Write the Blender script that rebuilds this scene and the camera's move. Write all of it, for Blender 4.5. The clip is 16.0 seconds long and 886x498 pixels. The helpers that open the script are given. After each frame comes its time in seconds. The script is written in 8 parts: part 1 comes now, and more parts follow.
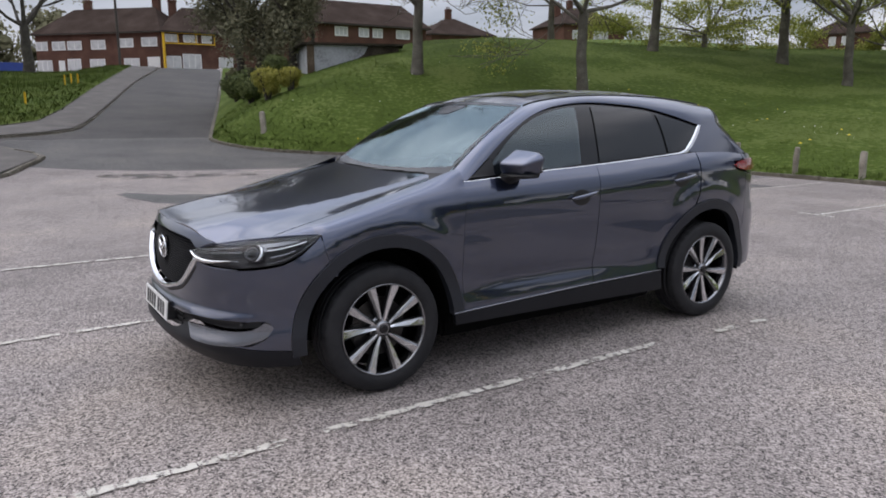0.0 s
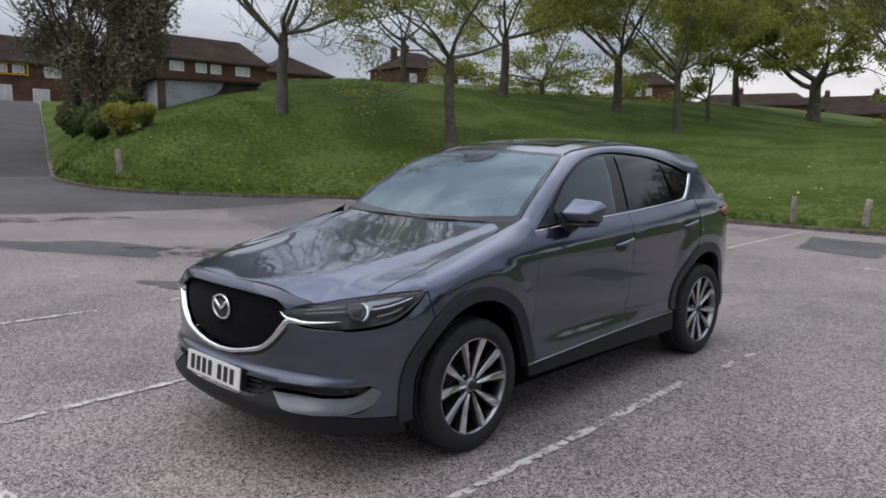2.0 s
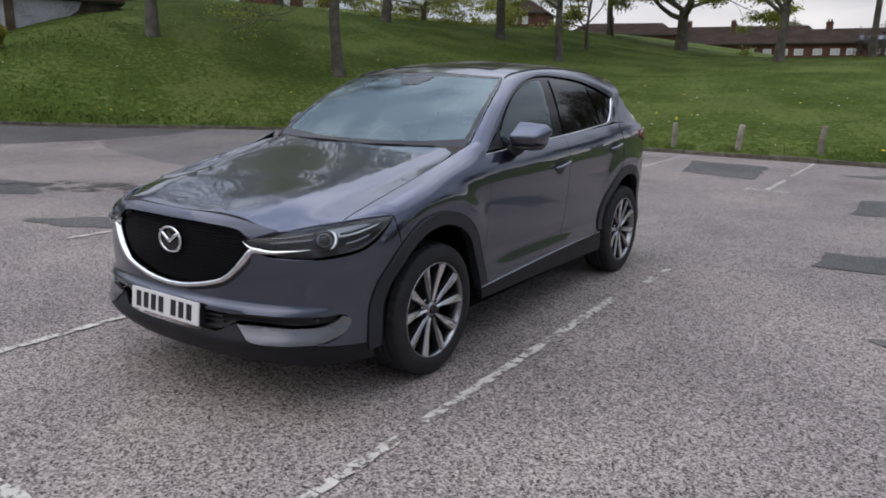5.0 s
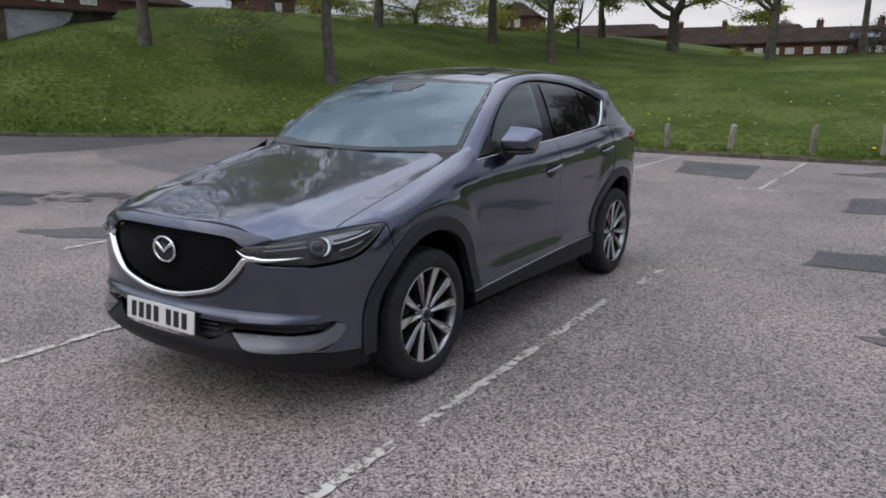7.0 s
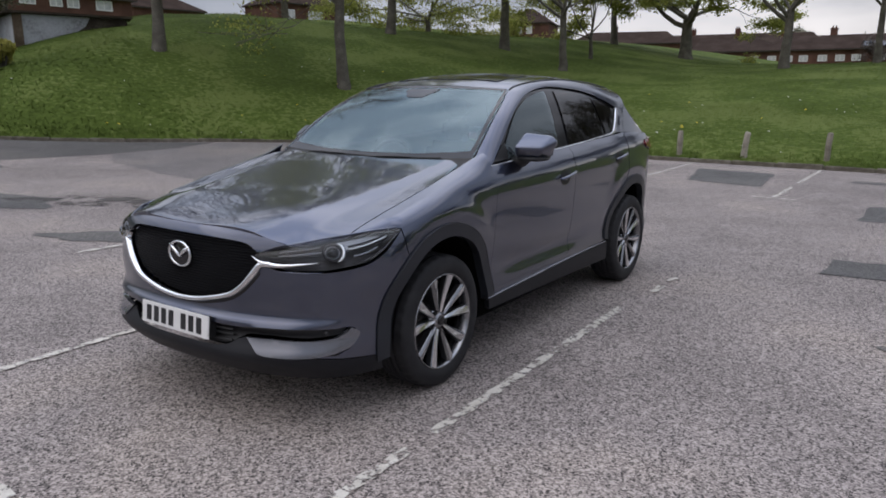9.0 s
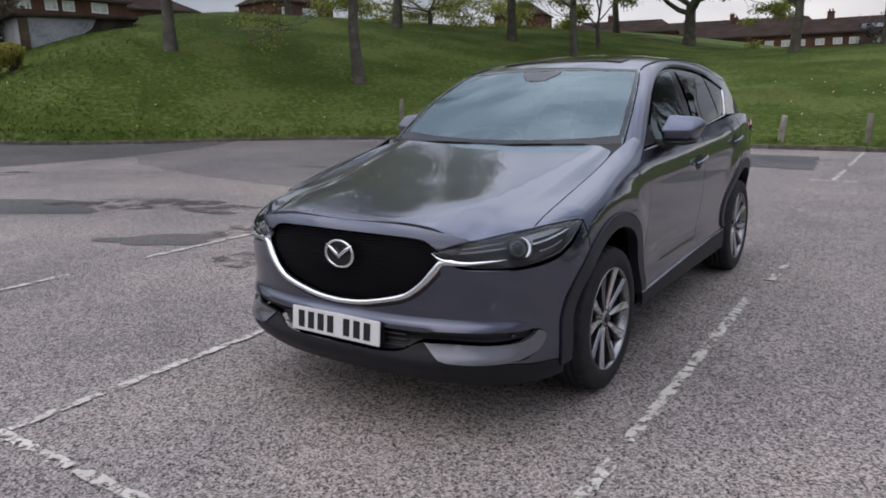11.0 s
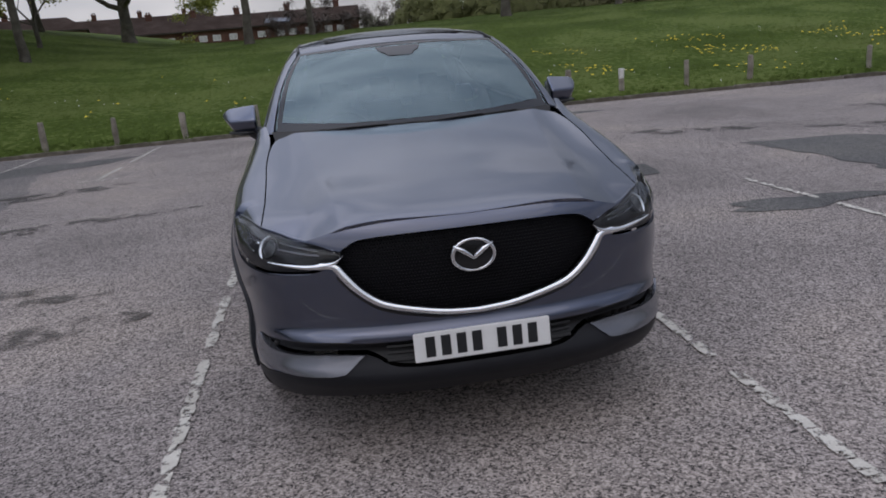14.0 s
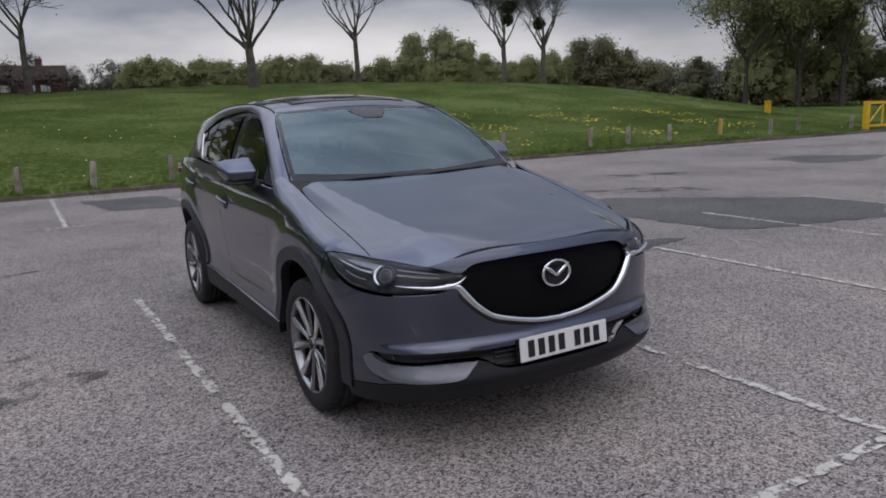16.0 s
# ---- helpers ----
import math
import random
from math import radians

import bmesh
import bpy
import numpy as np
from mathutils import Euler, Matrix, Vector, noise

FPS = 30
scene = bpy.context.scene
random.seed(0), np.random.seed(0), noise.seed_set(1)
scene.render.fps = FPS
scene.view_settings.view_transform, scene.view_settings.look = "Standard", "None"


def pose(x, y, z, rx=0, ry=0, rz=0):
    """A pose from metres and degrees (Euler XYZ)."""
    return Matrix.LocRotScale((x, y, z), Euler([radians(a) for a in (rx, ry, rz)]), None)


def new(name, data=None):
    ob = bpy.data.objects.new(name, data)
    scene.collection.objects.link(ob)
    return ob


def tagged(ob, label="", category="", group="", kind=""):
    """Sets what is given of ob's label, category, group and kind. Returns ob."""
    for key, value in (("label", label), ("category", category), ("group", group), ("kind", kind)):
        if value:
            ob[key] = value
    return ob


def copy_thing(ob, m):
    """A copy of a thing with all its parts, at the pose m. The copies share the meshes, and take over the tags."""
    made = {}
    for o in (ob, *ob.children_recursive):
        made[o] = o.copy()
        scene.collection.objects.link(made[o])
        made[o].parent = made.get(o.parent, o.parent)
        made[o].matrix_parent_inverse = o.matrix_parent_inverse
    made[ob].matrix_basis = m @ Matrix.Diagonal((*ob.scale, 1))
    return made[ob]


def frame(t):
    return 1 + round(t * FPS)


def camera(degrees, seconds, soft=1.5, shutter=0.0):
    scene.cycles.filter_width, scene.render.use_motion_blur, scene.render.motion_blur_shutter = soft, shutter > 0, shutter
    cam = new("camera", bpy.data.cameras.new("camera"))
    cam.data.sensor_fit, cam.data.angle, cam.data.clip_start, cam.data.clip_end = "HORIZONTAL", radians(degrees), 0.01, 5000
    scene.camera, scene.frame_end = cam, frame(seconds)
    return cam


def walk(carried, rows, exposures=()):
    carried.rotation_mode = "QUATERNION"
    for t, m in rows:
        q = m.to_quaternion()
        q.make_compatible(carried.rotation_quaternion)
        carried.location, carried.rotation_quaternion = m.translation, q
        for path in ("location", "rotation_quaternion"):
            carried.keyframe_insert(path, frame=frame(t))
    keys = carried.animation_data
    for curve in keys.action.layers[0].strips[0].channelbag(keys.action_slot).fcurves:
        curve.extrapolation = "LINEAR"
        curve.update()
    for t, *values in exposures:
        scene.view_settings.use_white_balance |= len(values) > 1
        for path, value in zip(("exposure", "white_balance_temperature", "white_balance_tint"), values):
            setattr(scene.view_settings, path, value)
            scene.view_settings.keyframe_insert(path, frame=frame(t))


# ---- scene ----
from mathutils import geometry
cam = camera(62.7, 16.0, 1.8)
METRES, EYE, TURN = 7.352, 1.544, 57.0
ROWS = [
    (0.0, 0.0, 0.0, 0.0, -0.03, -10.94, 0.18),
    (0.5, -0.0489, 0.0015, 0.0077, -5.52, -10.28, -0.02),
    (1.0, -0.0884, 0.0251, 0.0063, -8.65, -8.5, 0.15),
    (1.5, -0.1395, 0.0308, 0.0051, -10.18, -7.9, -0.43),
    (2.0, -0.1807, 0.0372, 0.0064, -13.16, -7.86, -0.63),
    (2.5, -0.199, 0.0569, 0.0059, -15.45, -7.8, -0.73),
    (3.0, -0.2232, 0.0591, 0.0051, -19.15, -7.96, -0.97),
    (3.5, -0.2408, 0.0571, 0.0035, -20.74, -8.92, -1.04),
    (4.0, -0.2386, 0.0583, 0.0008, -22.16, -12.81, -1.38),
    (6.5, -0.2282, 0.053, 0.0013, -23.31, -13.1, 0.03),
    (7.0, -0.232, 0.0533, 0.0027, -23.22, -12.9, 0.07),
    (7.5, -0.2294, 0.0526, 0.0026, -23.07, -12.74, 0.2),
    (8.0, -0.2297, 0.0526, 0.0021, -22.68, -12.6, 0.24),
    (10.5, -0.2858, 0.0951, 0.0037, -22.24, -12.23, -0.35),
    (11.0, -0.324, 0.1332, -0.0048, -22.99, -12.82, 1.41),
    (11.5, -0.3598, 0.184, -0.0012, -25.93, -16.77, 0.9),
    (12.0, -0.4033, 0.23, -0.0022, -36.64, -16.48, 1.09),
    (12.5, -0.4319, 0.2827, -0.0061, -45.86, -16.7, 3.48),
    (13.0, -0.4693, 0.3299, -0.0044, -52.08, -15.83, 2.09),
    (13.5, -0.5125, 0.3705, -0.0012, -58.38, -15.2, 1.34),
    (14.0, -0.5417, 0.4175, -0.0025, -66.31, -15.45, 4.92),
    (14.5, -0.5927, 0.4609, -0.0026, -71.61, -14.46, 2.48),
    (15.0, -0.6246, 0.5048, -0.0022, -76.63, -14.15, 1.2),
    (15.5, -0.6432, 0.5528, 0.0003, -82.21, -12.89, 0.97),
    (16.0, -0.6697, 0.6029, 0.0038, -87.73, -11.22, 2.17),
]
walk(cam, [(t, pose(4.276, -1.81, EYE, 0, 0, TURN) @ pose(METRES * x, METRES * y, METRES * z, 90 + pitch, roll, yaw)) for t, x, y, z, yaw, pitch, roll in ROWS],
     [(0.0, -0.11, 7000, 14), (0.5, -0.16, 7000, 14), (1.0, -0.41, 6950, 14), (1.6, -0.31, 6950, 14), (3.0, -0.36, 6900, 14), (4.0, -0.37, 6880, 14), (6.5, -0.46, 6850, 14), (7.0, -0.44, 6850, 14), (10.5, -0.41, 6900, 15), (12.5, -0.68, 6620, 15), (14.2, -0.86, 6720, 15), (15.0, -0.83, 6720, 15), (16.0, -0.74, 6720, 15)])

# ---- sky, sun, exposure ----
SUN_ELEV, SUN_TURN = 52.0, 195.0
world = bpy.data.worlds.new("cloudy_sky")
scene.world = world
world.use_nodes = True
wn, wl = world.node_tree.nodes, world.node_tree.links
wn.clear()
w_out = wn.new("ShaderNodeOutputWorld")
w_bg = wn.new("ShaderNodeBackground")
w_sky = wn.new("ShaderNodeTexSky")
w_sky.sky_type, w_sky.sun_disc = "NISHITA", False
w_sky.sun_elevation, w_sky.sun_rotation = radians(SUN_ELEV), radians(SUN_TURN)
w_sky.air_density, w_sky.dust_density = 1.0, 2.5
w_tc = wn.new("ShaderNodeTexCoord")
w_sep = wn.new("ShaderNodeSeparateXYZ")
w_map = wn.new("ShaderNodeMapping")
w_map.inputs["Scale"].default_value = (1.0, 1.0, 3.2)
w_noise = wn.new("ShaderNodeTexNoise")
w_noise.inputs["Scale"].default_value = 2.1
w_noise.inputs["Detail"].default_value = 7.0
w_noise.inputs["Roughness"].default_value = 0.52
w_cloud = wn.new("ShaderNodeValToRGB")
w_cloud.color_ramp.elements[0].position, w_cloud.color_ramp.elements[0].color = 0.38, (5.0, 5.9, 7.4, 1)
w_cloud.color_ramp.elements[1].position, w_cloud.color_ramp.elements[1].color = 0.63, (9.9, 10.8, 12.5, 1)
w_low = wn.new("ShaderNodeValToRGB")
w_low.color_ramp.elements[0].position, w_low.color_ramp.elements[0].color = 0.060, (1, 1, 1, 1)
w_low.color_ramp.elements[1].position, w_low.color_ramp.elements[1].color = 0.135, (0, 0, 0, 1)
w_bright = wn.new("ShaderNodeMix")
w_bright.data_type = "RGBA"
w_bright.inputs["B"].default_value = (26.5, 26.8, 27.4, 1)
w_mix = wn.new("ShaderNodeMix")
w_mix.data_type = "RGBA"
w_mix.inputs["Factor"].default_value = 0.85
w_half = wn.new("ShaderNodeMath")
w_half.operation = "MULTIPLY"
w_half.inputs[1].default_value = 0.85
# the cloud sheet is broken towards the north, where the low sky is white
w_aim = wn.new("ShaderNodeVectorMath")
w_aim.operation = "DOT_PRODUCT"
w_aim.inputs[1].default_value = (0.26, 0.966, 0.0)
w_north = wn.new("ShaderNodeMath")
w_north.operation, w_north.use_clamp = "MULTIPLY_ADD", True
w_north.inputs[1].default_value, w_north.inputs[2].default_value = 2.6, -1.58
w_gap = wn.new("ShaderNodeMath")
w_gap.operation = "MULTIPLY"
wl.new(w_tc.outputs["Generated"], w_map.inputs["Vector"])
wl.new(w_map.outputs["Vector"], w_noise.inputs["Vector"])
wl.new(w_noise.outputs["Fac"], w_cloud.inputs["Fac"])
wl.new(w_tc.outputs["Generated"], w_sep.inputs["Vector"])
w_edge = wn.new("ShaderNodeMath")
w_edge.operation = "MULTIPLY_ADD"
w_edge.inputs[1].default_value = -0.16
w_back = wn.new("ShaderNodeMath")
w_back.operation = "ADD"
w_back.inputs[1].default_value = 0.08
wl.new(w_noise.outputs["Fac"], w_edge.inputs[0])
wl.new(w_sep.outputs["Z"], w_edge.inputs[2])
wl.new(w_edge.outputs["Value"], w_back.inputs[0])
wl.new(w_back.outputs["Value"], w_low.inputs["Fac"])
wl.new(w_low.outputs["Color"], w_half.inputs[0])
wl.new(w_tc.outputs["Generated"], w_aim.inputs[0])
wl.new(w_aim.outputs["Value"], w_north.inputs[0])
wl.new(w_half.outputs["Value"], w_gap.inputs[0])
wl.new(w_north.outputs["Value"], w_gap.inputs[1])
wl.new(w_gap.outputs["Value"], w_bright.inputs["Factor"])
wl.new(w_cloud.outputs["Color"], w_bright.inputs["A"])
wl.new(w_sky.outputs["Color"], w_mix.inputs["A"])
wl.new(w_bright.outputs["Result"], w_mix.inputs["B"])
w_lum = wn.new("ShaderNodeMath")
w_lum.operation = "MULTIPLY_ADD"
w_lum.inputs[2].default_value = 0.55
w_lum.use_clamp = False
# the cloud sheet is thinnest overhead
w_top = wn.new("ShaderNodeMath")
w_top.operation = "MULTIPLY_ADD"
w_top.inputs[1].default_value, w_top.inputs[2].default_value = 0.75, 1.05
w_up = wn.new("ShaderNodeMath")
w_up.operation = "MAXIMUM"
w_up.inputs[1].default_value = 0.0
wl.new(w_sep.outputs["Z"], w_up.inputs[0])
wl.new(w_up.outputs["Value"], w_lum.inputs[0])
wl.new(w_up.outputs["Value"], w_top.inputs[0])
wl.new(w_top.outputs["Value"], w_lum.inputs[1])
w_mul = wn.new("ShaderNodeVectorMath")
w_mul.operation = "SCALE"
wl.new(w_mix.outputs["Result"], w_mul.inputs[0])
# and thinner towards the high north-west than elsewhere
w_west = wn.new("ShaderNodeVectorMath")
w_west.operation = "DOT_PRODUCT"
w_west.inputs[1].default_value = (-0.60, 0.37, 0.71)
w_soft = wn.new("ShaderNodeMath")
w_soft.operation, w_soft.use_clamp = "MULTIPLY_ADD", True
w_soft.inputs[1].default_value, w_soft.inputs[2].default_value = 1.6, -0.6
w_thin = wn.new("ShaderNodeMath")
w_thin.operation = "MULTIPLY_ADD"
w_thin.inputs[1].default_value, w_thin.inputs[2].default_value = 0.55, 1.0
w_all = wn.new("ShaderNodeMath")
w_all.operation = "MULTIPLY"
wl.new(w_tc.outputs["Generated"], w_west.inputs[0])
wl.new(w_west.outputs["Value"], w_soft.inputs[0])
wl.new(w_soft.outputs["Value"], w_thin.inputs[0])
wl.new(w_lum.outputs["Value"], w_all.inputs[0])
wl.new(w_thin.outputs["Value"], w_all.inputs[1])
wl.new(w_all.outputs["Value"], w_mul.inputs["Scale"])
wl.new(w_mul.outputs["Vector"], w_bg.inputs["Color"])
w_bg.inputs["Strength"].default_value = 0.094
wl.new(w_bg.outputs["Background"], w_out.inputs["Surface"])

sun = new("sun", bpy.data.lights.new("sun", "SUN"))
sun.data.energy, sun.data.angle, sun.data.color = 0.7, radians(80), (1.0, 0.97, 0.93)
sun.matrix_world = pose(0, 0, 30, 90 - SUN_ELEV, 0, 180 - SUN_TURN)


# ---- small building blocks ----
def part(name, bm, material, parent=None, label="", smooth=False):
    """Link a bmesh as one mesh object, under a thing or part when one is given."""
    me = bpy.data.meshes.new(name)
    bm.to_mesh(me)
    bm.free()
    ob = new(name, me)
    for m in material if isinstance(material, (list, tuple)) else [material]:
        me.materials.append(m)
    if smooth:
        me.polygons.foreach_set("use_smooth", [True] * len(me.polygons))
    if parent is not None:
        ob.parent = parent
    if label:
        ob["label"] = label
    return ob


def raw(name, verts, faces, material, parent=None, label="", smooth=False):
    """As part(), from lists of points and faces."""
    me = bpy.data.meshes.new(name)
    me.from_pydata([tuple(v) for v in verts], [], faces)
    me.materials.append(material)
    if smooth:
        me.polygons.foreach_set("use_smooth", [True] * len(me.polygons))
    ob = new(name, me)
    if parent is not None:
        ob.parent = parent
    if label:
        ob["label"] = label
    return ob


def box(bm, lo, hi, bevel=0.0, m=None):
    """A box from corner to corner, its edges bevelled."""
    lo, hi = Vector(lo), Vector(hi)
    made = bmesh.ops.create_cube(bm, size=1.0, matrix=Matrix.Translation((lo + hi) / 2) @ Matrix.Diagonal((*(hi - lo), 1)))
    vs = made["verts"]
    if bevel:
        es = list({e for v in vs for e in v.link_edges})
        res = bmesh.ops.bevel(bm, geom=es, offset=bevel, segments=2, affect="EDGES", clamp_overlap=True)
        vs = list({v for f in res["faces"] for v in f.verts} | {v for v in vs if v.is_valid})
    if m is not None:
        bmesh.ops.transform(bm, matrix=m, verts=vs)
    return vs


def tube(bm, points, radii, sides=8, caps=True):
    """A tube along points with a radius at each."""
    points = [Vector(p) for p in points]
    rings, side = [], None
    for i, p in enumerate(points):
        d = (points[min(i + 1, len(points) - 1)] - points[max(i - 1, 0)]).normalized()
        if side is None:
            side = d.orthogonal().normalized()
        side = (side - d * side.dot(d)).normalized()
        up = d.cross(side)
        r = radii[i] if isinstance(radii, (list, tuple)) else radii
        rings.append([bm.verts.new(p + r * (math.cos(a) * side + math.sin(a) * up)) for a in [2 * math.pi * k / sides for k in range(sides)]])
    for a, b in zip(rings, rings[1:]):
        for k in range(sides):
            bm.faces.new((a[k], a[(k + 1) % sides], b[(k + 1) % sides], b[k]))
    if caps:
        bm.faces.new(rings[0][::-1])
        bm.faces.new(rings[-1])
    return rings


def spline(knots):
    """A smooth curve through (x, value) knots, as a function of an array."""
    kx = np.array([k[0] for k in knots], float)
    ky = np.array([k[1] for k in knots], float)
    h = np.diff(kx)
    s = np.diff(ky) / h
    m = np.zeros(len(kx))
    for i in range(1, len(kx) - 1):
        if s[i - 1] * s[i] > 0:
            w1, w2 = 2 * h[i] + h[i - 1], h[i] + 2 * h[i - 1]
            m[i] = (w1 + w2) / (w1 / s[i - 1] + w2 / s[i])
    m[0], m[-1] = s[0], s[-1]

    def value(x):
        x = np.clip(np.asarray(x, float), kx[0], kx[-1])
        i = np.clip(np.searchsorted(kx, x) - 1, 0, len(h) - 1)
        t = (x - kx[i]) / h[i]
        return ((1 + 2 * t) * (1 - t) ** 2 * ky[i] + t * (1 - t) ** 2 * h[i] * m[i] + t * t * (3 - 2 * t) * ky[i + 1] + t * t * (t - 1) * h[i] * m[i + 1])

    return value


def smooth_line(points, step, closed=False):
    """Points at even steps along a Catmull-Rom curve through the given points."""
    p = [np.array(q, float) for q in points]
    n = len(p)
    fine = []
    for i in range(n if closed else n - 1):
        a, b, c, d = (p[(i - 1) % n], p[i], p[(i + 1) % n], p[(i + 2) % n]) if closed else (p[max(i - 1, 0)], p[i], p[i + 1], p[min(i + 2, n - 1)])
        for t in np.linspace(0, 1, 24, endpoint=False):
            fine.append(0.5 * (2 * b + (c - a) * t + (2 * a - 5 * b + 4 * c - d) * t * t + (3 * b - a - 3 * c + d) * t ** 3))
    fine.append(p[0] if closed else p[-1])
    fine = np.array(fine)
    run = np.concatenate([[0], np.cumsum(np.linalg.norm(np.diff(fine, axis=0), axis=1))])
    k = max(2, int(round(run[-1] / step)))
    at = np.linspace(0, run[-1], k + 1)
    out = np.stack([np.interp(at, run, fine[:, j]) for j in range(fine.shape[1])], 1)
    return out[:-1] if closed else out


# ---- materials ----
def material(name, colours, rough=0.7, metal=0.0, scale=8.0, fine=60.0, bump=0.2, bump_size=0.01, spread=0.5, coat=0.0, spec=0.5, island=0.0, objectwise=0.0):
    """A node material: base colours mixed by a coarse and a fine noise, with relief from the fine one."""
    m = bpy.data.materials.new(name)
    m.use_nodes = True
    n, l = m.node_tree.nodes, m.node_tree.links
    b = n["Principled BSDF"]
    tc = n.new("ShaderNodeTexCoord")
    big, small = n.new("ShaderNodeTexNoise"), n.new("ShaderNodeTexNoise")
    big.inputs["Scale"].default_value, big.inputs["Detail"].default_value = scale, 5
    small.inputs["Scale"].default_value, small.inputs["Detail"].default_value = fine, 3
    for q in (big, small):
        l.new(tc.outputs["Object"], q.inputs["Vector"])
    add = n.new("ShaderNodeMath")
    add.operation = "MULTIPLY_ADD"
    add.inputs[1].default_value = spread
    l.new(small.outputs["Fac"], add.inputs[0])
    l.new(big.outputs["Fac"], add.inputs[2])
    value = add.outputs["Value"]
    if island or objectwise:
        src = n.new("ShaderNodeNewGeometry").outputs["Random Per Island"] if island else n.new("ShaderNodeObjectInfo").outputs["Random"]
        more = n.new("ShaderNodeMath")
        more.operation = "MULTIPLY_ADD"
        more.inputs[1].default_value = island or objectwise
        l.new(src, more.inputs[0])
        l.new(value, more.inputs[2])
        off = n.new("ShaderNodeMath")
        off.operation = "SUBTRACT"
        off.inputs[1].default_value = (island or objectwise) / 2
        l.new(more.outputs["Value"], off.inputs[0])
        value = off.outputs["Value"]
    ramp = n.new("ShaderNodeValToRGB")
    e = ramp.color_ramp.elements
    mid = 0.5 + 0.5 * spread
    at = np.linspace(mid - 0.28, mid + 0.28, len(colours))
    while len(e) < len(colours):
        e.new(0.5)
    for q, p, c in zip(e, at, colours):
        q.position, q.color = min(max(p, 0), 1), (*c, 1)
    l.new(value, ramp.inputs["Fac"])
    l.new(ramp.outputs["Color"], b.inputs["Base Color"])
    b.inputs["Roughness"].default_value, b.inputs["Metallic"].default_value = rough, metal
    b.inputs["Coat Weight"].default_value = coat
    b.inputs["Coat Roughness"].default_value = 0.03
    b.inputs["Specular IOR Level"].default_value = spec
    if bump:
        bp = n.new("ShaderNodeBump")
        bp.inputs["Strength"].default_value, bp.inputs["Distance"].default_value = bump, bump_size
        l.new(small.outputs["Fac"], bp.inputs["Height"])
        l.new(bp.outputs["Normal"], b.inputs["Normal"])
    return m


def asphalt_material(name, dark, light, tone):
    """Open-textured tarmac: pale and dark chippings with worn, tinted areas."""
    m = bpy.data.materials.new(name)
    m.use_nodes = True
    n, l = m.node_tree.nodes, m.node_tree.links
    b = n["Principled BSDF"]
    tc = n.new("ShaderNodeTexCoord")
    vor = n.new("ShaderNodeTexVoronoi")
    vor.inputs["Scale"].default_value = 115
    vor2 = n.new("ShaderNodeTexVoronoi")
    vor2.inputs["Scale"].default_value = 60
    big = n.new("ShaderNodeTexNoise")
    big.inputs["Scale"].default_value, big.inputs["Detail"].default_value, big.inputs["Roughness"].default_value = 0.38, 7, 0.62
    mid = n.new("ShaderNodeTexNoise")
    mid.inputs["Scale"].default_value, mid.inputs["Detail"].default_value = 30, 4
    for q in (vor, vor2, big, mid):
        l.new(tc.outputs["Object"], q.inputs["Vector"])
    grey = n.new("ShaderNodeSeparateColor")
    l.new(vor.outputs["Color"], grey.inputs["Color"])
    grey2 = n.new("ShaderNodeSeparateColor")
    l.new(vor2.outputs["Color"], grey2.inputs["Color"])
    a1 = n.new("ShaderNodeMath")
    a1.operation = "MULTIPLY_ADD"
    a1.inputs[1].default_value = 0.35
    l.new(grey2.outputs["Green"], a1.inputs[0])
    l.new(grey.outputs["Red"], a1.inputs[2])
    a2 = n.new("ShaderNodeMath")
    a2.operation = "MULTIPLY_ADD"
    a2.inputs[1].default_value = 0.3
    l.new(mid.outputs["Fac"], a2.inputs[0])
    l.new(a1.outputs["Value"], a2.inputs[2])
    chips = n.new("ShaderNodeValToRGB")
    e = chips.color_ramp.elements
    e.new(0.5), e.new(0.5)
    dark = tuple(0.72 * v for v in dark)
    light = tuple(1.02 * v for v in light)
    span = [(0.28, dark), (0.68, tuple(0.6 * d + 0.4 * q for d, q in zip(dark, light))), (0.98, tuple(0.35 * d + 0.65 * q for d, q in zip(dark, light))), (1.32, light)]
    for q, (p, c) in zip(e, span):
        q.position, q.color = p / 2.0, (*c, 1)
    half = n.new("ShaderNodeMath")
    half.operation = "MULTIPLY"
    half.inputs[1].default_value = 0.5
    l.new(a2.outputs["Value"], half.inputs[0])
    l.new(half.outputs["Value"], chips.inputs["Fac"])
    tint = n.new("ShaderNodeValToRGB")
    e = tint.color_ramp.elements
    e.new(0.5)
    for q, (p, c) in zip(e, [(0.32, tuple(v * 0.68 for v in tone)), (0.5, tone), (0.68, tuple(v * q for v, q in zip(tone, (1.27, 1.24, 1.17))))]):
        q.position, q.color = p, (*c, 1)
    l.new(big.outputs["Fac"], tint.inputs["Fac"])
    mul = n.new("ShaderNodeMix")
    mul.data_type, mul.blend_type = "RGBA", "MULTIPLY"
    mul.inputs["Factor"].default_value = 1.0
    l.new(chips.outputs["Color"], mul.inputs["A"])
    l.new(tint.outputs["Color"], mul.inputs["B"])
    l.new(mul.outputs["Result"], b.inputs["Base Color"])
    b.inputs["Roughness"].default_value = 0.80
    b.inputs["Specular IOR Level"].default_value = 0.40
    bp = n.new("ShaderNodeBump")
    bp.inputs["Strength"].default_value, bp.inputs["Distance"].default_value = 0.7, 0.006
    l.new(a2.outputs["Value"], bp.inputs["Height"])
    l.new(bp.outputs["Normal"], b.inputs["Normal"])
    return m


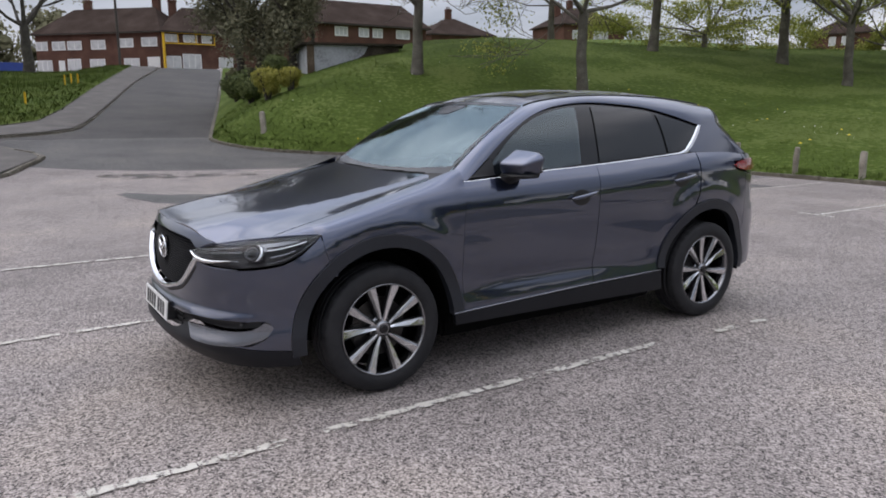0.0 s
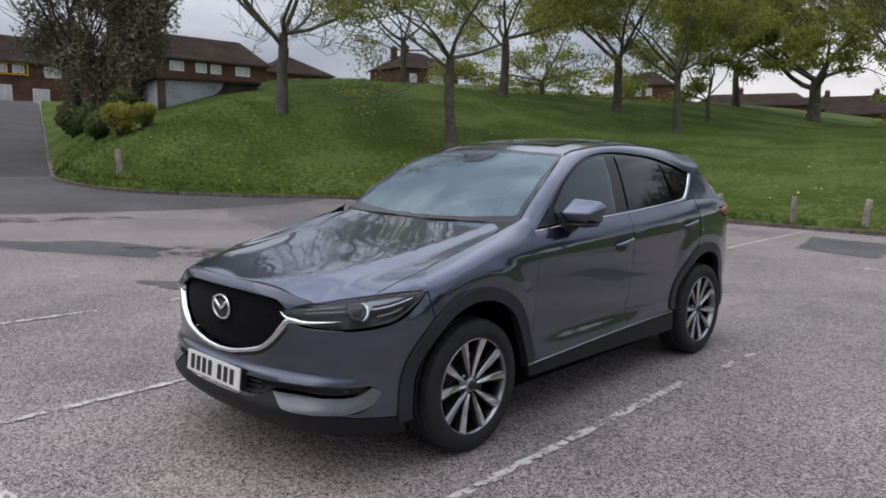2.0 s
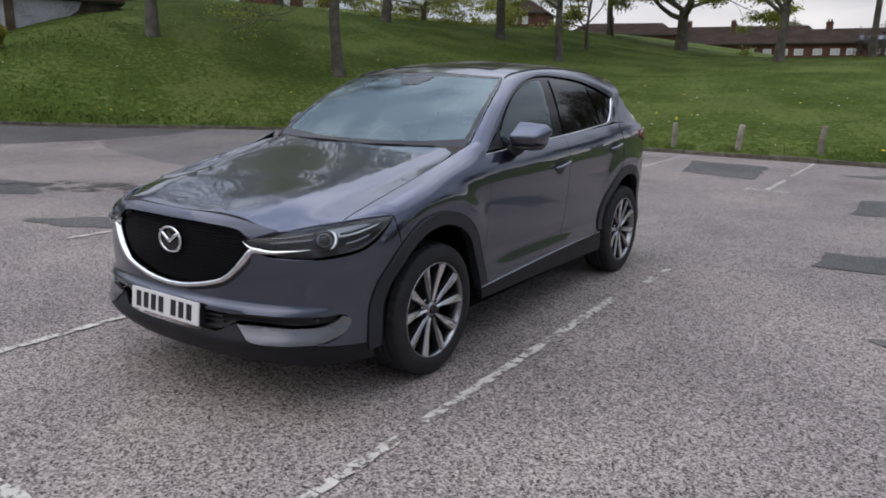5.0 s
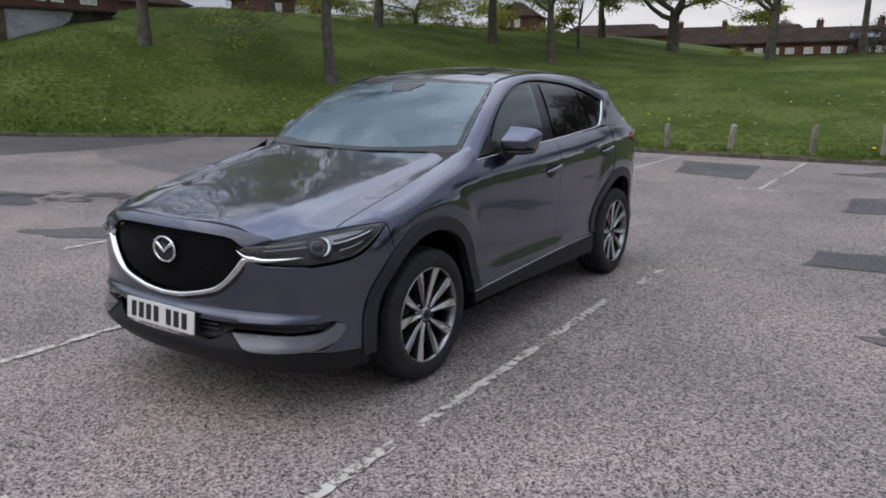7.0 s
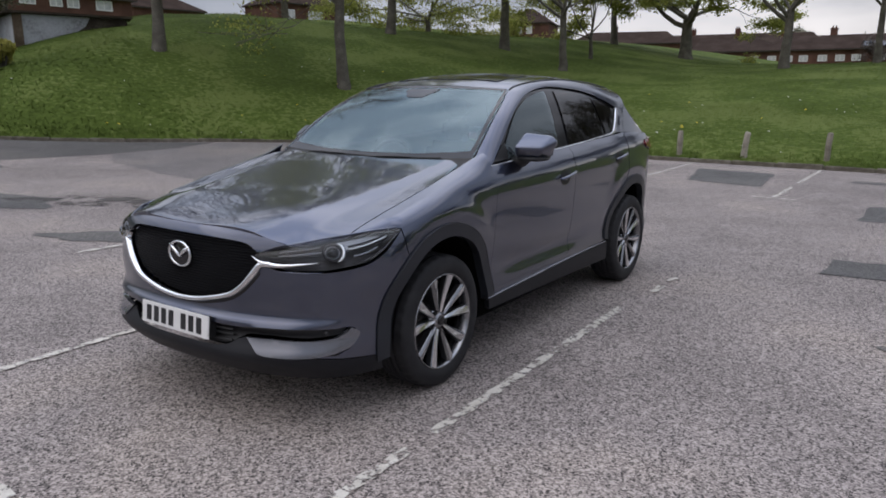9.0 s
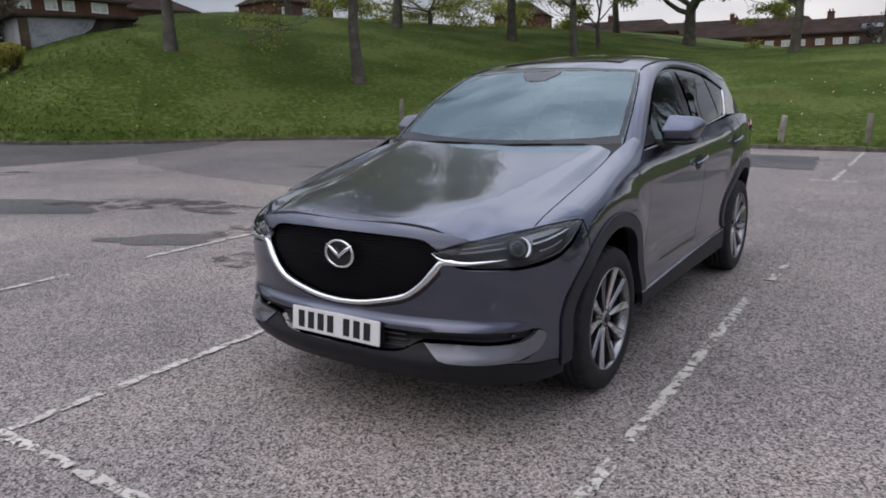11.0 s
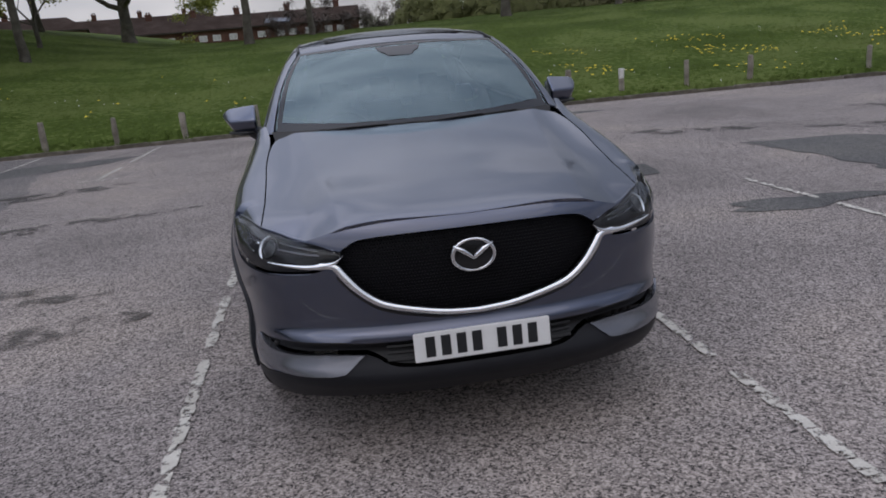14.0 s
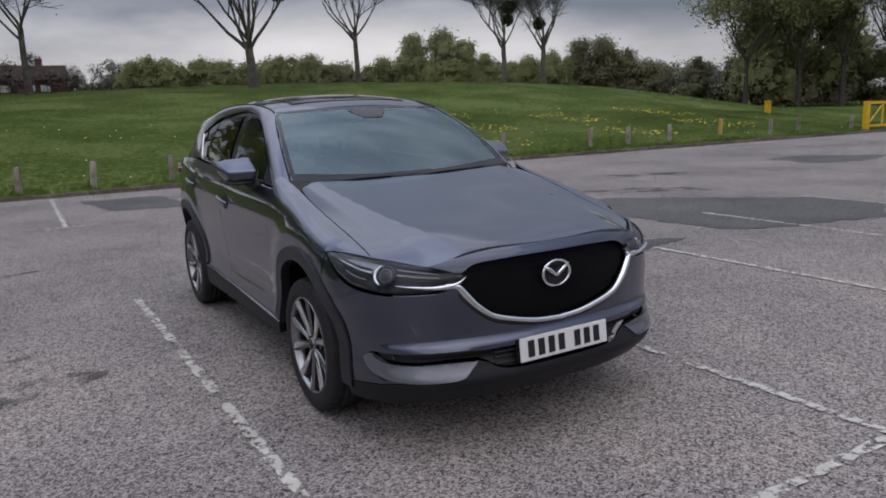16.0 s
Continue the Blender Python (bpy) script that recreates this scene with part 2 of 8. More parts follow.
def leafy(m, share):
    """Let light through leaves."""
    n, l = m.node_tree.nodes, m.node_tree.links
    b, out = n["Principled BSDF"], n["Material Output"]
    tr, mix = n.new("ShaderNodeBsdfTranslucent"), n.new("ShaderNodeMixShader")
    mix.inputs["Fac"].default_value = share
    l.new(b.inputs["Base Color"].links[0].from_socket, tr.inputs["Color"])
    l.new(b.outputs["BSDF"], mix.inputs[1])
    l.new(tr.outputs["BSDF"], mix.inputs[2])
    l.new(mix.outputs["Shader"], out.inputs["Surface"])
    return m


def worn(m, low, high, scale):
    """Let a material break up, so that what lies under it shows through."""
    n, l = m.node_tree.nodes, m.node_tree.links
    b, out = n["Principled BSDF"], n["Material Output"]
    tc = n.new("ShaderNodeTexCoord")
    no = n.new("ShaderNodeTexNoise")
    no.inputs["Scale"].default_value, no.inputs["Detail"].default_value, no.inputs["Roughness"].default_value = scale, 6, 0.62
    l.new(tc.outputs["Object"], no.inputs["Vector"])
    ramp = n.new("ShaderNodeValToRGB")
    ramp.color_ramp.elements[0].position, ramp.color_ramp.elements[1].position = low, high
    l.new(no.outputs["Fac"], ramp.inputs["Fac"])
    tr = n.new("ShaderNodeBsdfTransparent")
    mix = n.new("ShaderNodeMixShader")
    l.new(ramp.outputs["Color"], mix.inputs["Fac"])
    l.new(tr.outputs["BSDF"], mix.inputs[1])
    l.new(b.outputs["BSDF"], mix.inputs[2])
    l.new(mix.outputs["Shader"], out.inputs["Surface"])
    return m


M_TARMAC = asphalt_material("chipped_tarmac", (0.026, 0.0235, 0.0235), (0.505, 0.462, 0.440), (0.90, 0.858, 0.850))
M_DRIVE = asphalt_material("drive_tarmac", (0.022, 0.0205, 0.0195), (0.098, 0.090, 0.085), (1.0, 1.0, 1.0))
M_MOUTH = asphalt_material("old_drive_tarmac", (0.034, 0.0325, 0.0315), (0.158, 0.149, 0.143), (1.0, 1.0, 1.0))
M_OLD = asphalt_material("older_tarmac", (0.030, 0.028, 0.028), (0.33, 0.307, 0.298), (0.92, 0.90, 0.90))
M_PATCH = worn(asphalt_material("patch_tarmac", (0.045, 0.044, 0.045), (0.17, 0.165, 0.16), (1.0, 1.0, 1.0)), 0.27, 0.36, 2.2)
M_STAIN = worn(asphalt_material("damp_tarmac", (0.030, 0.027, 0.026), (0.16, 0.15, 0.14), (1.0, 0.97, 0.95)), 0.45, 0.60, 2.6)
M_PAINT_LINE = worn(material("road_paint", [(0.42, 0.39, 0.345), (0.56, 0.53, 0.475), (0.66, 0.63, 0.575)], 0.7, scale=6, fine=90, bump=0.4, bump_size=0.004), 0.42, 0.50, 20)
M_PAVING = material("footway_tarmac", [(0.060, 0.054, 0.049), (0.088, 0.079, 0.072), (0.125, 0.112, 0.102)], 0.9, scale=1.2, fine=80, bump=0.4)
M_KERB = material("kerb_concrete", [(0.07, 0.060, 0.045), (0.125, 0.110, 0.085), (0.20, 0.18, 0.15)], 0.92, scale=5, fine=55, bump=0.6, objectwise=0.25)
M_GRASS = material("grass_ground", [(0.044, 0.066, 0.012), (0.070, 0.104, 0.020), (0.112, 0.144, 0.040)], 0.95, scale=0.35, fine=7, bump=0.5, bump_size=0.08, spread=0.8, spec=0.1)
M_BLADE = material("grass_blades", [(0.046, 0.070, 0.013), (0.072, 0.108, 0.021), (0.114, 0.148, 0.040)], 0.9, scale=0.35, fine=6, bump=0, island=0.10, spec=0.1)
M_DANDELION = material("dandelion_petals", [(0.65, 0.48, 0.02), (0.75, 0.58, 0.03)], 0.8, bump=0)
M_DAISY = material("daisy_petals", [(0.68, 0.68, 0.64), (0.78, 0.78, 0.74)], 0.8, bump=0)
M_BARK = material("bark", [(0.065, 0.058, 0.047), (0.115, 0.104, 0.086), (0.19, 0.175, 0.148)], 0.95, scale=3, fine=28, bump=0.9, bump_size=0.03)
M_BARK_DARK = material("dark_bark", [(0.030, 0.026, 0.022), (0.055, 0.048, 0.040), (0.09, 0.08, 0.068)], 0.95, scale=3, fine=28, bump=0.8, bump_size=0.03)
M_LEAF = leafy(material("spring_leaves", [(0.20, 0.225, 0.055), (0.31, 0.335, 0.085), (0.43, 0.44, 0.125)], 0.7, scale=0.6, fine=4, bump=0, island=0.7, spec=0.25), 0.5)
M_LEAF_DARK = leafy(material("dark_leaves", [(0.060, 0.078, 0.030), (0.095, 0.120, 0.044), (0.15, 0.175, 0.065)], 0.75, scale=0.4, fine=3, bump=0, island=0.6, spec=0.2), 0.2)
M_LEAF_MID = leafy(material("hedge_leaves", [(0.19, 0.175, 0.10), (0.225, 0.245, 0.105), (0.30, 0.31, 0.125)], 0.75, scale=0.12, fine=3, bump=0, island=0.16, spec=0.2), 0.35)
M_LEAF_OLIVE = leafy(material("olive_leaves", [(0.145, 0.140, 0.088), (0.195, 0.19, 0.11), (0.25, 0.243, 0.135)], 0.8, scale=0.12, fine=3, bump=0, island=0.16, spec=0.2), 0.35)
M_LEAF_GOLD = leafy(material("golden_leaves", [(0.24, 0.23, 0.055), (0.37, 0.35, 0.085), (0.48, 0.45, 0.13)], 0.75, scale=1.5, fine=6, bump=0, island=0.6, spec=0.2), 0.5)
M_LEAF_IVY = leafy(material("ivy_leaves", [(0.12, 0.12, 0.076), (0.18, 0.176, 0.112), (0.25, 0.24, 0.155)], 0.75, scale=0.25, fine=3, bump=0, island=0.6, spec=0.25), 0.15)
M_LEAF_WOOD = leafy(material("woodland_leaves", [(0.20, 0.21, 0.105), (0.275, 0.29, 0.14), (0.36, 0.37, 0.175)], 0.8, scale=0.16, fine=3, bump=0, island=0.16, spec=0.2), 0.35)
M_LEAF_HAZE = leafy(material("hazed_far_leaves", [(0.17, 0.175, 0.13), (0.22, 0.225, 0.165), (0.28, 0.28, 0.21)], 0.9, scale=0.08, fine=1, bump=0, island=0.5, spec=0.1), 0.1)
M_MISTLETOE = material("mistletoe", [(0.016, 0.028, 0.008), (0.030, 0.046, 0.013), (0.05, 0.07, 0.02)], 0.8, scale=2, fine=6, bump=0, island=0.5)
M_TWIG = material("thin_twigs", [(0.05, 0.042, 0.036), (0.085, 0.072, 0.062), (0.12, 0.10, 0.088)], 0.95, scale=0.3, fine=4, bump=0, island=0.5)
M_POST = material("weathered_timber", [(0.16, 0.14, 0.11), (0.26, 0.235, 0.19), (0.40, 0.365, 0.305)], 0.9, scale=4, fine=40, bump=0.6, objectwise=0.3)
M_POST_WHITE = material("flaking_white_paint", [(0.50, 0.48, 0.43), (0.70, 0.69, 0.65), (0.80, 0.80, 0.78)], 0.7, scale=5, fine=40, bump=0.3)
M_YELLOW = material("yellow_paint", [(0.62, 0.36, 0.01), (0.72, 0.43, 0.015), (0.78, 0.50, 0.03)], 0.5, scale=3, fine=40, bump=0.15)
M_BRICK = material("red_brick", [(0.080, 0.042, 0.032), (0.115, 0.059, 0.044), (0.16, 0.085, 0.065)], 0.9, spec=0.15, scale=0.8, fine=14, bump=0.4)
M_ROOF = material("brown_roof_tiles", [(0.030, 0.020, 0.016), (0.046, 0.032, 0.026), (0.070, 0.050, 0.042)], 0.95, spec=0.08, scale=0.6, fine=10, bump=0.5)
M_FRAME_WHITE = material("white_window_frame", [(0.70, 0.70, 0.69), (0.78, 0.78, 0.77)], 0.45, bump=0)
M_PANE = material("far_window_pane", [(0.42, 0.43, 0.44), (0.62, 0.625, 0.63), (0.74, 0.74, 0.73)], 0.2, scale=0.7, fine=2, bump=0, spec=0.6)
M_SOLAR = material("solar_panel", [(0.10, 0.12, 0.16), (0.14, 0.16, 0.20)], 0.4, bump=0)
M_WHITEWASH = material("flaking_whitewash", [(0.13, 0.125, 0.115), (0.36, 0.38, 0.41), (0.46, 0.48, 0.52)], 0.9, scale=1.1, fine=12, bump=0.4)
M_CONCRETE = material("stained_concrete", [(0.025, 0.020, 0.015), (0.050, 0.042, 0.033), (0.11, 0.095, 0.078)], 0.95, spec=0.1, scale=1.5, fine=20, bump=0.5)
M_DARKWOOD = material("dark_timber", [(0.04, 0.035, 0.03), (0.07, 0.06, 0.05)], 0.9, bump=0.2)
M_BLUE = material("blue_sheet", [(0.02, 0.045, 0.20), (0.03, 0.07, 0.30)], 0.6, bump=0.1)

# ---- lie of the land ----
KERB = [(70, 8.0), (40, 10.4), (25, 11.5), (14, 12.4), (8, 12.9), (0, 13.3), (-6, 13.5), (-9, 13.1), (-11.5, 12.0), (-13.5, 10.1), (-15.2, 7.8), (-17.3, 5.9), (-20.5, 5.2), (-24, 6.1), (-37.5, 10.3), (-58, 16.7)]
KERB_LINE = smooth_line(KERB, 0.9)


def beyond_kerb(x, y):
    """How far a place lies behind the kerb, on the grass; negative on the tarmac."""
    x, y = np.asarray(x, float), np.asarray(y, float)
    best, side = np.full(x.shape, 1e9), np.ones(x.shape)
    for a, b in zip(KERB_LINE[:-1], KERB_LINE[1:]):
        v = b - a
        t = np.clip(((x - a[0]) * v[0] + (y - a[1]) * v[1]) / (v @ v), 0, 1)
        d = np.hypot(x - a[0] - t * v[0], y - a[1] - t * v[1])
        s = np.where(v[1] * (x - a[0]) - v[0] * (y - a[1]) >= 0, 1.0, -1.0)
        near = d < best - 1e-9
        best, side = np.where(near, d, best), np.where(near, s, side)
    return best * side


def tarmac_height(x):
    u = np.minimum(np.maximum(0, -6 - np.asarray(x, float)), 56)
    v = np.maximum(u - 14, 0)
    return 0.0022 * np.minimum(u, 14) ** 2 + 0.0616 * v + 0.0011 * v * v


def sigmoid(v):
    return 1 / (1 + np.exp(-np.clip(v, -40, 40)))


def height(x, y):
    """The land: tarmac, the bank behind the kerb, the mound beside the drive and the hollow behind it."""
    x, y = np.asarray(x, float), np.asarray(y, float)
    d = np.maximum(beyond_kerb(x, y), 0)
    rise = 0.22 * (1 - np.exp(-d / 0.6)) + 3.19 * (1 - np.exp(-d / 26.35))
    mound = 2.12 * sigmoid((-14.6 - x) / 2.86) * (1 - np.exp(-d / 3.31))
    fall = 1 - sigmoid((x - 23.6 - 0.821 * (y - 13)) / 4.38)
    swell = 0.85 * np.exp(-((x - 14.7) / 25.2) ** 2) * (1 - np.exp(-((d / 12) ** 2)))
    crest = 1.07 * np.exp(-((x + 30.7) / 9.2) ** 2 - ((y - 19.1) / 9.2) ** 2) * (1 - np.exp(-d / 3))
    hollow = 4.0 * sigmoid((-34 - x) / 3) * sigmoid((50 - y) / 5) * (1 - np.exp(-d / 6))
    rough = 0.05 * np.sin(x * 1.1 + 0.7 * y) * np.sin(y * 0.9 - 0.4 * x) * np.clip(d / 3, 0, 1)
    return tarmac_height(x) + rise * fall + mound + swell + crest - hollow + rough - verge_dip(x, y)


def verge_dip(x, y):
    """The ground beside the footway falls away below the terrace."""
    x, y = np.asarray(x, float), np.asarray(y, float)
    edge = np.interp(x, [-66, -52.8, -39.9, -28.1], [11.6, 7.3, 3.6, 0.6])
    return 0.75 * sigmoid((-50 - x) / 4) * sigmoid((edge - 3.2 - y) / 0.8)


def height_at(x, y):
    return float(height(np.array([x]), np.array([y]))[0])

# ---- ground: tarmac and grass meet at the kerb ----


def steps(fine_lo, fine_hi, fine, far):
    mid = list(np.arange(fine_lo, fine_hi + 1e-6, fine))
    out, s, v = [], fine, fine_hi
    while v < far:
        s *= 1.28
        v += s
        out.append(v)
    low, s, v = [], fine, fine_lo
    while v > -far:
        s *= 1.28
        v -= s
        low.append(v)
    return low[::-1] + mid + out


def ground():
    xs, ys = steps(-66, 30, 0.75, 900), steps(-6, 50, 0.75, 900)
    line = [Vector(q) for q in KERB_LINE]
    line = [Vector((900, -60)), Vector((300, -10))] + line + [Vector((-62, 18)), Vector((-66, 30)), Vector((-66, 900))]
    pts = [Vector((x, y)) for x in xs for y in ys]
    near = beyond_kerb(np.array([p.x for p in pts]), np.array([p.y for p in pts]))
    pts = [p for p, d in zip(pts, near) if abs(d) > 0.3]
    base = len(pts)
    edges = [(base + i, base + i + 1) for i in range(len(line) - 1)]
    vs, _, fs, *_ = geometry.delaunay_2d_cdt(pts + line, edges, [], 0, 1e-5)
    X, Y = np.array([v.x for v in vs]), np.array([v.y for v in vs])
    Z = height(X, Y)
    cx = np.array([sum(X[i] for i in f) / len(f) for f in fs])
    cy = np.array([sum(Y[i] for i in f) / len(f) for f in fs])
    inside = beyond_kerb(cx, cy) > 0
    for name, pick, mat, label in (("ground", ~inside, M_TARMAC, "worn pinkish grey chipped tarmac of the car park"), ("grass_bank", inside, M_GRASS, "rough mown grass bank rising behind the kerb")):
        used, faces, verts = {}, [], []
        for f, ok in zip(fs, pick):
            if ok:
                for i in f:
                    if i not in used:
                        used[i] = len(verts)
                        verts.append((X[i], Y[i], Z[i]))
                faces.append([used[i] for i in f])
        ob = raw(name, verts, faces, mat, smooth=True)
        tagged(ob, label, "ground", kind="structure")


ground()


def sheet(name, outline, lift, mat, label, category="road", step=0.6, kind="structure", parent=None):
    """A flat patch that follows the land within an outline."""
    o = np.array(outline)
    pts = [Vector(q) for q in outline]
    n = len(pts)
    inner = [Vector((x, y)) for x in np.arange(o[:, 0].min(), o[:, 0].max(), step) for y in np.arange(o[:, 1].min(), o[:, 1].max(), step)]
    vs, _, fs, *_ = geometry.delaunay_2d_cdt(pts + inner, [(i, (i + 1) % n) for i in range(n)], [], 1, 1e-5)
    x = np.array([v.x for v in vs])
    z = tarmac_height(x) + lift + 0.05 * np.clip((-x - 22) / 12, 0, 1)
    ob = raw(name, [(v.x, v.y, h) for v, h in zip(vs, z)], fs, mat, parent)
    if parent is None:
        tagged(ob, label, category, kind=kind)
    return ob


def blot(cx, cy, rx, ry, turn, seed, n=28):
    rnd = random.Random(seed)
    a0, a1 = rnd.random() * 6, rnd.random() * 6
    out = []
    for k in range(n):
        a = 2 * math.pi * k / n
        r = 1 + 0.16 * math.sin(3 * a + a0) + 0.12 * math.sin(5 * a + a1) + 0.08 * rnd.uniform(-1, 1)
        x, y = rx * r * math.cos(a), ry * r * math.sin(a)
        out.append((cx + x * math.cos(turn) - y * math.sin(turn), cy + x * math.sin(turn) + y * math.cos(turn)))
    return out


# drive climbing to the houses, and older dark surfacing across its mouth
sheet("drive", [(-22.0, 5.44), (-24, 6.02), (-37.5, 10.22), (-58, 16.6), (-66, 19), (-79, 19.5), (-79, 13.0), (-66, 13.7), (-59.2, 11.6), (-54.6, 9.85), (-49.4, 8.05), (-42.8, 6.15), (-36.4, 4.45), (-32.1, 3.35), (-27.9, 2.25), (-25.2, 1.4), (-23.6, -0.4), (-22.6, -1.9)], 0.004, M_DRIVE, "smooth dark tarmac drive climbing past the grass bank")
sheet("drive_mouth", [(-13.6, 2.0), (-12.9, 4.6), (-12.6, 6.4), (-12.8, 8.2), (-13.4, 9.85), (-15.1, 7.72), (-17.2, 5.82), (-20.45, 5.12), (-21.97, 5.43), (-22.57, -1.9), (-22, -3), (-16.2, -1.3), (-14.4, 0.6)], 0.004, M_MOUTH, "older grey tarmac across the mouth of the drive")



def ragged(corners, seed, amp=0.05, step=0.22):
    """A polygon's outline with worn, uneven edges."""
    rnd = random.Random(seed)
    out = []
    for a, b in zip(corners, corners[1:] + corners[:1]):
        n = max(2, int(math.hypot(b[0] - a[0], b[1] - a[1]) / step))
        for k in range(n):
            f = k / n
            j = amp if k else amp * 0.4
            out.append((a[0] + (b[0] - a[0]) * f + rnd.uniform(-j, j), a[1] + (b[1] - a[1]) * f + rnd.uniform(-j, j)))
    return out


sheet("older_tarmac", ragged([(-12.5, 6.3), (-11.2, 5.5), (-8.6, 5.0), (-5.7, 4.65), (-4.5, 5.0), (-4.9, 7.8), (-5.6, 10.2), (-5.4, 13.2), (-6, 13.34), (-9, 12.94), (-11.4, 11.84), (-13.3, 9.95), (-12.75, 8.2)], 7, 0.05), 0.0045, M_OLD, "older, finer grey tarmac between the bays and the drive")
for lift, (cx, cy, rx, ry, turn, k) in enumerate([(3.45, 2.07, 0.68, 0.22, 0.0, 3), (14.3, 6.6, 1.3, 0.9, -0.4, 4), (-8.4, 1.4, 1.6, 0.6, 0.5, 5), (-4.4, 1.2, 0.65, 0.28, 0.5, 6), (-5.6, 10.9, 1.3, 0.7, 0.3, 8), (3.4, 11.4, 1.6, 0.5, -0.1, 9)]):
    sheet("tarmac_patch", blot(cx, cy, rx, ry, turn, k), 0.0055, M_PATCH, "dark repaired patch in the tarmac", "tarmac patch", 0.4)
sheet("tarmac_patch", ragged([(4.8, 5.3), (4.9, 4.3), (4.95, 2.75), (5.2, 1.95), (7.1, 1.35), (8.3, 2.0), (8.2, 3.0), (7.0, 4.1), (6.2, 5.0)], 1, 0.09), 0.0057, M_PATCH, "large dark repaired patch across two parking bays", "tarmac patch", 0.4)
sheet("tarmac_patch", ragged([(2.16, 6.98), (3.07, 7.22), (3.17, 8.74), (2.22, 8.35)], 2), 0.0059, M_PATCH, "dark repaired patch in the tarmac", "tarmac patch", 0.4)
sheet("tarmac_patch", ragged([(-0.78, 10.0), (0.53, 9.66), (0.34, 11.81), (-1.12, 12.08)], 3), 0.0058, M_PATCH, "dark repaired patch in a parking bay", "tarmac patch", 0.4)
sheet("tarmac_patch", ragged([(2.2, 3.88), (3.04, 3.95), (3.17, 4.64), (2.23, 4.54)], 4, 0.035), 0.0060, M_PATCH, "dark repaired patch in the tarmac", "tarmac patch", 0.4)
for cx, cy, rx, ry, turn, k in [(-6.6, 2.6, 1.4, 0.45, 0.35, 11), (-3.8, 4.8, 1.5, 0.22, 0.25, 12), (-2.6, 1.12, 0.75, 0.26, 0.3, 13), (-2.55, 1.95, 0.42, 0.10, 0.1, 21), (-5.4, 2.56, 0.45, 0.10, 0.1, 22), (4.9, 6.9, 0.9, 0.3, -0.5, 14), (9.1, 7.2, 0.9, 0.3, -0.5, 15), (-3.6, 2.0, 0.9, 0.3, 0.3, 16), (-12.5, 2.0, 1.8, 0.4, 1.2, 18), (7.2, 5.4, 1.0, 0.3, -0.6, 19), (-5.5, 7.2, 2.2, 0.3, 0.15, 20)]:
    sheet("damp_stain", blot(cx, cy, rx, ry, turn, k), 0.0062 + 0.0001 * k, M_STAIN, "dark damp stain on the tarmac", "stain", 0.4)


def marking(name, a, b, width, seed, gaps=()):
    """A worn painted line: ragged edges, with stretches rubbed away."""
    rnd = random.Random(seed)
    a, b = Vector(a), Vector(b)
    run, d = (b - a).length, (b - a).normalized()
    side = Vector((-d.y, d.x))
    bm, s = bmesh.new(), 0.0
    while s < run:
        e = min(s + rnd.uniform(0.10, 0.30), run)
        if not any(lo < s < hi for lo, hi in gaps):
            n = max(2, int((e - s) / 0.03))
            left, right = [], []
            for k in range(n + 1):
                p = a + d * (s + (e - s) * k / n)
                round_off = 0.55 + 0.45 * math.sin(math.pi * min(max(k / n, 0.12), 0.88))
                for row, q in ((left, 1), (right, -1)):
                    v = p + side * q * width / 2 * round_off * rnd.uniform(0.92, 1.04)
                    row.append(bm.verts.new((v.x, v.y, float(tarmac_height(v.x)) + 0.0095)))
            for k in range(n):
                bm.faces.new((right[k], right[k + 1], left[k + 1], left[k]))
        s = e + (rnd.uniform(0.0, 0.014) if rnd.random() < 0.75 else rnd.uniform(0.02, 0.05))
    tagged(part(name, bm, M_PAINT_LINE), "worn white painted parking line, rubbed away in places", "road marking", "parking bay lines", "structure")


marking("parking_line", (1.21, -1.86), (1.17, 1.9), 0.070, 1, [(1.18, 1.34), (2.05, 2.3)])
marking("parking_line", (1.22, 2.45), (1.23, 3.0), 0.07, 31, [(0.12, 0.3)])
marking("parking_line", (-1.25, -1.86), (-1.33, 3.2), 0.070, 2, [(0.35, 0.45), (2.1, 2.3), (3.2, 3.5)])
marking("parking_line", (-1.28, -1.90), (1.25, -1.88), 0.070, 3)
marking("parking_line", (1.25, -1.88), (3.7, -1.86), 0.070, 4)
marking("parking_line", (-3.8, -1.9), (-1.3, -1.9), 0.070, 5)
marking("parking_line", (3.72, -1.86), (3.58, 3.2), 0.070, 6, [(3.6, 3.9)])
marking("parking_line", (5.92, -1.86), (5.84, 3.1), 0.070, 7)
marking("parking_line", (8.25, -1.86), (8.18, 3.2), 0.070, 8, [(1.0, 1.8)])
marking("parking_line", (-3.90, -1.86), (-3.74, 3.0), 0.08, 9, [(1.7, 2.4)])
for i, x in enumerate((-6.55, -4.12, -1.55, 0.95)):
    marking("parking_line", (x, 8.55), (x + 0.02, 13.0), 0.08, 20 + i, [(1.3, 1.9)] if i != 2 else [])
    marking("parking_line", (x - 0.30, 8.48), (x + 0.32, 8.45), 0.08, 40 + i)
marking("parking_line", (-9.08, 10.0), (-9.14, 11.3), 0.08, 50)

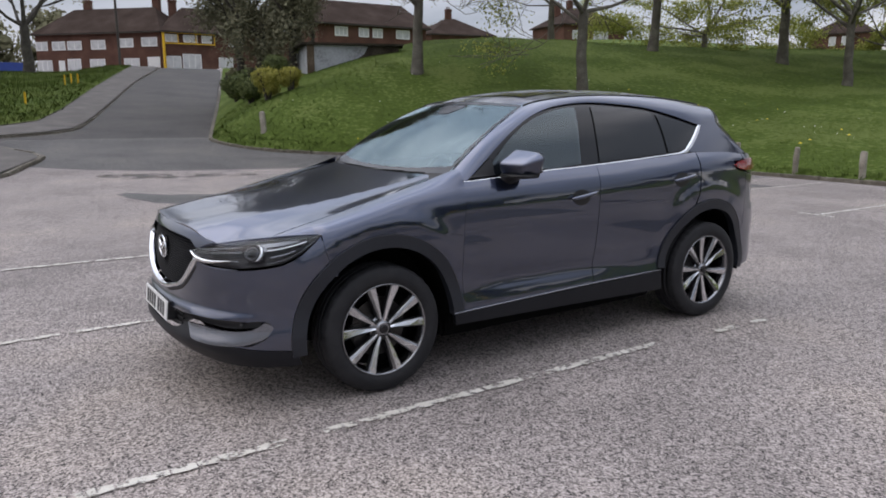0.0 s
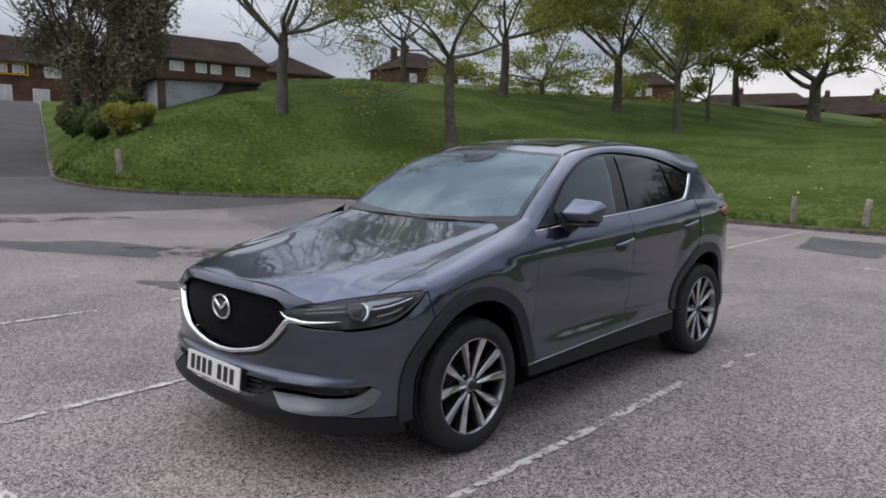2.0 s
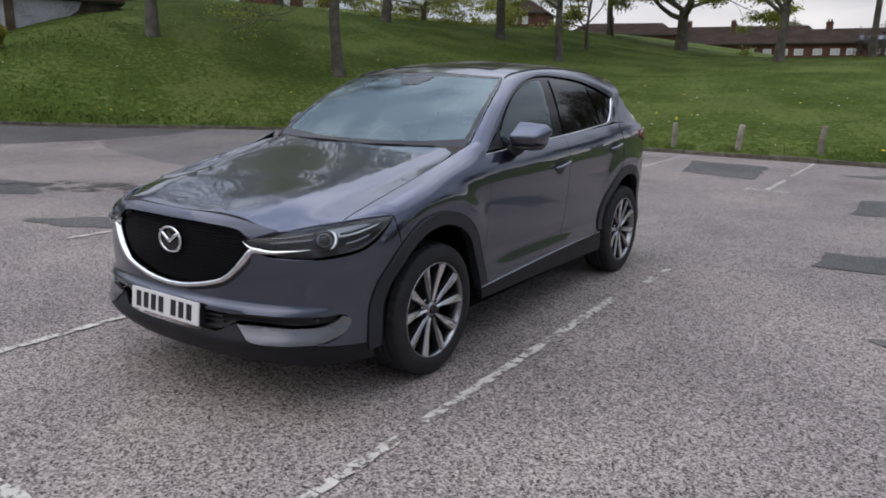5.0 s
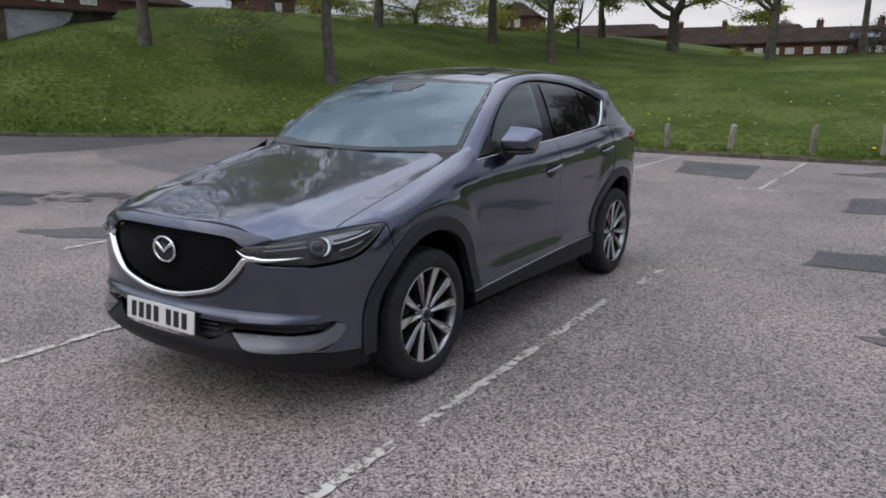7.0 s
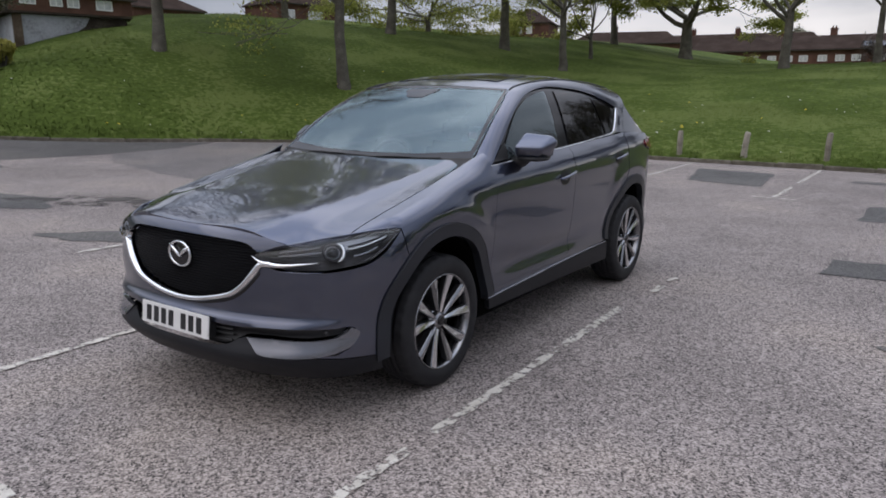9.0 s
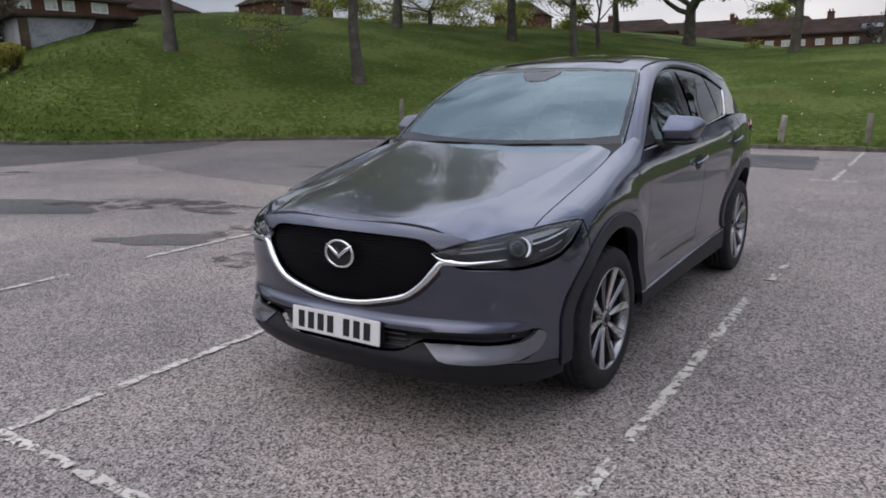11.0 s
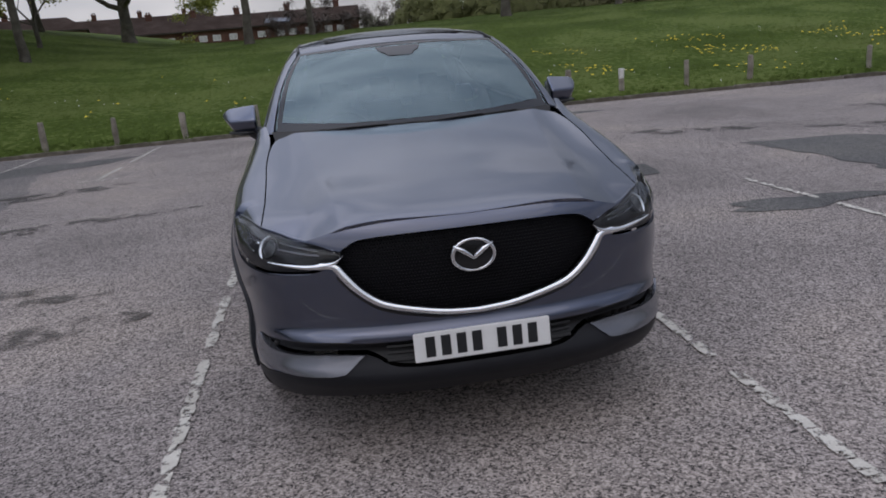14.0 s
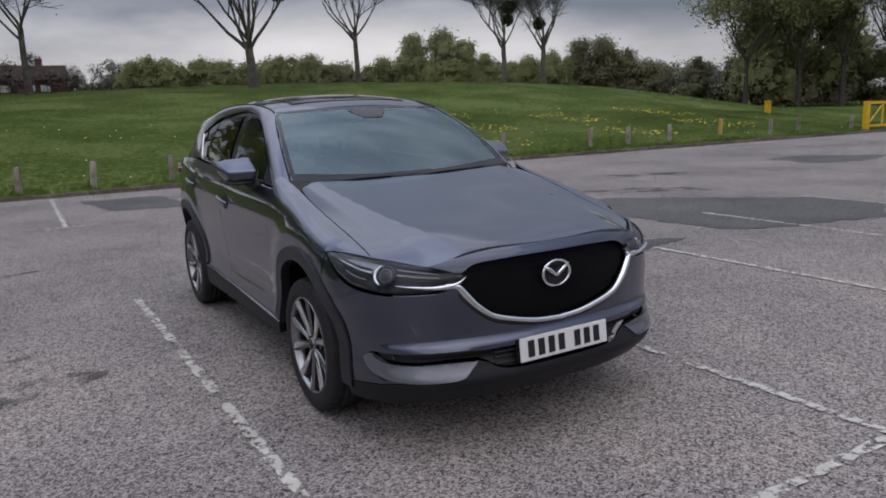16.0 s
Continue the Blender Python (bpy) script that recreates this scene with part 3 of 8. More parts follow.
# pavement, verge and kerb west of the drive
tagged(sheet("pavement", [(-23.3, -0.9), (-23.9, 0.25), (-25.2, 1.45), (-27.9, 2.3), (-32.1, 3.4), (-36.4, 4.5), (-42.8, 6.2), (-49.4, 8.1), (-54.6, 9.9), (-59.2, 11.65), (-66, 13.7), (-66, 11.6), (-58.6, 9.15), (-52.8, 7.24), (-46.4, 5.29), (-39.9, 3.56), (-33.2, 1.94), (-28.1, 0.55), (-26.4, -0.72), (-25.4, -1.6)], 0.10, M_PAVING, "grey tarmac footway beside the drive", "pavement"), kind="structure")
tagged(sheet("pavement", [(-12.6, -2.2), (-13.75, -1.3), (-15.5, -0.76), (-17.0, -0.3), (-17.9, -0.35), (-20.1, -1.1), (-24, -2.6), (-24, -8), (-12, -8)], 0.10, M_PAVING, "grey tarmac footway at the car park's edge", "pavement"), kind="structure")
o = [(-25.4, -1.5), (-26.4, -0.66), (-28.1, 0.6), (-33.2, 2.0), (-39.9, 3.62), (-46.4, 5.35), (-52.8, 7.3), (-58.6, 9.2), (-66, 11.65), (-66, -40), (-25, -40)]
verge = tagged(sheet("grass_verge", o, 0.13, M_GRASS, "grass verge beside the footway", "grass", 1.5), kind="structure")
for v in verge.data.vertices:
    v.co.z -= float(verge_dip(v.co.x, v.co.y))


def kerb_run(line, skip, label, thing):
    """Kerb stones end to end along a line, each a part of the kerb."""
    kerb = tagged(new(thing), label, "kerb", kind="structure")
    rnd = random.Random(5)
    bm = bmesh.new()
    box(bm, (-0.5, -0.07, -0.12), (0.5, 0.07, 0.09), 0.02)
    me = bpy.data.meshes.new("kerb_stone")
    bm.to_mesh(me)
    bm.free()
    me.materials.append(M_KERB)
    for a, b in zip(line[:-1], line[1:]):
        if skip(a):
            continue
        c, d = (a + b) / 2, b - a
        long = float(np.hypot(*d))
        za, zb = float(tarmac_height(a[0])), float(tarmac_height(b[0]))
        ob = new("kerb_stone", me)
        ob.parent = kerb
        ob.matrix_basis = pose(c[0], c[1], (za + zb) / 2 + rnd.uniform(-0.02, 0.008), 0, -math.degrees(math.atan2(zb - za, long)) + rnd.uniform(-0.4, 0.4), math.degrees(math.atan2(d[1], d[0])) + rnd.uniform(-0.8, 0.8)) @ Matrix.Diagonal((long - 0.012, 1, 1, 1))


kerb_run(KERB_LINE, lambda a: a[0] > 42 or a[0] < -45, "low weathered kerb stones along the grass bank", "kerb")
kerb_run(smooth_line([(-65.5, 13.5), (-59.2, 11.65), (-54.6, 9.9), (-49.4, 8.1), (-42.8, 6.2), (-36.4, 4.5), (-32.1, 3.4), (-27.9, 2.3), (-25.2, 1.45), (-23.9, 0.25), (-23.2, -0.9), (-22.6, -2.2)], 0.9), lambda a: False, "pale kerb stones beside the footway", "kerb")
kerb_run(smooth_line([(-20.1, -1.05), (-18.3, -0.3), (-17.2, -0.2), (-15.5, -0.72), (-13.75, -1.25), (-12.4, -2.3)], 0.9), lambda a: False, "rounded kerb of the footway corner", "kerb")


# ---- grass ----
def tufts(name, spots, size, mat, label, blades=4, seed=0, lift=0.0):
    rng = np.random.default_rng(seed)
    n = len(spots)
    z = height(spots[:, 0], spots[:, 1]) + lift
    V, F = [], []
    for _ in range(blades):
        a = rng.uniform(0, 2 * np.pi, n)
        h, w = size * rng.uniform(0.5, 1.2, n), size * rng.uniform(0.10, 0.22, n)
        lean = rng.normal(0, 0.45, (n, 2)) * h[:, None]
        ox, oy = spots[:, 0] + rng.normal(0, size * 0.4, n), spots[:, 1] + rng.normal(0, size * 0.4, n)
        dx, dy = np.cos(a) * w, np.sin(a) * w
        tri = np.stack([np.stack([ox - dx, oy - dy, z - 0.02], 1), np.stack([ox + dx, oy + dy, z - 0.02], 1), np.stack([ox + lean[:, 0], oy + lean[:, 1], z + h], 1)], 1)
        F.append(np.arange(3 * n).reshape(-1, 3) + sum(map(len, V)))
        V.append(tri.reshape(-1, 3))
    V, F = np.concatenate(V), np.concatenate(F)
    n_y = np.cross(V[F[:, 1]] - V[F[:, 0]], V[F[:, 2]] - V[F[:, 0]])[:, 1]
    F = np.where((n_y > 0)[:, None], F[:, ::-1], F)
    ob = raw(name, V.tolist(), F.tolist(), mat, smooth=True)
    up = rng.normal(0, 0.22, (len(V), 3)) + np.array([0, 0, 1.0])
    ob.data.normals_split_custom_set_from_vertices((up / np.linalg.norm(up, axis=1, keepdims=True)).tolist())
    return tagged(ob, label, "grass", kind="stuff")


def scatter(n, lo, hi, seed, keep):
    rng = np.random.default_rng(seed)
    p = rng.uniform((lo[0], lo[1]), (hi[0], hi[1]), (n, 2))
    return p[keep(beyond_kerb(p[:, 0], p[:, 1]), p)]


near_grass = scatter(150000, (-26, 4), (30, 24), 1, lambda d, p: (d > 0.02) & (d < 7))
tufts("short_grass", near_grass, 0.048, M_BLADE, "short green blades of grass", 3, 1)
far_grass = scatter(70000, (-34, 5), (45, 52), 2, lambda d, p: (d > 6) & (d < 36))
tufts("short_grass", far_grass, 0.065, M_BLADE, "short green blades of grass", 3, 2)
edge_grass = scatter(60000, (-22, 4), (34, 15), 3, lambda d, p: (d > 0.09) & (d < 0.45))
tufts("rank_grass", edge_grass, 0.070, M_BLADE, "longer grass hanging over the kerb", 4, 3)
VERGE_X, VERGE_Y = [-66, -58.6, -52.8, -46.4, -39.9, -33.2, -28.1, -26.4, -25.4], [11.65, 9.2, 7.3, 5.35, 3.62, 2.0, 0.6, -0.66, -1.5]
verge_grass = scatter(30000, (-66, -8), (-25.5, 11.5), 5, lambda d, p: p[:, 1] < np.interp(p[:, 0], VERGE_X, VERGE_Y) - 0.05)
tufts("rank_grass", verge_grass, 0.15, M_BLADE, "rough uncut grass of the verge", 3, 5, 0.16)


def flowers(name, spots, size, mat, label):
    rng = np.random.default_rng(4)
    z = height(spots[:, 0], spots[:, 1]) + rng.uniform(0.04, 0.13, len(spots))
    V, F = [], []
    for (x, y), h in zip(spots, z):
        k, r = len(V), size * rng.uniform(0.6, 1.2)
        V.append((x, y, h + r * 0.5))
        for q in range(6):
            a = q * math.pi / 3
            V.append((x + r * math.cos(a), y + r * math.sin(a), h))
        F += [(k, k + 1 + q, k + 1 + (q + 1) % 6) for q in range(6)]
    return tagged(raw(name, V, F, mat), label, "flowers", kind="stuff")


flowers("dandelions", np.concatenate([scatter(1500, (6, 12), (22, 21), 7, lambda d, p: (d > 0.8) & (d < 7) & (np.sin(p[:, 0] * 1.3) + np.sin(p[:, 1] * 2.1 + p[:, 0]) > 0.6)), scatter(90, (-16, 5), (6, 22), 8, lambda d, p: (d > 0.3) & (d < 8))]), 0.045, M_DANDELION, "yellow dandelions in the grass")
flowers("daisies", scatter(220, (-20, 4), (26, 22), 9, lambda d, p: (d > 0.2) & (d < 8)), 0.025, M_DAISY, "scattered white daisies in the grass")


# ---- posts along the kerb ----
def post(x, y, tall, wide, lean, mat, label, seed, top=None):
    rnd = random.Random(seed)
    bm = bmesh.new()
    z0 = height_at(x, y)
    base = z0 - 0.15
    tube(bm, [(0, 0, 0), (0.0, 0, 0.2), (lean * 0.3, 0, 0.15 + tall * 0.5), (lean * 0.8, 0.0, 0.15 + tall * 0.93), (lean, 0.0, 0.15 + tall)], [wide / 2 * 1.04, wide / 2, wide / 2, wide / 2 * 0.96, wide / 2 * 0.8], 9)
    for v in bm.verts:
        v.co += Vector((rnd.uniform(-1, 1), rnd.uniform(-1, 1), rnd.uniform(-1, 1))) * 0.008
    ob = part("bollard", bm, mat)
    ob.matrix_basis = pose(x, y, base, 0, 0, rnd.uniform(0, 360) if abs(lean) < 0.01 else 0)
    tagged(ob, label, "bollard", "posts along the kerb")
    if top:
        bm = bmesh.new()
        tube(bm, [(0, 0, 0.15 + tall - top), (0, 0, 0.15 + tall + 0.005)], wide / 2 * 1.05, 9)
        part("painted_cap", bm, M_POST_WHITE, ob, "flaking white painted top")
    return ob


M_BRICK_DARK = material("worn_brown_brick", [(0.06, 0.045, 0.032), (0.10, 0.075, 0.054), (0.16, 0.125, 0.095)], 0.95, scale=2, fine=16, bump=0.4, spec=0.1)
WOOD = "weathered grey timber post standing in the grass"
for i, (x, lean) in enumerate([(-10.8, 0.02), (-9.66, -0.03), (-8.13, 0.0), (-6.65, 0.0), (-5.15, 0.02), (-3.67, 0.0), (-2.05, 0.0), (-0.65, 0.05), (0.96, 0.03), (2.25, 0.0), (3.71, 0.0), (5.26, 0.0), (8.16, 0.0), (9.75, 0.02), (12.8, 0.0), (14.25, 0.0), (15.95, -0.02)]):
    post(x, 13.75 if x < 4 else 13.6 - 0.06 * (x - 4), 0.55 + 0.05 * math.sin(7 * i), 0.13 + 0.015 * math.sin(3 * i), lean, M_POST, WOOD, i)
post(6.57, 13.5, 0.50, 0.13, 0.0, M_POST, "timber post with a white painted top", 40, 0.22)
post(18.5, 13.0, 0.52, 0.14, 0.0, material("ochre_timber", [(0.42, 0.28, 0.06), (0.55, 0.38, 0.10)], 0.8), "short ochre painted timber post", 41)
post(20.6, 12.6, 0.5, 0.13, 0.0, M_POST, WOOD, 42)
post(25.4, 12.6, 0.5, 0.13, 0.0, M_POST, WOOD, 43)
post(-18.4, 6.15, 0.60, 0.19, -0.1, M_POST, "leaning weathered timber post on the bank", 44)
post(22.6, 12.9, 0.5, 0.12, 0.0, M_POST, WOOD, 46)


def barrier():
    z = height_at(25.3, 12.0)
    gate = tagged(new("barrier_gate"), "yellow painted steel height barrier gate, folded open", "gate")
    gate.matrix_basis = pose(25.3, 12.0, z, 0, 0, -12)
    bm = bmesh.new()
    box(bm, (-0.09, -0.09, -0.1), (0.09, 0.09, 1.05), 0.012)
    part("post", bm, M_YELLOW, gate)
    bm = bmesh.new()
    box(bm, (0.09, -0.04, 0.93), (3.2, 0.04, 1.03), 0.01)
    part("top_rail", bm, M_YELLOW, gate)
    bm = bmesh.new()
    box(bm, (0.09, -0.04, 0.10), (3.2, 0.04, 0.19), 0.01)
    part("bottom_rail", bm, M_YELLOW, gate)
    for x in (0.75, 1.9, 3.14):
        bm = bmesh.new()
        box(bm, (x, -0.03, 0.19), (x + 0.06, 0.03, 0.93), 0.008)
        part("upright", bm, M_YELLOW, gate)
    bm = bmesh.new()
    tube(bm, [(0.12, 0, 0.22), (0.75, 0, 0.9)], 0.025, 6)
    part("brace", bm, M_YELLOW, gate)
    bm = bmesh.new()
    box(bm, (-0.11, -0.11, -0.2), (0.11, 0.11, 0.46), 0.025)
    box(bm, (-0.13, -0.13, 0.46), (0.13, 0.13, 0.54), 0.025)
    ob = part("grit_marker", bm, M_YELLOW)
    ob.matrix_basis = pose(27.5, 17.7, height_at(27.5, 17.7))
    tagged(ob, "squat yellow painted marker post", "marker post")


barrier()


# ---- trees ----
def grow(seed, tall, trunk, fork, spread, limbs=5, levels=4, lean=0.0, droop=0.0, low=0.5):
    """The branches of a tree as (points, radii, level), and the tips of its twigs."""
    rnd = random.Random(seed)
    branches, tips = [], []

    def branch(p, d, long, r, level):
        n = 5 if level < 2 else 4 if level < 5 else 2
        pts, rad = [p.copy()], [r]
        for k in range(n):
            d = (d + Vector((rnd.gauss(0, 1), rnd.gauss(0, 1), rnd.gauss(0, 0.6))) * (0.07 + 0.045 * level) + Vector((0, 0, 0.10 - droop if level else 0.0))).normalized()
            p = p + d * long / n
            pts.append(p.copy())
            rad.append(r * (1 - 0.62 * (k + 1) / n))
        branches.append((pts, rad, level))
        if level >= levels:
            tips.extend(pts[1:])
            return
        kids = (rnd.randint(3, 4) if levels < 5 else rnd.randint(4, 5)) if level else limbs
        for k in range(kids):
            f = 1.0 if k == 0 else rnd.uniform(0.35, 1.0)
            i = min(int(f * n), n - 1)
            q = pts[i].lerp(pts[i + 1], f * n - i)
            axis = d.orthogonal().normalized()
            axis.rotate(Matrix.Rotation(rnd.uniform(0, 6.283), 3, d))
            nd = d.copy()
            nd.rotate(Matrix.Rotation(rnd.uniform(0.35, 0.95) * spread * (0.4 if k == 0 else 1), 3, axis))
            branch(q, nd, long * rnd.uniform(0.55, 0.8), rad[i] * rnd.uniform(0.42, 0.60), level + 1)

    pts, rad, p = [], [], Vector((0, 0, -0.3))
    for k in range(6):
        pts.append(p.copy())
        rad.append(trunk * (1.35 if k == 0 else 1.06 if k == 1 else 1.0 - 0.05 * k))
        p = p + Vector((lean * fork / 6 + rnd.gauss(0, 0.03), rnd.gauss(0, 0.03), (fork + 0.3) / 5))
    branches.append((pts, rad, 0))
    top = pts[-1]
    for k in range(limbs):
        a = 2 * math.pi * (k + rnd.uniform(-0.3, 0.3)) / limbs
        up = rnd.uniform(low, 1.0) if k else 2.2
        d = Vector((math.cos(a) * spread, math.sin(a) * spread, up)).normalized()
        start = top if k < 3 else pts[-2].lerp(top, rnd.random())
        branch(start, d, (tall - fork) * rnd.uniform(0.42, 0.56), trunk * rnd.uniform(0.30, 0.46), 1)
    return branches, tips


def leaf_mesh(spots, size, count, jitter, rng, sprays=1.0):
    """Small folded leaf clumps scattered round the spots."""
    if sprays < 1:
        spots = spots[rng.random(len(spots)) < sprays]
    pick = rng.integers(0, len(spots), count)
    c = spots[pick] + rng.normal(0, jitter, (count, 3)) * np.array([1.0, 1.0, 0.45 if sprays < 1 else 1.0])
    a = rng.normal(0, 1, (count, 3))
    a /= np.linalg.norm(a, axis=1, keepdims=True)
    b = np.cross(a, rng.normal(0, 1, (count, 3)))
    b /= np.linalg.norm(b, axis=1, keepdims=True)
    s = size * rng.uniform(0.55, 1.25, (count, 1))
    fold = np.cross(a, b) * s * 0.3
    V = np.stack([c - a * s, c + b * s * 0.62 + fold, c + a * s, c - b * s * 0.62 + fold], 1).reshape(-1, 3)
    k = np.arange(count)[:, None] * 4
    F = np.concatenate([k + np.array([[0, 1, 2]]), k + np.array([[0, 2, 3]])])
    return V, F


def clump_mesh(lobes, radii, size, count, rng, ragged=0.14):
    """Leaf clumps over the skins of rounded lobes, lying roughly along each skin."""
    pick = rng.choice(len(lobes), count, p=(radii[:, 0] * radii[:, 2]) / (radii[:, 0] * radii[:, 2]).sum())
    n = rng.normal(0, 1, (count, 3))
    n /= np.linalg.norm(n, axis=1, keepdims=True)
    c = lobes[pick] + n * radii[pick] * (1 + rng.normal(-0.08, ragged, (count, 1)))
    n = n + rng.normal(0, 0.45, (count, 3))
    n /= np.linalg.norm(n, axis=1, keepdims=True)
    a = np.cross(n, rng.normal(0, 1, (count, 3)))
    a /= np.linalg.norm(a, axis=1, keepdims=True)
    b = np.cross(n, a)
    s = size * rng.uniform(0.55, 1.25, (count, 1))
    V = np.stack([c - a * s, c + b * s * 0.66 - n * s * 0.2, c + a * s, c - b * s * 0.66 - n * s * 0.2], 1).reshape(-1, 3)
    k = np.arange(count)[:, None] * 4
    F = np.concatenate([k + np.array([[0, 2, 1]]), k + np.array([[0, 3, 2]])])
    return V, F


def round_normals(ob, V, centre, up=0.5):
    """Shade a mass of leaves as one soft rounded form, with a little scatter from leaf to leaf."""
    n = V - centre
    n /= np.maximum(np.linalg.norm(n, axis=1, keepdims=True), 1e-6)
    n = n + np.array([0, 0, up]) + np.random.default_rng(3).normal(0, 0.18, V.shape)
    n /= np.linalg.norm(n, axis=1, keepdims=True)
    ob.data.polygons.foreach_set("use_smooth", [True] * len(ob.data.polygons))
    ob.data.normals_split_custom_set_from_vertices(n.tolist())


def cores(lobes, radii, rng, share=0.74):
    """Rounded, uneven inner masses for dense foliage."""
    nu, nv = 7, 5
    a, b = np.meshgrid(np.linspace(0, 2 * np.pi, nu, endpoint=False), np.linspace(0.06, np.pi - 0.06, nv))
    unit = np.stack([np.sin(b) * np.cos(a), np.sin(b) * np.sin(a), np.cos(b)], -1).reshape(-1, 3)
    face = np.array([[i * nu + k, (i + 1) * nu + k, (i + 1) * nu + (k + 1) % nu, i * nu + (k + 1) % nu] for i in range(nv - 1) for k in range(nu)])
    V = np.concatenate([c + unit * r * share * rng.uniform(0.75, 1.15, (len(unit), 1)) for c, r in zip(lobes, radii)])
    F = np.concatenate([face + len(unit) * k for k in range(len(lobes))])
    return V, F


def tree(x, y, tall, trunk, fork, seed, leaves, leaf, size, label, spread=0.9, limbs=5, levels=4, lean=0.0, bark=None, jitter=0.28, balls=(), turn=0.0, low=0.5, droop=0.0):
    thing = tagged(new("tree"), label, "tree")
    z = height_at(x, y)
    thing.matrix_basis = pose(x, y, z, 0, 0, turn)
    branches, tips = grow(seed, tall, trunk, fork, spread, limbs, levels, lean, droop, low)
    bark = bark or M_BARK
    bm, bm2 = bmesh.new(), bmesh.new()
    for pts, rad, level in branches:
        if level < 2:
            tube(bm, pts, [max(r, 0.012) for r in rad], 9 if level == 0 else 7, False)
        else:
            if level >= 4:
                pts, rad = pts[::2], rad[::2]
            tube(bm2, pts, [max(r, 0.008 if leaves > 5000 else 0.0125) for r in rad], 4 if level < 4 else 3, False)
    part("trunk", bm, bark, thing, smooth=True)
    tagged(part("branchwork", bm2, bark, thing, smooth=True), kind="stuff")
    if leaves:
        V, F = leaf_mesh(np.array([tuple(t) for t in tips]), size, leaves, jitter, np.random.default_rng(seed), 0.4 if leaves > 12000 else 1.0)
        raw("crown", V.tolist(), F.tolist(), leaf, thing)
    for k, (bx, by, bz, r) in enumerate(balls):
        rng = np.random.default_rng(seed * 10 + k)
        d = rng.normal(0, 1, (200, 3))
        d *= (r * rng.uniform(0.2, 1, (200, 1)) ** 0.5) / np.linalg.norm(d, axis=1, keepdims=True)
        V, F = leaf_mesh(d + np.array([bx, by, bz]), 0.11, 900, 0.05, rng)
        raw("mistletoe", V.tolist(), F.tolist(), M_MISTLETOE, thing, "dark ball of mistletoe")
    return thing


SPRING = "broad tree in fresh yellow-green spring leaf on the bank"
BARE = "bare-branched tree just coming into leaf on the grass"
tree(-19.2, 12.3, 12.0, 0.21, 2.7, 3, 600, M_LEAF, 0.06, "leaning bare-branched tree on the mound", 1.1, 7, 5, 0.03, low=0.1)
tree(-13.9, 15.6, 9.0, 0.20, 3.0, 5, 24000, M_LEAF, 0.052, "young tree in fresh leaf with a burr on its pale trunk", 1.05, 5, 4, jitter=0.36, low=0.15, droop=0.05)
tree(-20.1, 25.8, 10.5, 0.24, 2.8, 8, 26000, M_LEAF, 0.068, SPRING, 1.05, jitter=0.36, low=0.15, droop=0.05)
tree(-16.0, 29.9, 11.0, 0.25, 2.6, 11, 36000, M_LEAF, 0.075, SPRING, 1.1, jitter=0.36, low=0.15, droop=0.05)
tree(-11.5, 27.2, 9.5, 0.18, 2.6, 14, 16000, M_LEAF, 0.066, SPRING, 0.9, 6, jitter=0.36, low=0.15, droop=0.05)
tree(-12.5, 48.4, 12.5, 0.42, 2.6, 17, 56000, M_LEAF, 0.105, "large spreading tree in yellow-green leaf", 1.15, 6, jitter=0.36, low=0.15, droop=0.05)
tree(-18.5, 50.5, 10.0, 0.26, 3.0, 19, 48000, M_LEAF, 0.105, SPRING, 1.15, 7, jitter=0.36, low=0.05, droop=0.07)
tree(-13.2, 34.0, 7.5, 0.12, 1.3, 23, 13000, M_LEAF, 0.075, "slender young tree on the crest of the bank", 0.8, 6, jitter=0.3, low=0.2)
tree(-3.75, 34.5, 10.0, 0.23, 2.6, 27, 1600, M_LEAF_MID, 0.06, BARE, 0.85, 6, 5, 0.0, None, 0.2, [(2.2, -1.0, 7.2, 0.7), (2.6, 0.5, 5.2, 0.55)])
tree(-0.75, 43.1, 8.8, 0.19, 3.6, 31, 900, M_LEAF_MID, 0.06, BARE, 0.8, 6, 5, 0.0, None, 0.2, [(1.0, 0.3, 5.6, 0.45)])
tree(9.2, 34.5, 9.5, 0.26, 2.3, 35, 900, M_LEAF_MID, 0.05, BARE, 0.82, 9, 5, 0.0, None, 0.2, [(-1.9, 0, 4.9, 0.42), (1.8, 0.3, 4.8, 0.38)])
tree(16.7, 38.1, 9.0, 0.17, 3.0, 39, 500, M_LEAF_MID, 0.05, BARE, 0.62, 8, 5)
tree(34.8, 48.3, 10.5, 0.24, 3.6, 43, 500, M_LEAF_MID, 0.05, BARE, 0.62, 8, 5, 0.0, None, 0.2, [(0.6, 0, 6.3, 0.6), (0.5, 0, 5.3, 0.45)])
tree(38.9, 48.0, 9.8, 0.24, 3.6, 47, 500, M_LEAF_MID, 0.05, BARE, 0.65, 8, 5, 0.0, None, 0.2, [(-0.5, 0, 5.2, 0.5)])
tree(-27.5, 26.0, 9.0, 0.2, 2.5, 52, 4000, M_LEAF_MID, 0.10, SPRING, 1.0)
tree(-26.5, 38.0, 9.0, 0.2, 1.1, 53, 26000, M_LEAF, 0.085, SPRING, 1.15, 7, jitter=0.34, low=0.05, droop=0.08)
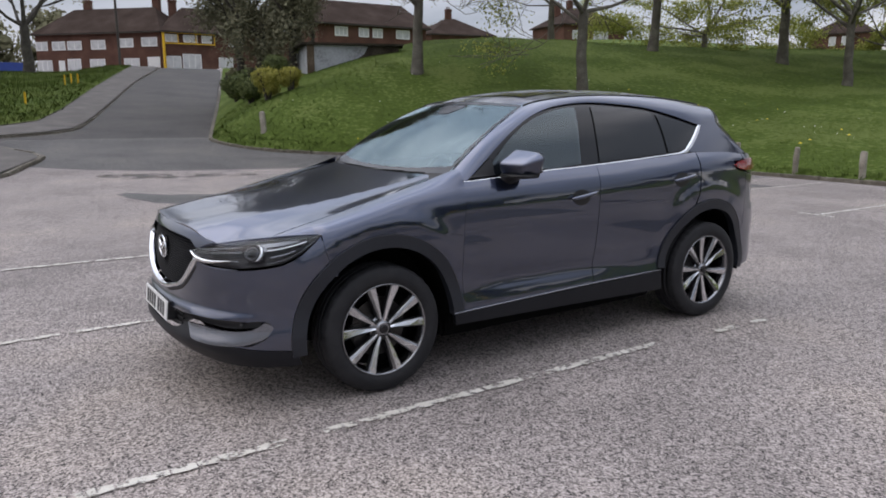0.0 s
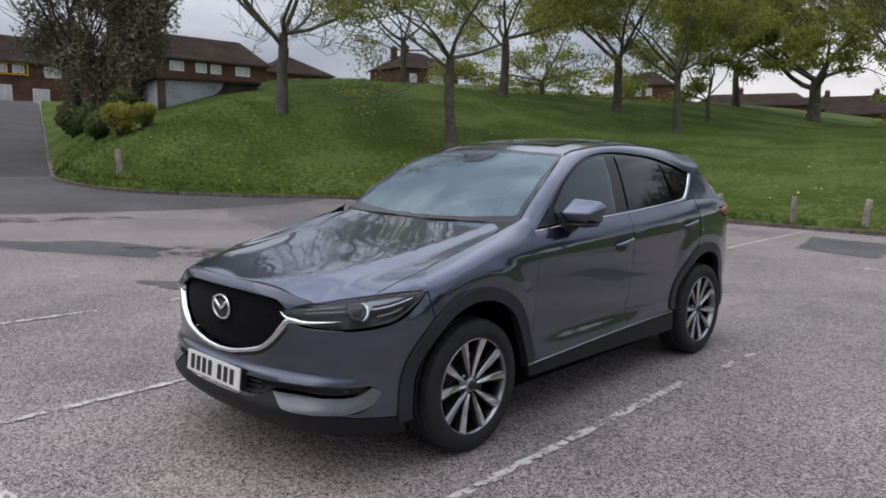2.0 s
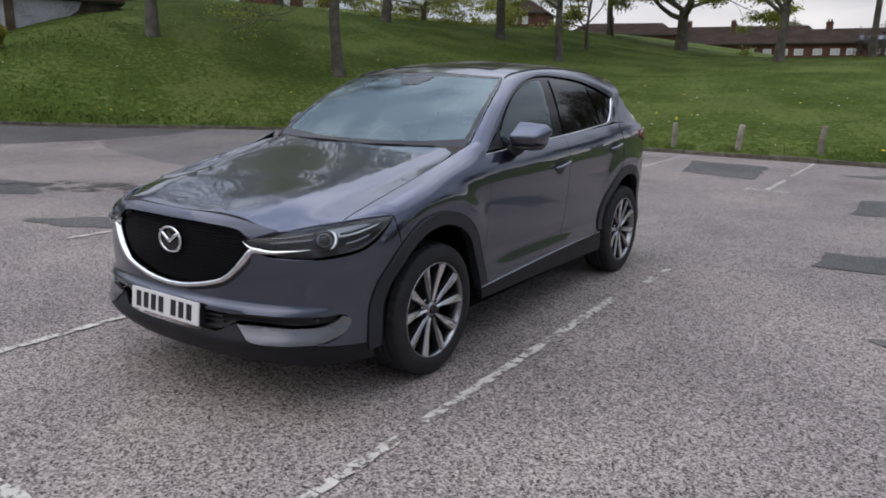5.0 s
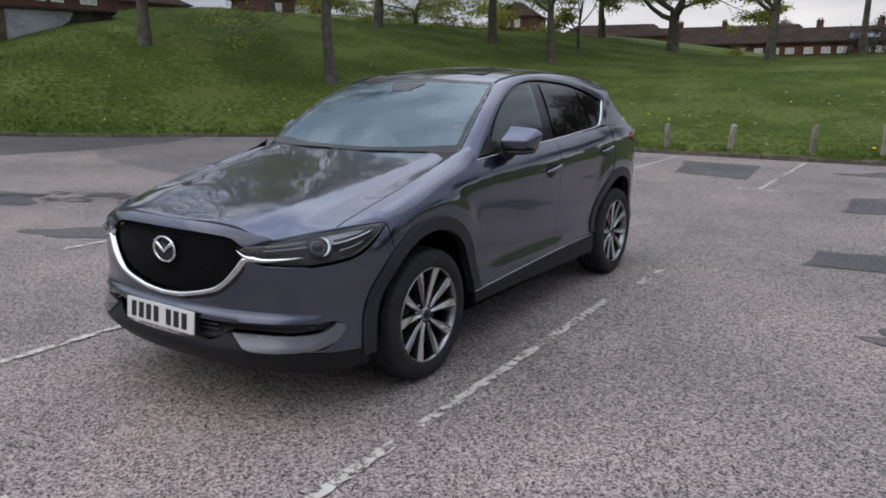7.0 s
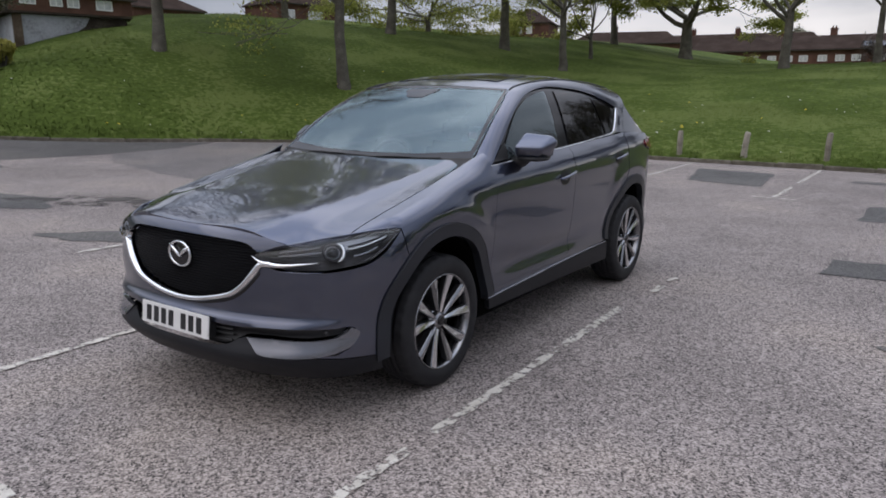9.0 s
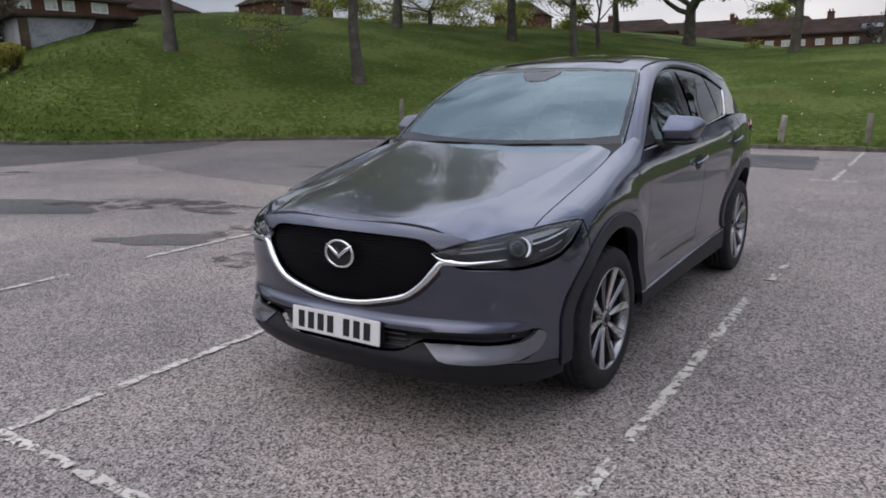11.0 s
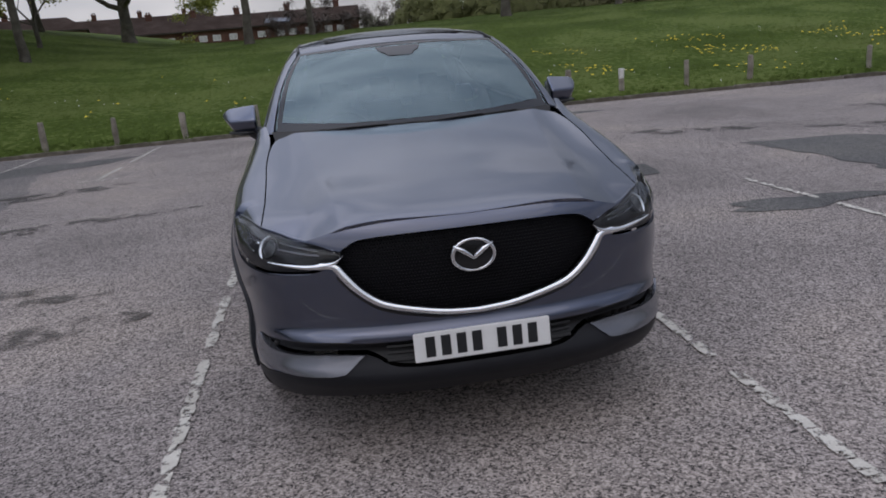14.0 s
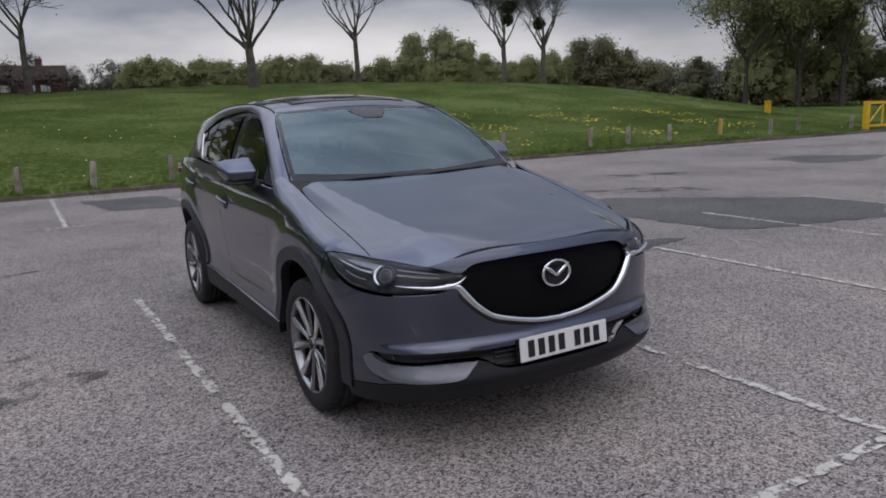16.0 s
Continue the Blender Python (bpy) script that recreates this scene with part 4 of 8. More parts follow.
# dark trees and shrubs between the drive and the whitewashed wall
def ivy_tree(x, y, tall, trunk, reach, seed, label, leaf, count=9000, bottom=0.05):
    """A tree hung with foliage from foot to top."""
    thing = tagged(new("tree"), label, "tree")
    thing.matrix_basis = pose(x, y, height_at(x, y))
    branches, tips = grow(seed, tall, trunk, 2.5, 0.7, 5, 3)
    bm, bm2 = bmesh.new(), bmesh.new()
    for pts, rad, level in branches:
        tube(bm if level < 2 else bm2, pts, [max(r, 0.012) for r in rad], 7 if level < 2 else 4, False)
    part("trunk", bm, M_BARK_DARK, thing, smooth=True)
    tagged(part("branchwork", bm2, M_BARK_DARK, thing, smooth=True), kind="stuff")
    rng = np.random.default_rng(seed)
    n = 46
    u = rng.uniform(bottom, 1, n)
    a, w = rng.uniform(0, 6.283, n), reach * np.sqrt(rng.uniform(0, 1, n)) * (0.45 + 0.55 * np.sin(np.pi * np.clip(u * 0.8 + 0.2, 0, 1)))
    c = np.stack([w * np.cos(a), w * np.sin(a), u * tall], 1)
    q = rng.uniform(0.35, 0.75, (n, 1)) * np.array([1, 1, 1.5])
    V, F = clump_mesh(c, q, 0.075, int(count * 1.25), rng, 0.34)
    V[:, 2] = np.maximum(V[:, 2], 0.02)
    raw("crown", V.tolist(), F.tolist(), leaf, thing)
    return thing


IVY = "dense dark ivy-clad tree beside the drive"
ivy_tree(-34.6, 10.7, 12.0, 0.16, 2.9, 72, IVY, M_LEAF_IVY, 9000, 0.5)
ivy_tree(-29.5, 10.2, 11.0, 0.22, 1.5, 61, IVY, M_LEAF_IVY, 21000, 0.12)
ivy_tree(-27.6, 10.9, 10.0, 0.20, 1.1, 63, IVY, M_LEAF_IVY, 14000, 0.12)
ivy_tree(-32.0, 9.9, 11.5, 0.24, 1.8, 64, IVY, M_LEAF_IVY, 18000, 0.3)
ivy_tree(-31.0, 12.6, 11.0, 0.2, 1.3, 65, "tall thin tree in dull leaf behind the wall", M_LEAF_OLIVE, 5000, 0.2)
tree(-33.5, 13.2, 11.5, 0.13, 4.0, 67, 9000, M_LEAF_OLIVE, 0.06, "tall thin-crowned tree behind the wall", 0.5, 5, 5, 0, M_BARK_DARK, 0.3)
tree(-35.0, 15.0, 11.0, 0.12, 4.0, 69, 8000, M_LEAF_OLIVE, 0.06, "tall thin-crowned tree behind the wall", 0.5, 5, 5, 0, M_BARK_DARK, 0.3)
tree(-37.0, 12.6, 11.0, 0.14, 4.0, 70, 9000, M_LEAF_MID, 0.06, "tall thin-crowned tree behind the wall", 0.5, 5, 5, 0, M_BARK_DARK, 0.3)
tree(-62.0, 2.9, 15.0, 0.42, 3.6, 71, 16000, M_LEAF_OLIVE, 0.07, "tree in thin leaf on the verge beside the footway", 0.7, 5, 5, 0, M_BARK_DARK, 0.3)


def shrub(name, x, y, r, tall, leaf, label, seed, count=1500, size=0.06, box_like=False):
    rng = np.random.default_rng(seed)
    thing = tagged(new(name), label, "shrub")
    thing.matrix_basis = pose(x, y, height_at(x, y))
    bm = bmesh.new()
    rnd = random.Random(seed)
    for k in range(14):
        a = rnd.uniform(0, 6.28)
        tube(bm, [(0.06 * math.cos(a), 0.06 * math.sin(a), -0.1), (r * 0.3 * math.cos(a), r * 0.3 * math.sin(a), tall * 0.4), (r * 0.6 * math.cos(a), r * 0.6 * math.sin(a), tall * 0.8)], [0.03, 0.02, 0.01], 5, False)
    tagged(part("branchwork", bm, M_BARK_DARK, thing), kind="stuff")
    d = rng.normal(0, 1, (9, 3))
    d /= np.linalg.norm(d, axis=1, keepdims=True)
    lobes = np.concatenate([d * np.array([r * 0.42, r * 0.42, tall * 0.20]), [[0, 0, 0.0]]]) + np.array([0, 0, tall * 0.48])
    size3 = np.array([r * 0.58, r * 0.58, tall * 0.30]) * rng.uniform(0.8, 1.1, (10, 1))
    if box_like:
        lobes[:, 2] = tall * np.where(np.arange(10) < 5, 0.42, 0.66)
        size3[:, 2] = tall * 0.30
        size3[:5, :2] *= 0.8
    V, F = clump_mesh(lobes, size3, size, count, rng, 0.10)
    V[:, 2] = np.maximum(V[:, 2], 0.02)
    w, g = cores(lobes, size3, rng)
    w[:, 2] = np.maximum(w[:, 2], 0.02)
    raw("foliage", np.concatenate([V, w]).tolist(), F.tolist() + (g + len(V)).tolist(), leaf, thing)
    return thing


shrub("golden_shrub", -21.2, 7.35, 0.60, 1.15, M_LEAF_GOLD, "clipped golden-yellow shrub with bare brown stems", 1, 4200, 0.04, True)
shrub("golden_shrub", -21.3, 8.25, 0.48, 0.85, M_LEAF_GOLD, "small golden-yellow shrub on the bank", 2, 3000, 0.04, True)
shrub("green_shrub", -23.2, 7.4, 0.55, 1.0, M_LEAF_DARK, "dark evergreen shrub beside the drive", 3, 3600, 0.05)
shrub("clipped_hedge", -25.2, 9.3, 0.75, 1.2, M_LEAF_DARK, "clipped dark evergreen hedge before the whitewashed wall", 4, 4600, 0.045, True)
shrub("green_shrub", -26.6, 8.6, 0.7, 1.3, M_LEAF_DARK, "dark evergreen shrub against the wall", 5, 4200, 0.07)
shrub("green_shrub", -29.0, 8.7, 0.8, 1.4, M_LEAF_DARK, "dark evergreen shrub beside the drive", 6, 4200, 0.08)
shrub("green_shrub", -33.5, 10.6, 1.0, 1.6, M_LEAF_OLIVE, "dull olive shrub beside the drive", 7, 3600, 0.09)
shrub("green_shrub", -36.0, 36.0, 1.2, 1.5, M_LEAF_DARK, "round dark bush on the crest", 9, 2600, 0.09)


# ---- whitewashed retaining wall in the mound ----
def retaining_wall():
    wall = tagged(new("retaining_wall"), "flaking whitewashed retaining wall with a dark mossy coping", "wall", kind="structure")
    top, low = 4.17, 1.9
    corner, left, right = Vector((-25.1, 10.55)), Vector((-28.2, 11.3)), Vector((-24.0, 14.3))

    def slab(name, a, b, outline, thick, proud, mat, label=""):
        """A slab standing on the line a-b; outline in (run along it, height), its face towards the car park."""
        d = (b - a).normalized()
        n = Vector((d.y, -d.x))
        bm = bmesh.new()
        f = [bm.verts.new((*(a + d * u + n * proud), z)) for u, z in outline]
        k = [bm.verts.new((*(a + d * u + n * (proud - thick)), z)) for u, z in outline]
        bm.faces.new(f)
        bm.faces.new(k[::-1])
        for i in range(len(f)):
            j = (i + 1) % len(f)
            bm.faces.new((f[i], k[i], k[j], f[j]))
        bmesh.ops.recalc_face_normals(bm, faces=bm.faces)
        return part(name, bm, mat, wall, label)

    run, side_run = (right - corner).length, (corner - left).length
    slab("wall_face", corner, right, [(0, low), (run, low), (run, top), (0, top)], 0.3, 0.0, M_WHITEWASH)
    slab("end_face", left, corner, [(0, low), (side_run - 0.02, low), (side_run - 0.02, top), (0, top)], 0.3, 0.0, M_WHITEWASH)
    slab("stained_face", corner, right, [(0, low), (run, low), (run, top - 0.01), (run * 0.66, top - 0.01), (run * 0.61, 3.82), (run * 0.56, 3.70), (run * 0.50, 3.46), (run * 0.34, 3.22), (run * 0.20, 3.06), (0, 2.93)], 0.05, 0.012, M_CONCRETE, "dark stained lower part of the wall")
    slab("pilaster", corner, right, [(-0.03, low), (0.27, low), (0.27, top - 0.01), (-0.03, top - 0.01)], 0.1, 0.05, M_BRICK_DARK, "worn brown corner pilaster")
    bm = bmesh.new()
    ring_ = [(-28.4, 11.1), (-25.05, 10.27), (-23.75, 14.4), (-24.9, 15.0), (-28.4, 13.5)]
    for z0, z1 in ((top, top + 0.10),):
        f = [bm.verts.new((x, y, z0)) for x, y in ring_]
        k = [bm.verts.new((x, y, z1)) for x, y in ring_]
        bm.faces.new(f[::-1])
        bm.faces.new(k)
        for i in range(5):
            bm.faces.new((f[i], f[(i + 1) % 5], k[(i + 1) % 5], k[i]))
    bmesh.ops.bevel(bm, geom=list(bm.edges), offset=0.025, segments=2, affect="EDGES")
    part("coping", bm, M_CONCRETE, wall, "dark mossy concrete coping")


retaining_wall()


# ---- houses ----
def window(parent, m, wide, tall, bars, frame_mat=None):
    """A casement: frame, bars and a pane, set in its wall at m (x along the wall, y outwards)."""
    frame_mat = frame_mat or M_FRAME_WHITE
    bm = bmesh.new()
    t = 0.10
    rim = []
    for y in (-0.05, 0.06):
        for e in (0.0, t):
            rim.append([bm.verts.new((px, y, pz)) for px, pz in ((-wide / 2 + e, e), (wide / 2 - e, e), (wide / 2 - e, tall - e), (-wide / 2 + e, tall - e))])
    for k in range(4):
        j = (k + 1) % 4
        for a, b in ((0, 1), (1, 3), (3, 2), (2, 0)):
            bm.faces.new((rim[a][k], rim[a][j], rim[b][j], rim[b][k]))
    bmesh.ops.recalc_face_normals(bm, faces=bm.faces)
    ob = part("window", bm, frame_mat, parent)
    ob.matrix_basis = m
    for k in range(1, bars):
        x = -wide / 2 + wide * k / bars
        bm = bmesh.new()
        box(bm, (x - 0.045, -0.045, t), (x + 0.045, 0.045, tall - t))
        part("glazing_bar", bm, frame_mat, ob)
    bm = bmesh.new()
    box(bm, (-wide / 2 + 0.02, -0.03, 0.02), (wide / 2 - 0.02, 0.025, tall - 0.02))
    part("pane", bm, M_PANE, ob)
    return ob


def house(name, at, turn, wide, deep, wall_h, roof_h, hip, label, windows, chimneys=(), roof=None, doors=(), base=0.0):
    """A brick house whose front faces local +y: walls, hipped or gabled roof, windows, chimneys."""
    thing = tagged(new(name), label, "house")
    z = base
    thing.matrix_basis = pose(at[0], at[1], z, 0, 0, turn)
    w, d = wide / 2, deep / 2
    bm = bmesh.new()
    box(bm, (-w, -d, -2.0), (w, d, wall_h))
    part("wall", bm, M_BRICK, thing)
    o = 0.35
    bm = bmesh.new()
    e = [bm.verts.new(p) for p in ((-w - o, -d - o, wall_h - 0.1), (w + o, -d - o, wall_h - 0.1), (w + o, d + o, wall_h - 0.1), (-w - o, d + o, wall_h - 0.1))]
    e2 = [bm.verts.new((v.co.x, v.co.y, wall_h + 0.04)) for v in e]
    r = [bm.verts.new((-w + hip - (o if hip == 0 else 0), 0, wall_h + roof_h)), bm.verts.new((w - hip + (o if hip == 0 else 0), 0, wall_h + roof_h))]
    bm.faces.new(e[::-1])
    for k in range(4):
        bm.faces.new((e[k], e[(k + 1) % 4], e2[(k + 1) % 4], e2[k]))
    bm.faces.new((e2[0], e2[1], r[1], r[0]))
    bm.faces.new((e2[2], e2[3], r[0], r[1]))
    bm.faces.new((e2[1], e2[2], r[1]))
    bm.faces.new((e2[3], e2[0], r[0]))
    roof_ob = part("roof", bm, roof or M_ROOF, thing)
    for cx, cy, ch in chimneys:
        bm = bmesh.new()
        box(bm, (cx - 0.4, cy - 0.3, wall_h + roof_h - 1.2), (cx + 0.4, cy + 0.3, wall_h + roof_h + ch), 0.02)
        box(bm, (cx - 0.46, cy - 0.36, wall_h + roof_h + ch - 0.2), (cx + 0.46, cy + 0.36, wall_h + roof_h + ch - 0.05))
        for q in (-0.18, 0.18):
            tube(bm, [(cx + q, cy, wall_h + roof_h + ch), (cx + q, cy, wall_h + roof_h + ch + 0.3)], 0.1, 7)
        part("chimney", bm, M_BRICK, roof_ob)
    for x, zz, ww, hh, bars in windows:
        window(thing, pose(x, d + 0.0, zz), ww, hh, bars)
    for x, ww, hh in doors:
        bm = bmesh.new()
        box(bm, (x - ww / 2, d - 0.05, 0), (x + ww / 2, d + 0.06, hh), 0.01)
        part("door", bm, M_FRAME_WHITE, thing)
    bm = bmesh.new()
    box(bm, (-w - o, d + o, wall_h - 0.14), (w + o, d + o + 0.1, wall_h - 0.03), 0.01)
    part("gutter", bm, M_DARKWOOD, thing)
    return thing


# terrace at the head of the drive
house("terraced_house", (-87.95, 13.85), -135.6, 15.6, 7.0, 4.75, 3.0, 2.6, "two-storey red brick terrace with white windows and a dark tiled roof",
    [(7.0, 3.0, 1.5, 0.95, 2), (4.8, 3.0, 1.7, 0.95, 2), (2.78, 3.0, 1.8, 0.95, 2), (-0.2, 3.0, 1.8, 1.0, 2), (-3.64, 3.15, 1.8, 0.95, 2), (-6.5, 3.2, 1.9, 0.95, 2),
     (6.8, 0.35, 1.9, 1.6, 3), (3.0, 0.55, 1.7, 1.5, 2), (0.05, 0.6, 1.9, 1.4, 2), (-4.2, 0.75, 1.9, 1.25, 2)],
    [(3.6, -0.3, 1.0), (-5.2, -0.3, 1.0)], None, [(-6.9, 1.5, 2.1), (4.6, 0.8, 1.9)], 5.0)
house("terraced_house", (-83.2, 24.2), -90, 14.6, 7.6, 4.55, 3.0, 3.2, "two-storey red brick end house with white windows",
    [(6.3, 3.45, 1.4, 0.8, 2), (4.35, 3.45, 1.5, 0.8, 2), (2.6, 3.45, 1.1, 0.8, 1), (-0.6, 3.2, 1.6, 1.1, 2), (6.3, 0.2, 1.7, 1.8, 2), (4.3, 0.55, 2.0, 1.7, 3), (0.6, 0.5, 1.6, 1.5, 2)], [(5.0, -0.5, 0.8)], None, (), 5.2)
house("terraced_house", (-62.3, 31.5), -90, 11.5, 7.0, 4.7, 2.5, 0.8, "red brick house with a steep dark roof behind the mound",
    [(-3.1, 3.6, 1.5, 0.85, 2), (-0.35, 3.6, 1.05, 0.85, 2), (1.1, 3.6, 1.05, 0.85, 2), (3.4, 3.6, 1.3, 0.85, 3)], [(4.2, 0, 0.9)], None, (), 4.5)
house("bungalow", (-84.0, 56.8), -97, 9.5, 8.0, 3.0, 2.6, 4.2, "distant brick house with a pyramid tiled roof", [(0.0, 1.2, 2.0, 1.2, 3)], [(0.3, 0, 1.2)], None, (), 8.3)
house("bungalow", (-76.0, 73.5), -100, 10.0, 8.4, 3.0, 2.7, 3.7, "red brick bungalow with a hipped tiled roof", [(-1.0, 1.0, 2.4, 1.2, 3), (3.0, 1.0, 1.2, 1.2, 2)], [(3.0, -0.8, 0.6), (1.2, -0.5, 1.0)], None, (), 9.8)
house("bungalow", (-68.0, 129.5), -165, 9.5, 9.0, 3.0, 3.0, 4.0, "distant red brick house with a hipped roof", [(-1.0, 1.0, 1.1, 1.5, 1), (1.0, 1.0, 1.1, 1.5, 1)], (), None, (), 10.9)
house("bungalow", (-45.0, 122.0), -165, 18.0, 9.0, 2.6, 2.2, 2.5, "distant house with a brown tiled roof", [(-4.0, 1.0, 1.4, 1.0, 2), (1.0, 1.0, 1.4, 1.0, 2)], [(2, 0, 0.9)], M_ROOF, (), 6.4)
row = house("bungalow_row", (-11.3, 107.5), 180, 33.5, 9.0, 2.3, 2.0, 0.0, "long brick bungalow row with a brown tiled roof",
    [(q, 0.80, 1.05, 0.80, 2) for q in (15.0, 13.6, 11.9, 10.2, 8.6, 6.4, 4.4, 2.6, 0.4, -1.6, -3.4, -6.0, -7.6, -9.8, -12.5, -14.2)], [(12, -0.4, 0.9), (6, -0.4, 0.9), (0, -0.4, 0.9), (-7, -0.4, 0.9), (-14, -0.4, 0.9)], None, (), 4.3)
house("bungalow", (-33.0, 148.0), -172, 30.0, 9.0, 2.8, 2.6, 2.0, "distant roofs of a further brick row", [(q, 1.0, 1.4, 1.0, 2) for q in (-11.0, -6.0, -1.0, 4.0, 9.0)], [(-8, 0, 1.0), (0, 0, 1.0), (8, 0, 1.0)], M_ROOF, (), 6.6)
bm = bmesh.new()
box(bm, (-7.4, -0.05, 0.25), (-4.0, 0.05, 1.7), 0, Matrix.Translation((0, 4.9, 2.50)) @ Matrix.Rotation(1.19, 4, "X"))
part("solar_panel", bm, M_SOLAR, row, "pale glinting solar panels")


def scaffold():
    z = 5.2
    thing = tagged(new("scaffold_frame"), "yellow scaffold frame against the terrace", "scaffold")
    thing.matrix_basis = pose(-79.2, 17.0, z)
    for name, a, b, r in (("upright", (0, 0, -0.2), (0, 0, 4.5), 0.15), ("upright", (0, 5.4, 3.2), (0, 5.4, 4.4), 0.07), ("rail", (0, 0, 4.45), (0, 5.4, 4.35), 0.07), ("rail", (0, 0, 3.3), (0, 5.4, 3.3), 0.07), ("upright", (0, 1.5, 3.3), (0, 1.5, 4.4), 0.06), ("upright", (0, 3.4, 3.3), (0, 3.4, 4.4), 0.06)):
        bm = bmesh.new()
        tube(bm, [a, b], r, 7)
        part(name, bm, M_YELLOW, thing)
    for x, y in ((-34.9, 0.7), (-46.9, 3.7), (-48.05, 4.2), (-48.2, 4.6)):
        bm = bmesh.new()
        tube(bm, [(0, 0, -0.1), (0.02, 0, 0.62)], 0.05, 6)
        ob = part("yellow_stake", bm, M_YELLOW)
        ob.matrix_basis = pose(x, y, float(tarmac_height(x)) + 0.13)
        tagged(ob, "short yellow stake in the verge", "stake")
    bm = bmesh.new()
    box(bm, (-0.1, -5.5, -0.3), (0.1, 5.5, 2.2), 0.02)
    ob = part("hoarding", bm, M_BLUE)
    ob.matrix_basis = pose(-80.0, -1.7, 3.9, 0, 0, 4)
    tagged(ob, "blue sheeted hoarding beside the terrace", "hoarding")
    bm = bmesh.new()
    tube(bm, [(0, 0, -0.3), (0, 0, 7.6)], [0.15, 0.12], 8)
    ob = part("telegraph_pole", bm, M_DARKWOOD)
    ob.matrix_basis = pose(-77.5, 12.2, 5.0)
    tagged(ob, "dark wooden telegraph pole before the terrace", "pole")


scaffold()


# ---- far hedges and woods ----
def wood(name, spots, leaf, label, size, per, seed, lobes=9, solid=True):
    """A run of crowns, each of rounded lobes of leaf clumps, given by place, reach and the height of its top."""
    rng = np.random.default_rng(seed)
    V, F, C, n = [], [], [], 0
    for x, y, r, top in spots:
        z = height_at(x, y)
        tall = max(top - z, 1.5)
        u = rng.uniform(0.0, 1.0, lobes)
        a = rng.uniform(0, 2 * np.pi, lobes)
        wide = r * 0.60 * np.sqrt(rng.uniform(0.05, 1, lobes)) * np.sqrt(np.clip(1.12 - u, 0.05, 1))
        lump = np.minimum(r * 0.36, tall * 0.22)
        q = lump * rng.uniform(0.5, 1.3, (lobes, 1)) * np.array([1.0, 1.0, 0.85])
        c = np.stack([x + wide * np.cos(a), y + wide * np.sin(a), z + q[:, 2] * 0.6 + u * (tall - 1.5 * q[:, 2])], 1)
        v, f = clump_mesh(c, q, size, per, rng, 0.30)
        w, g = cores(c, q, rng, 0.5) if solid else (v[:0], f[:0])
        v[:, 2], w[:, 2] = np.maximum(v[:, 2], z + 0.1), np.maximum(w[:, 2], z + 0.05)
        V += [v, w]
        C += [np.tile([x, y, z + 0.35 * tall], (len(v) + len(w), 1))]
        F += (f + n).tolist() + (g + n + len(v)).tolist()
        n += len(v) + len(w)
    V = np.concatenate(V)
    ob = raw(name, V.tolist(), F, leaf)
    round_normals(ob, V, np.concatenate(C), 0.8)
    return tagged(ob, label, "trees", kind="stuff")


rnd = random.Random(9)
j = rnd.uniform
wood("distant_hedge", [(10.0 + k * 1.7, 80.5 - 0.15 * k - 0.005 * k * k + j(-2, 2), 2.6, 7.6 + j(-0.9, 0.5)) for k in range(12)], M_LEAF_MID, "distant hedge in fresh green leaf", 0.12, 4800, 1, 30)
wood("distant_hedge", [(29 + k * 1.5, 75.5 - 0.85 * k + j(-2, 2), 2.3, 6.6 + j(-0.7, 0.7)) for k in range(20)], M_LEAF_MID, "distant green hedge of mixed bushes", 0.12, 4200, 2, 28)
wood("distant_trees", [(38.6, 71.5, 2.7, 9.6), (41.5, 69.8, 3.0, 10.0), (44.0, 68.6, 2.2, 8.8)], M_LEAF_WOOD, "dark green round-headed trees in the hedge", 0.15, 9000, 3, 40)
wood("distant_trees", [(54.2, 60.8, 2.4, 8.2), (56.5, 59.3, 2.6, 8.5), (58.8, 57.8, 2.2, 7.2)], M_LEAF_OLIVE, "olive trees coming into leaf in the hedge", 0.12, 7000, 4, 40, False)
wood("distant_hedge", [(59 + k * 1.7, 57 - 2.1 * k + j(-2, 2), 2.4, 5.6 - 0.08 * k + j(-0.4, 0.3)) for k in range(8)], M_LEAF_OLIVE, "low dull olive hedge by the far entrance", 0.14, 5000, 5, 24)
wood("distant_trees", [(-6 + k * 2.4, 98 + j(-2, 3), 2.2, 9.2 + j(-1.6, 0.6)) for k in range(9)], M_TWIG, "distant leafless trees, hazy brown", 0.10, 1500, 6, 16, False)
wood("tall_trees", [(61.5 + 3.2 * k, 44.5 - 2.9 * k + j(-1.5, 1.5), j(2.4, 4.2), j(11.5, 17)) for k in range(9)], M_LEAF_WOOD, "tall dark green trees beyond the gate", 0.15, 12000, 7, 90)
wood("tall_trees", [(70 + 4 * k, 48 - 2.6 * k + j(-2, 2), 4.2, j(14, 19)) for k in range(8)], M_LEAF_WOOD, "tall olive trees beyond the gate", 0.20, 3600, 8, 40)
wood("distant_wood", [(-60 + k * 6.0, 165 + j(-6, 6), 5, 12 + j(-1.5, 2.5)) for k in range(24)], M_LEAF_HAZE, "distant tree line behind the roofs", 0.34, 1300, 9)
wood("distant_wood", [(-97 + j(-3, 3), -10 + k * 6.0, 5, 12.5 + j(-1.5, 2.5)) for k in range(22)], M_LEAF_OLIVE, "distant tree line behind the terrace", 0.34, 1100, 10)
# unseen tree lines south and east, added for the car's paint to reflect
wood("distant_wood", [(-70 + k * 7.0, -75 + j(-6, 6), 6, j(8, 12)) for k in range(26)], M_LEAF_OLIVE, "added tree line out of view, closing the horizon for reflections", 0.45, 600, 11)
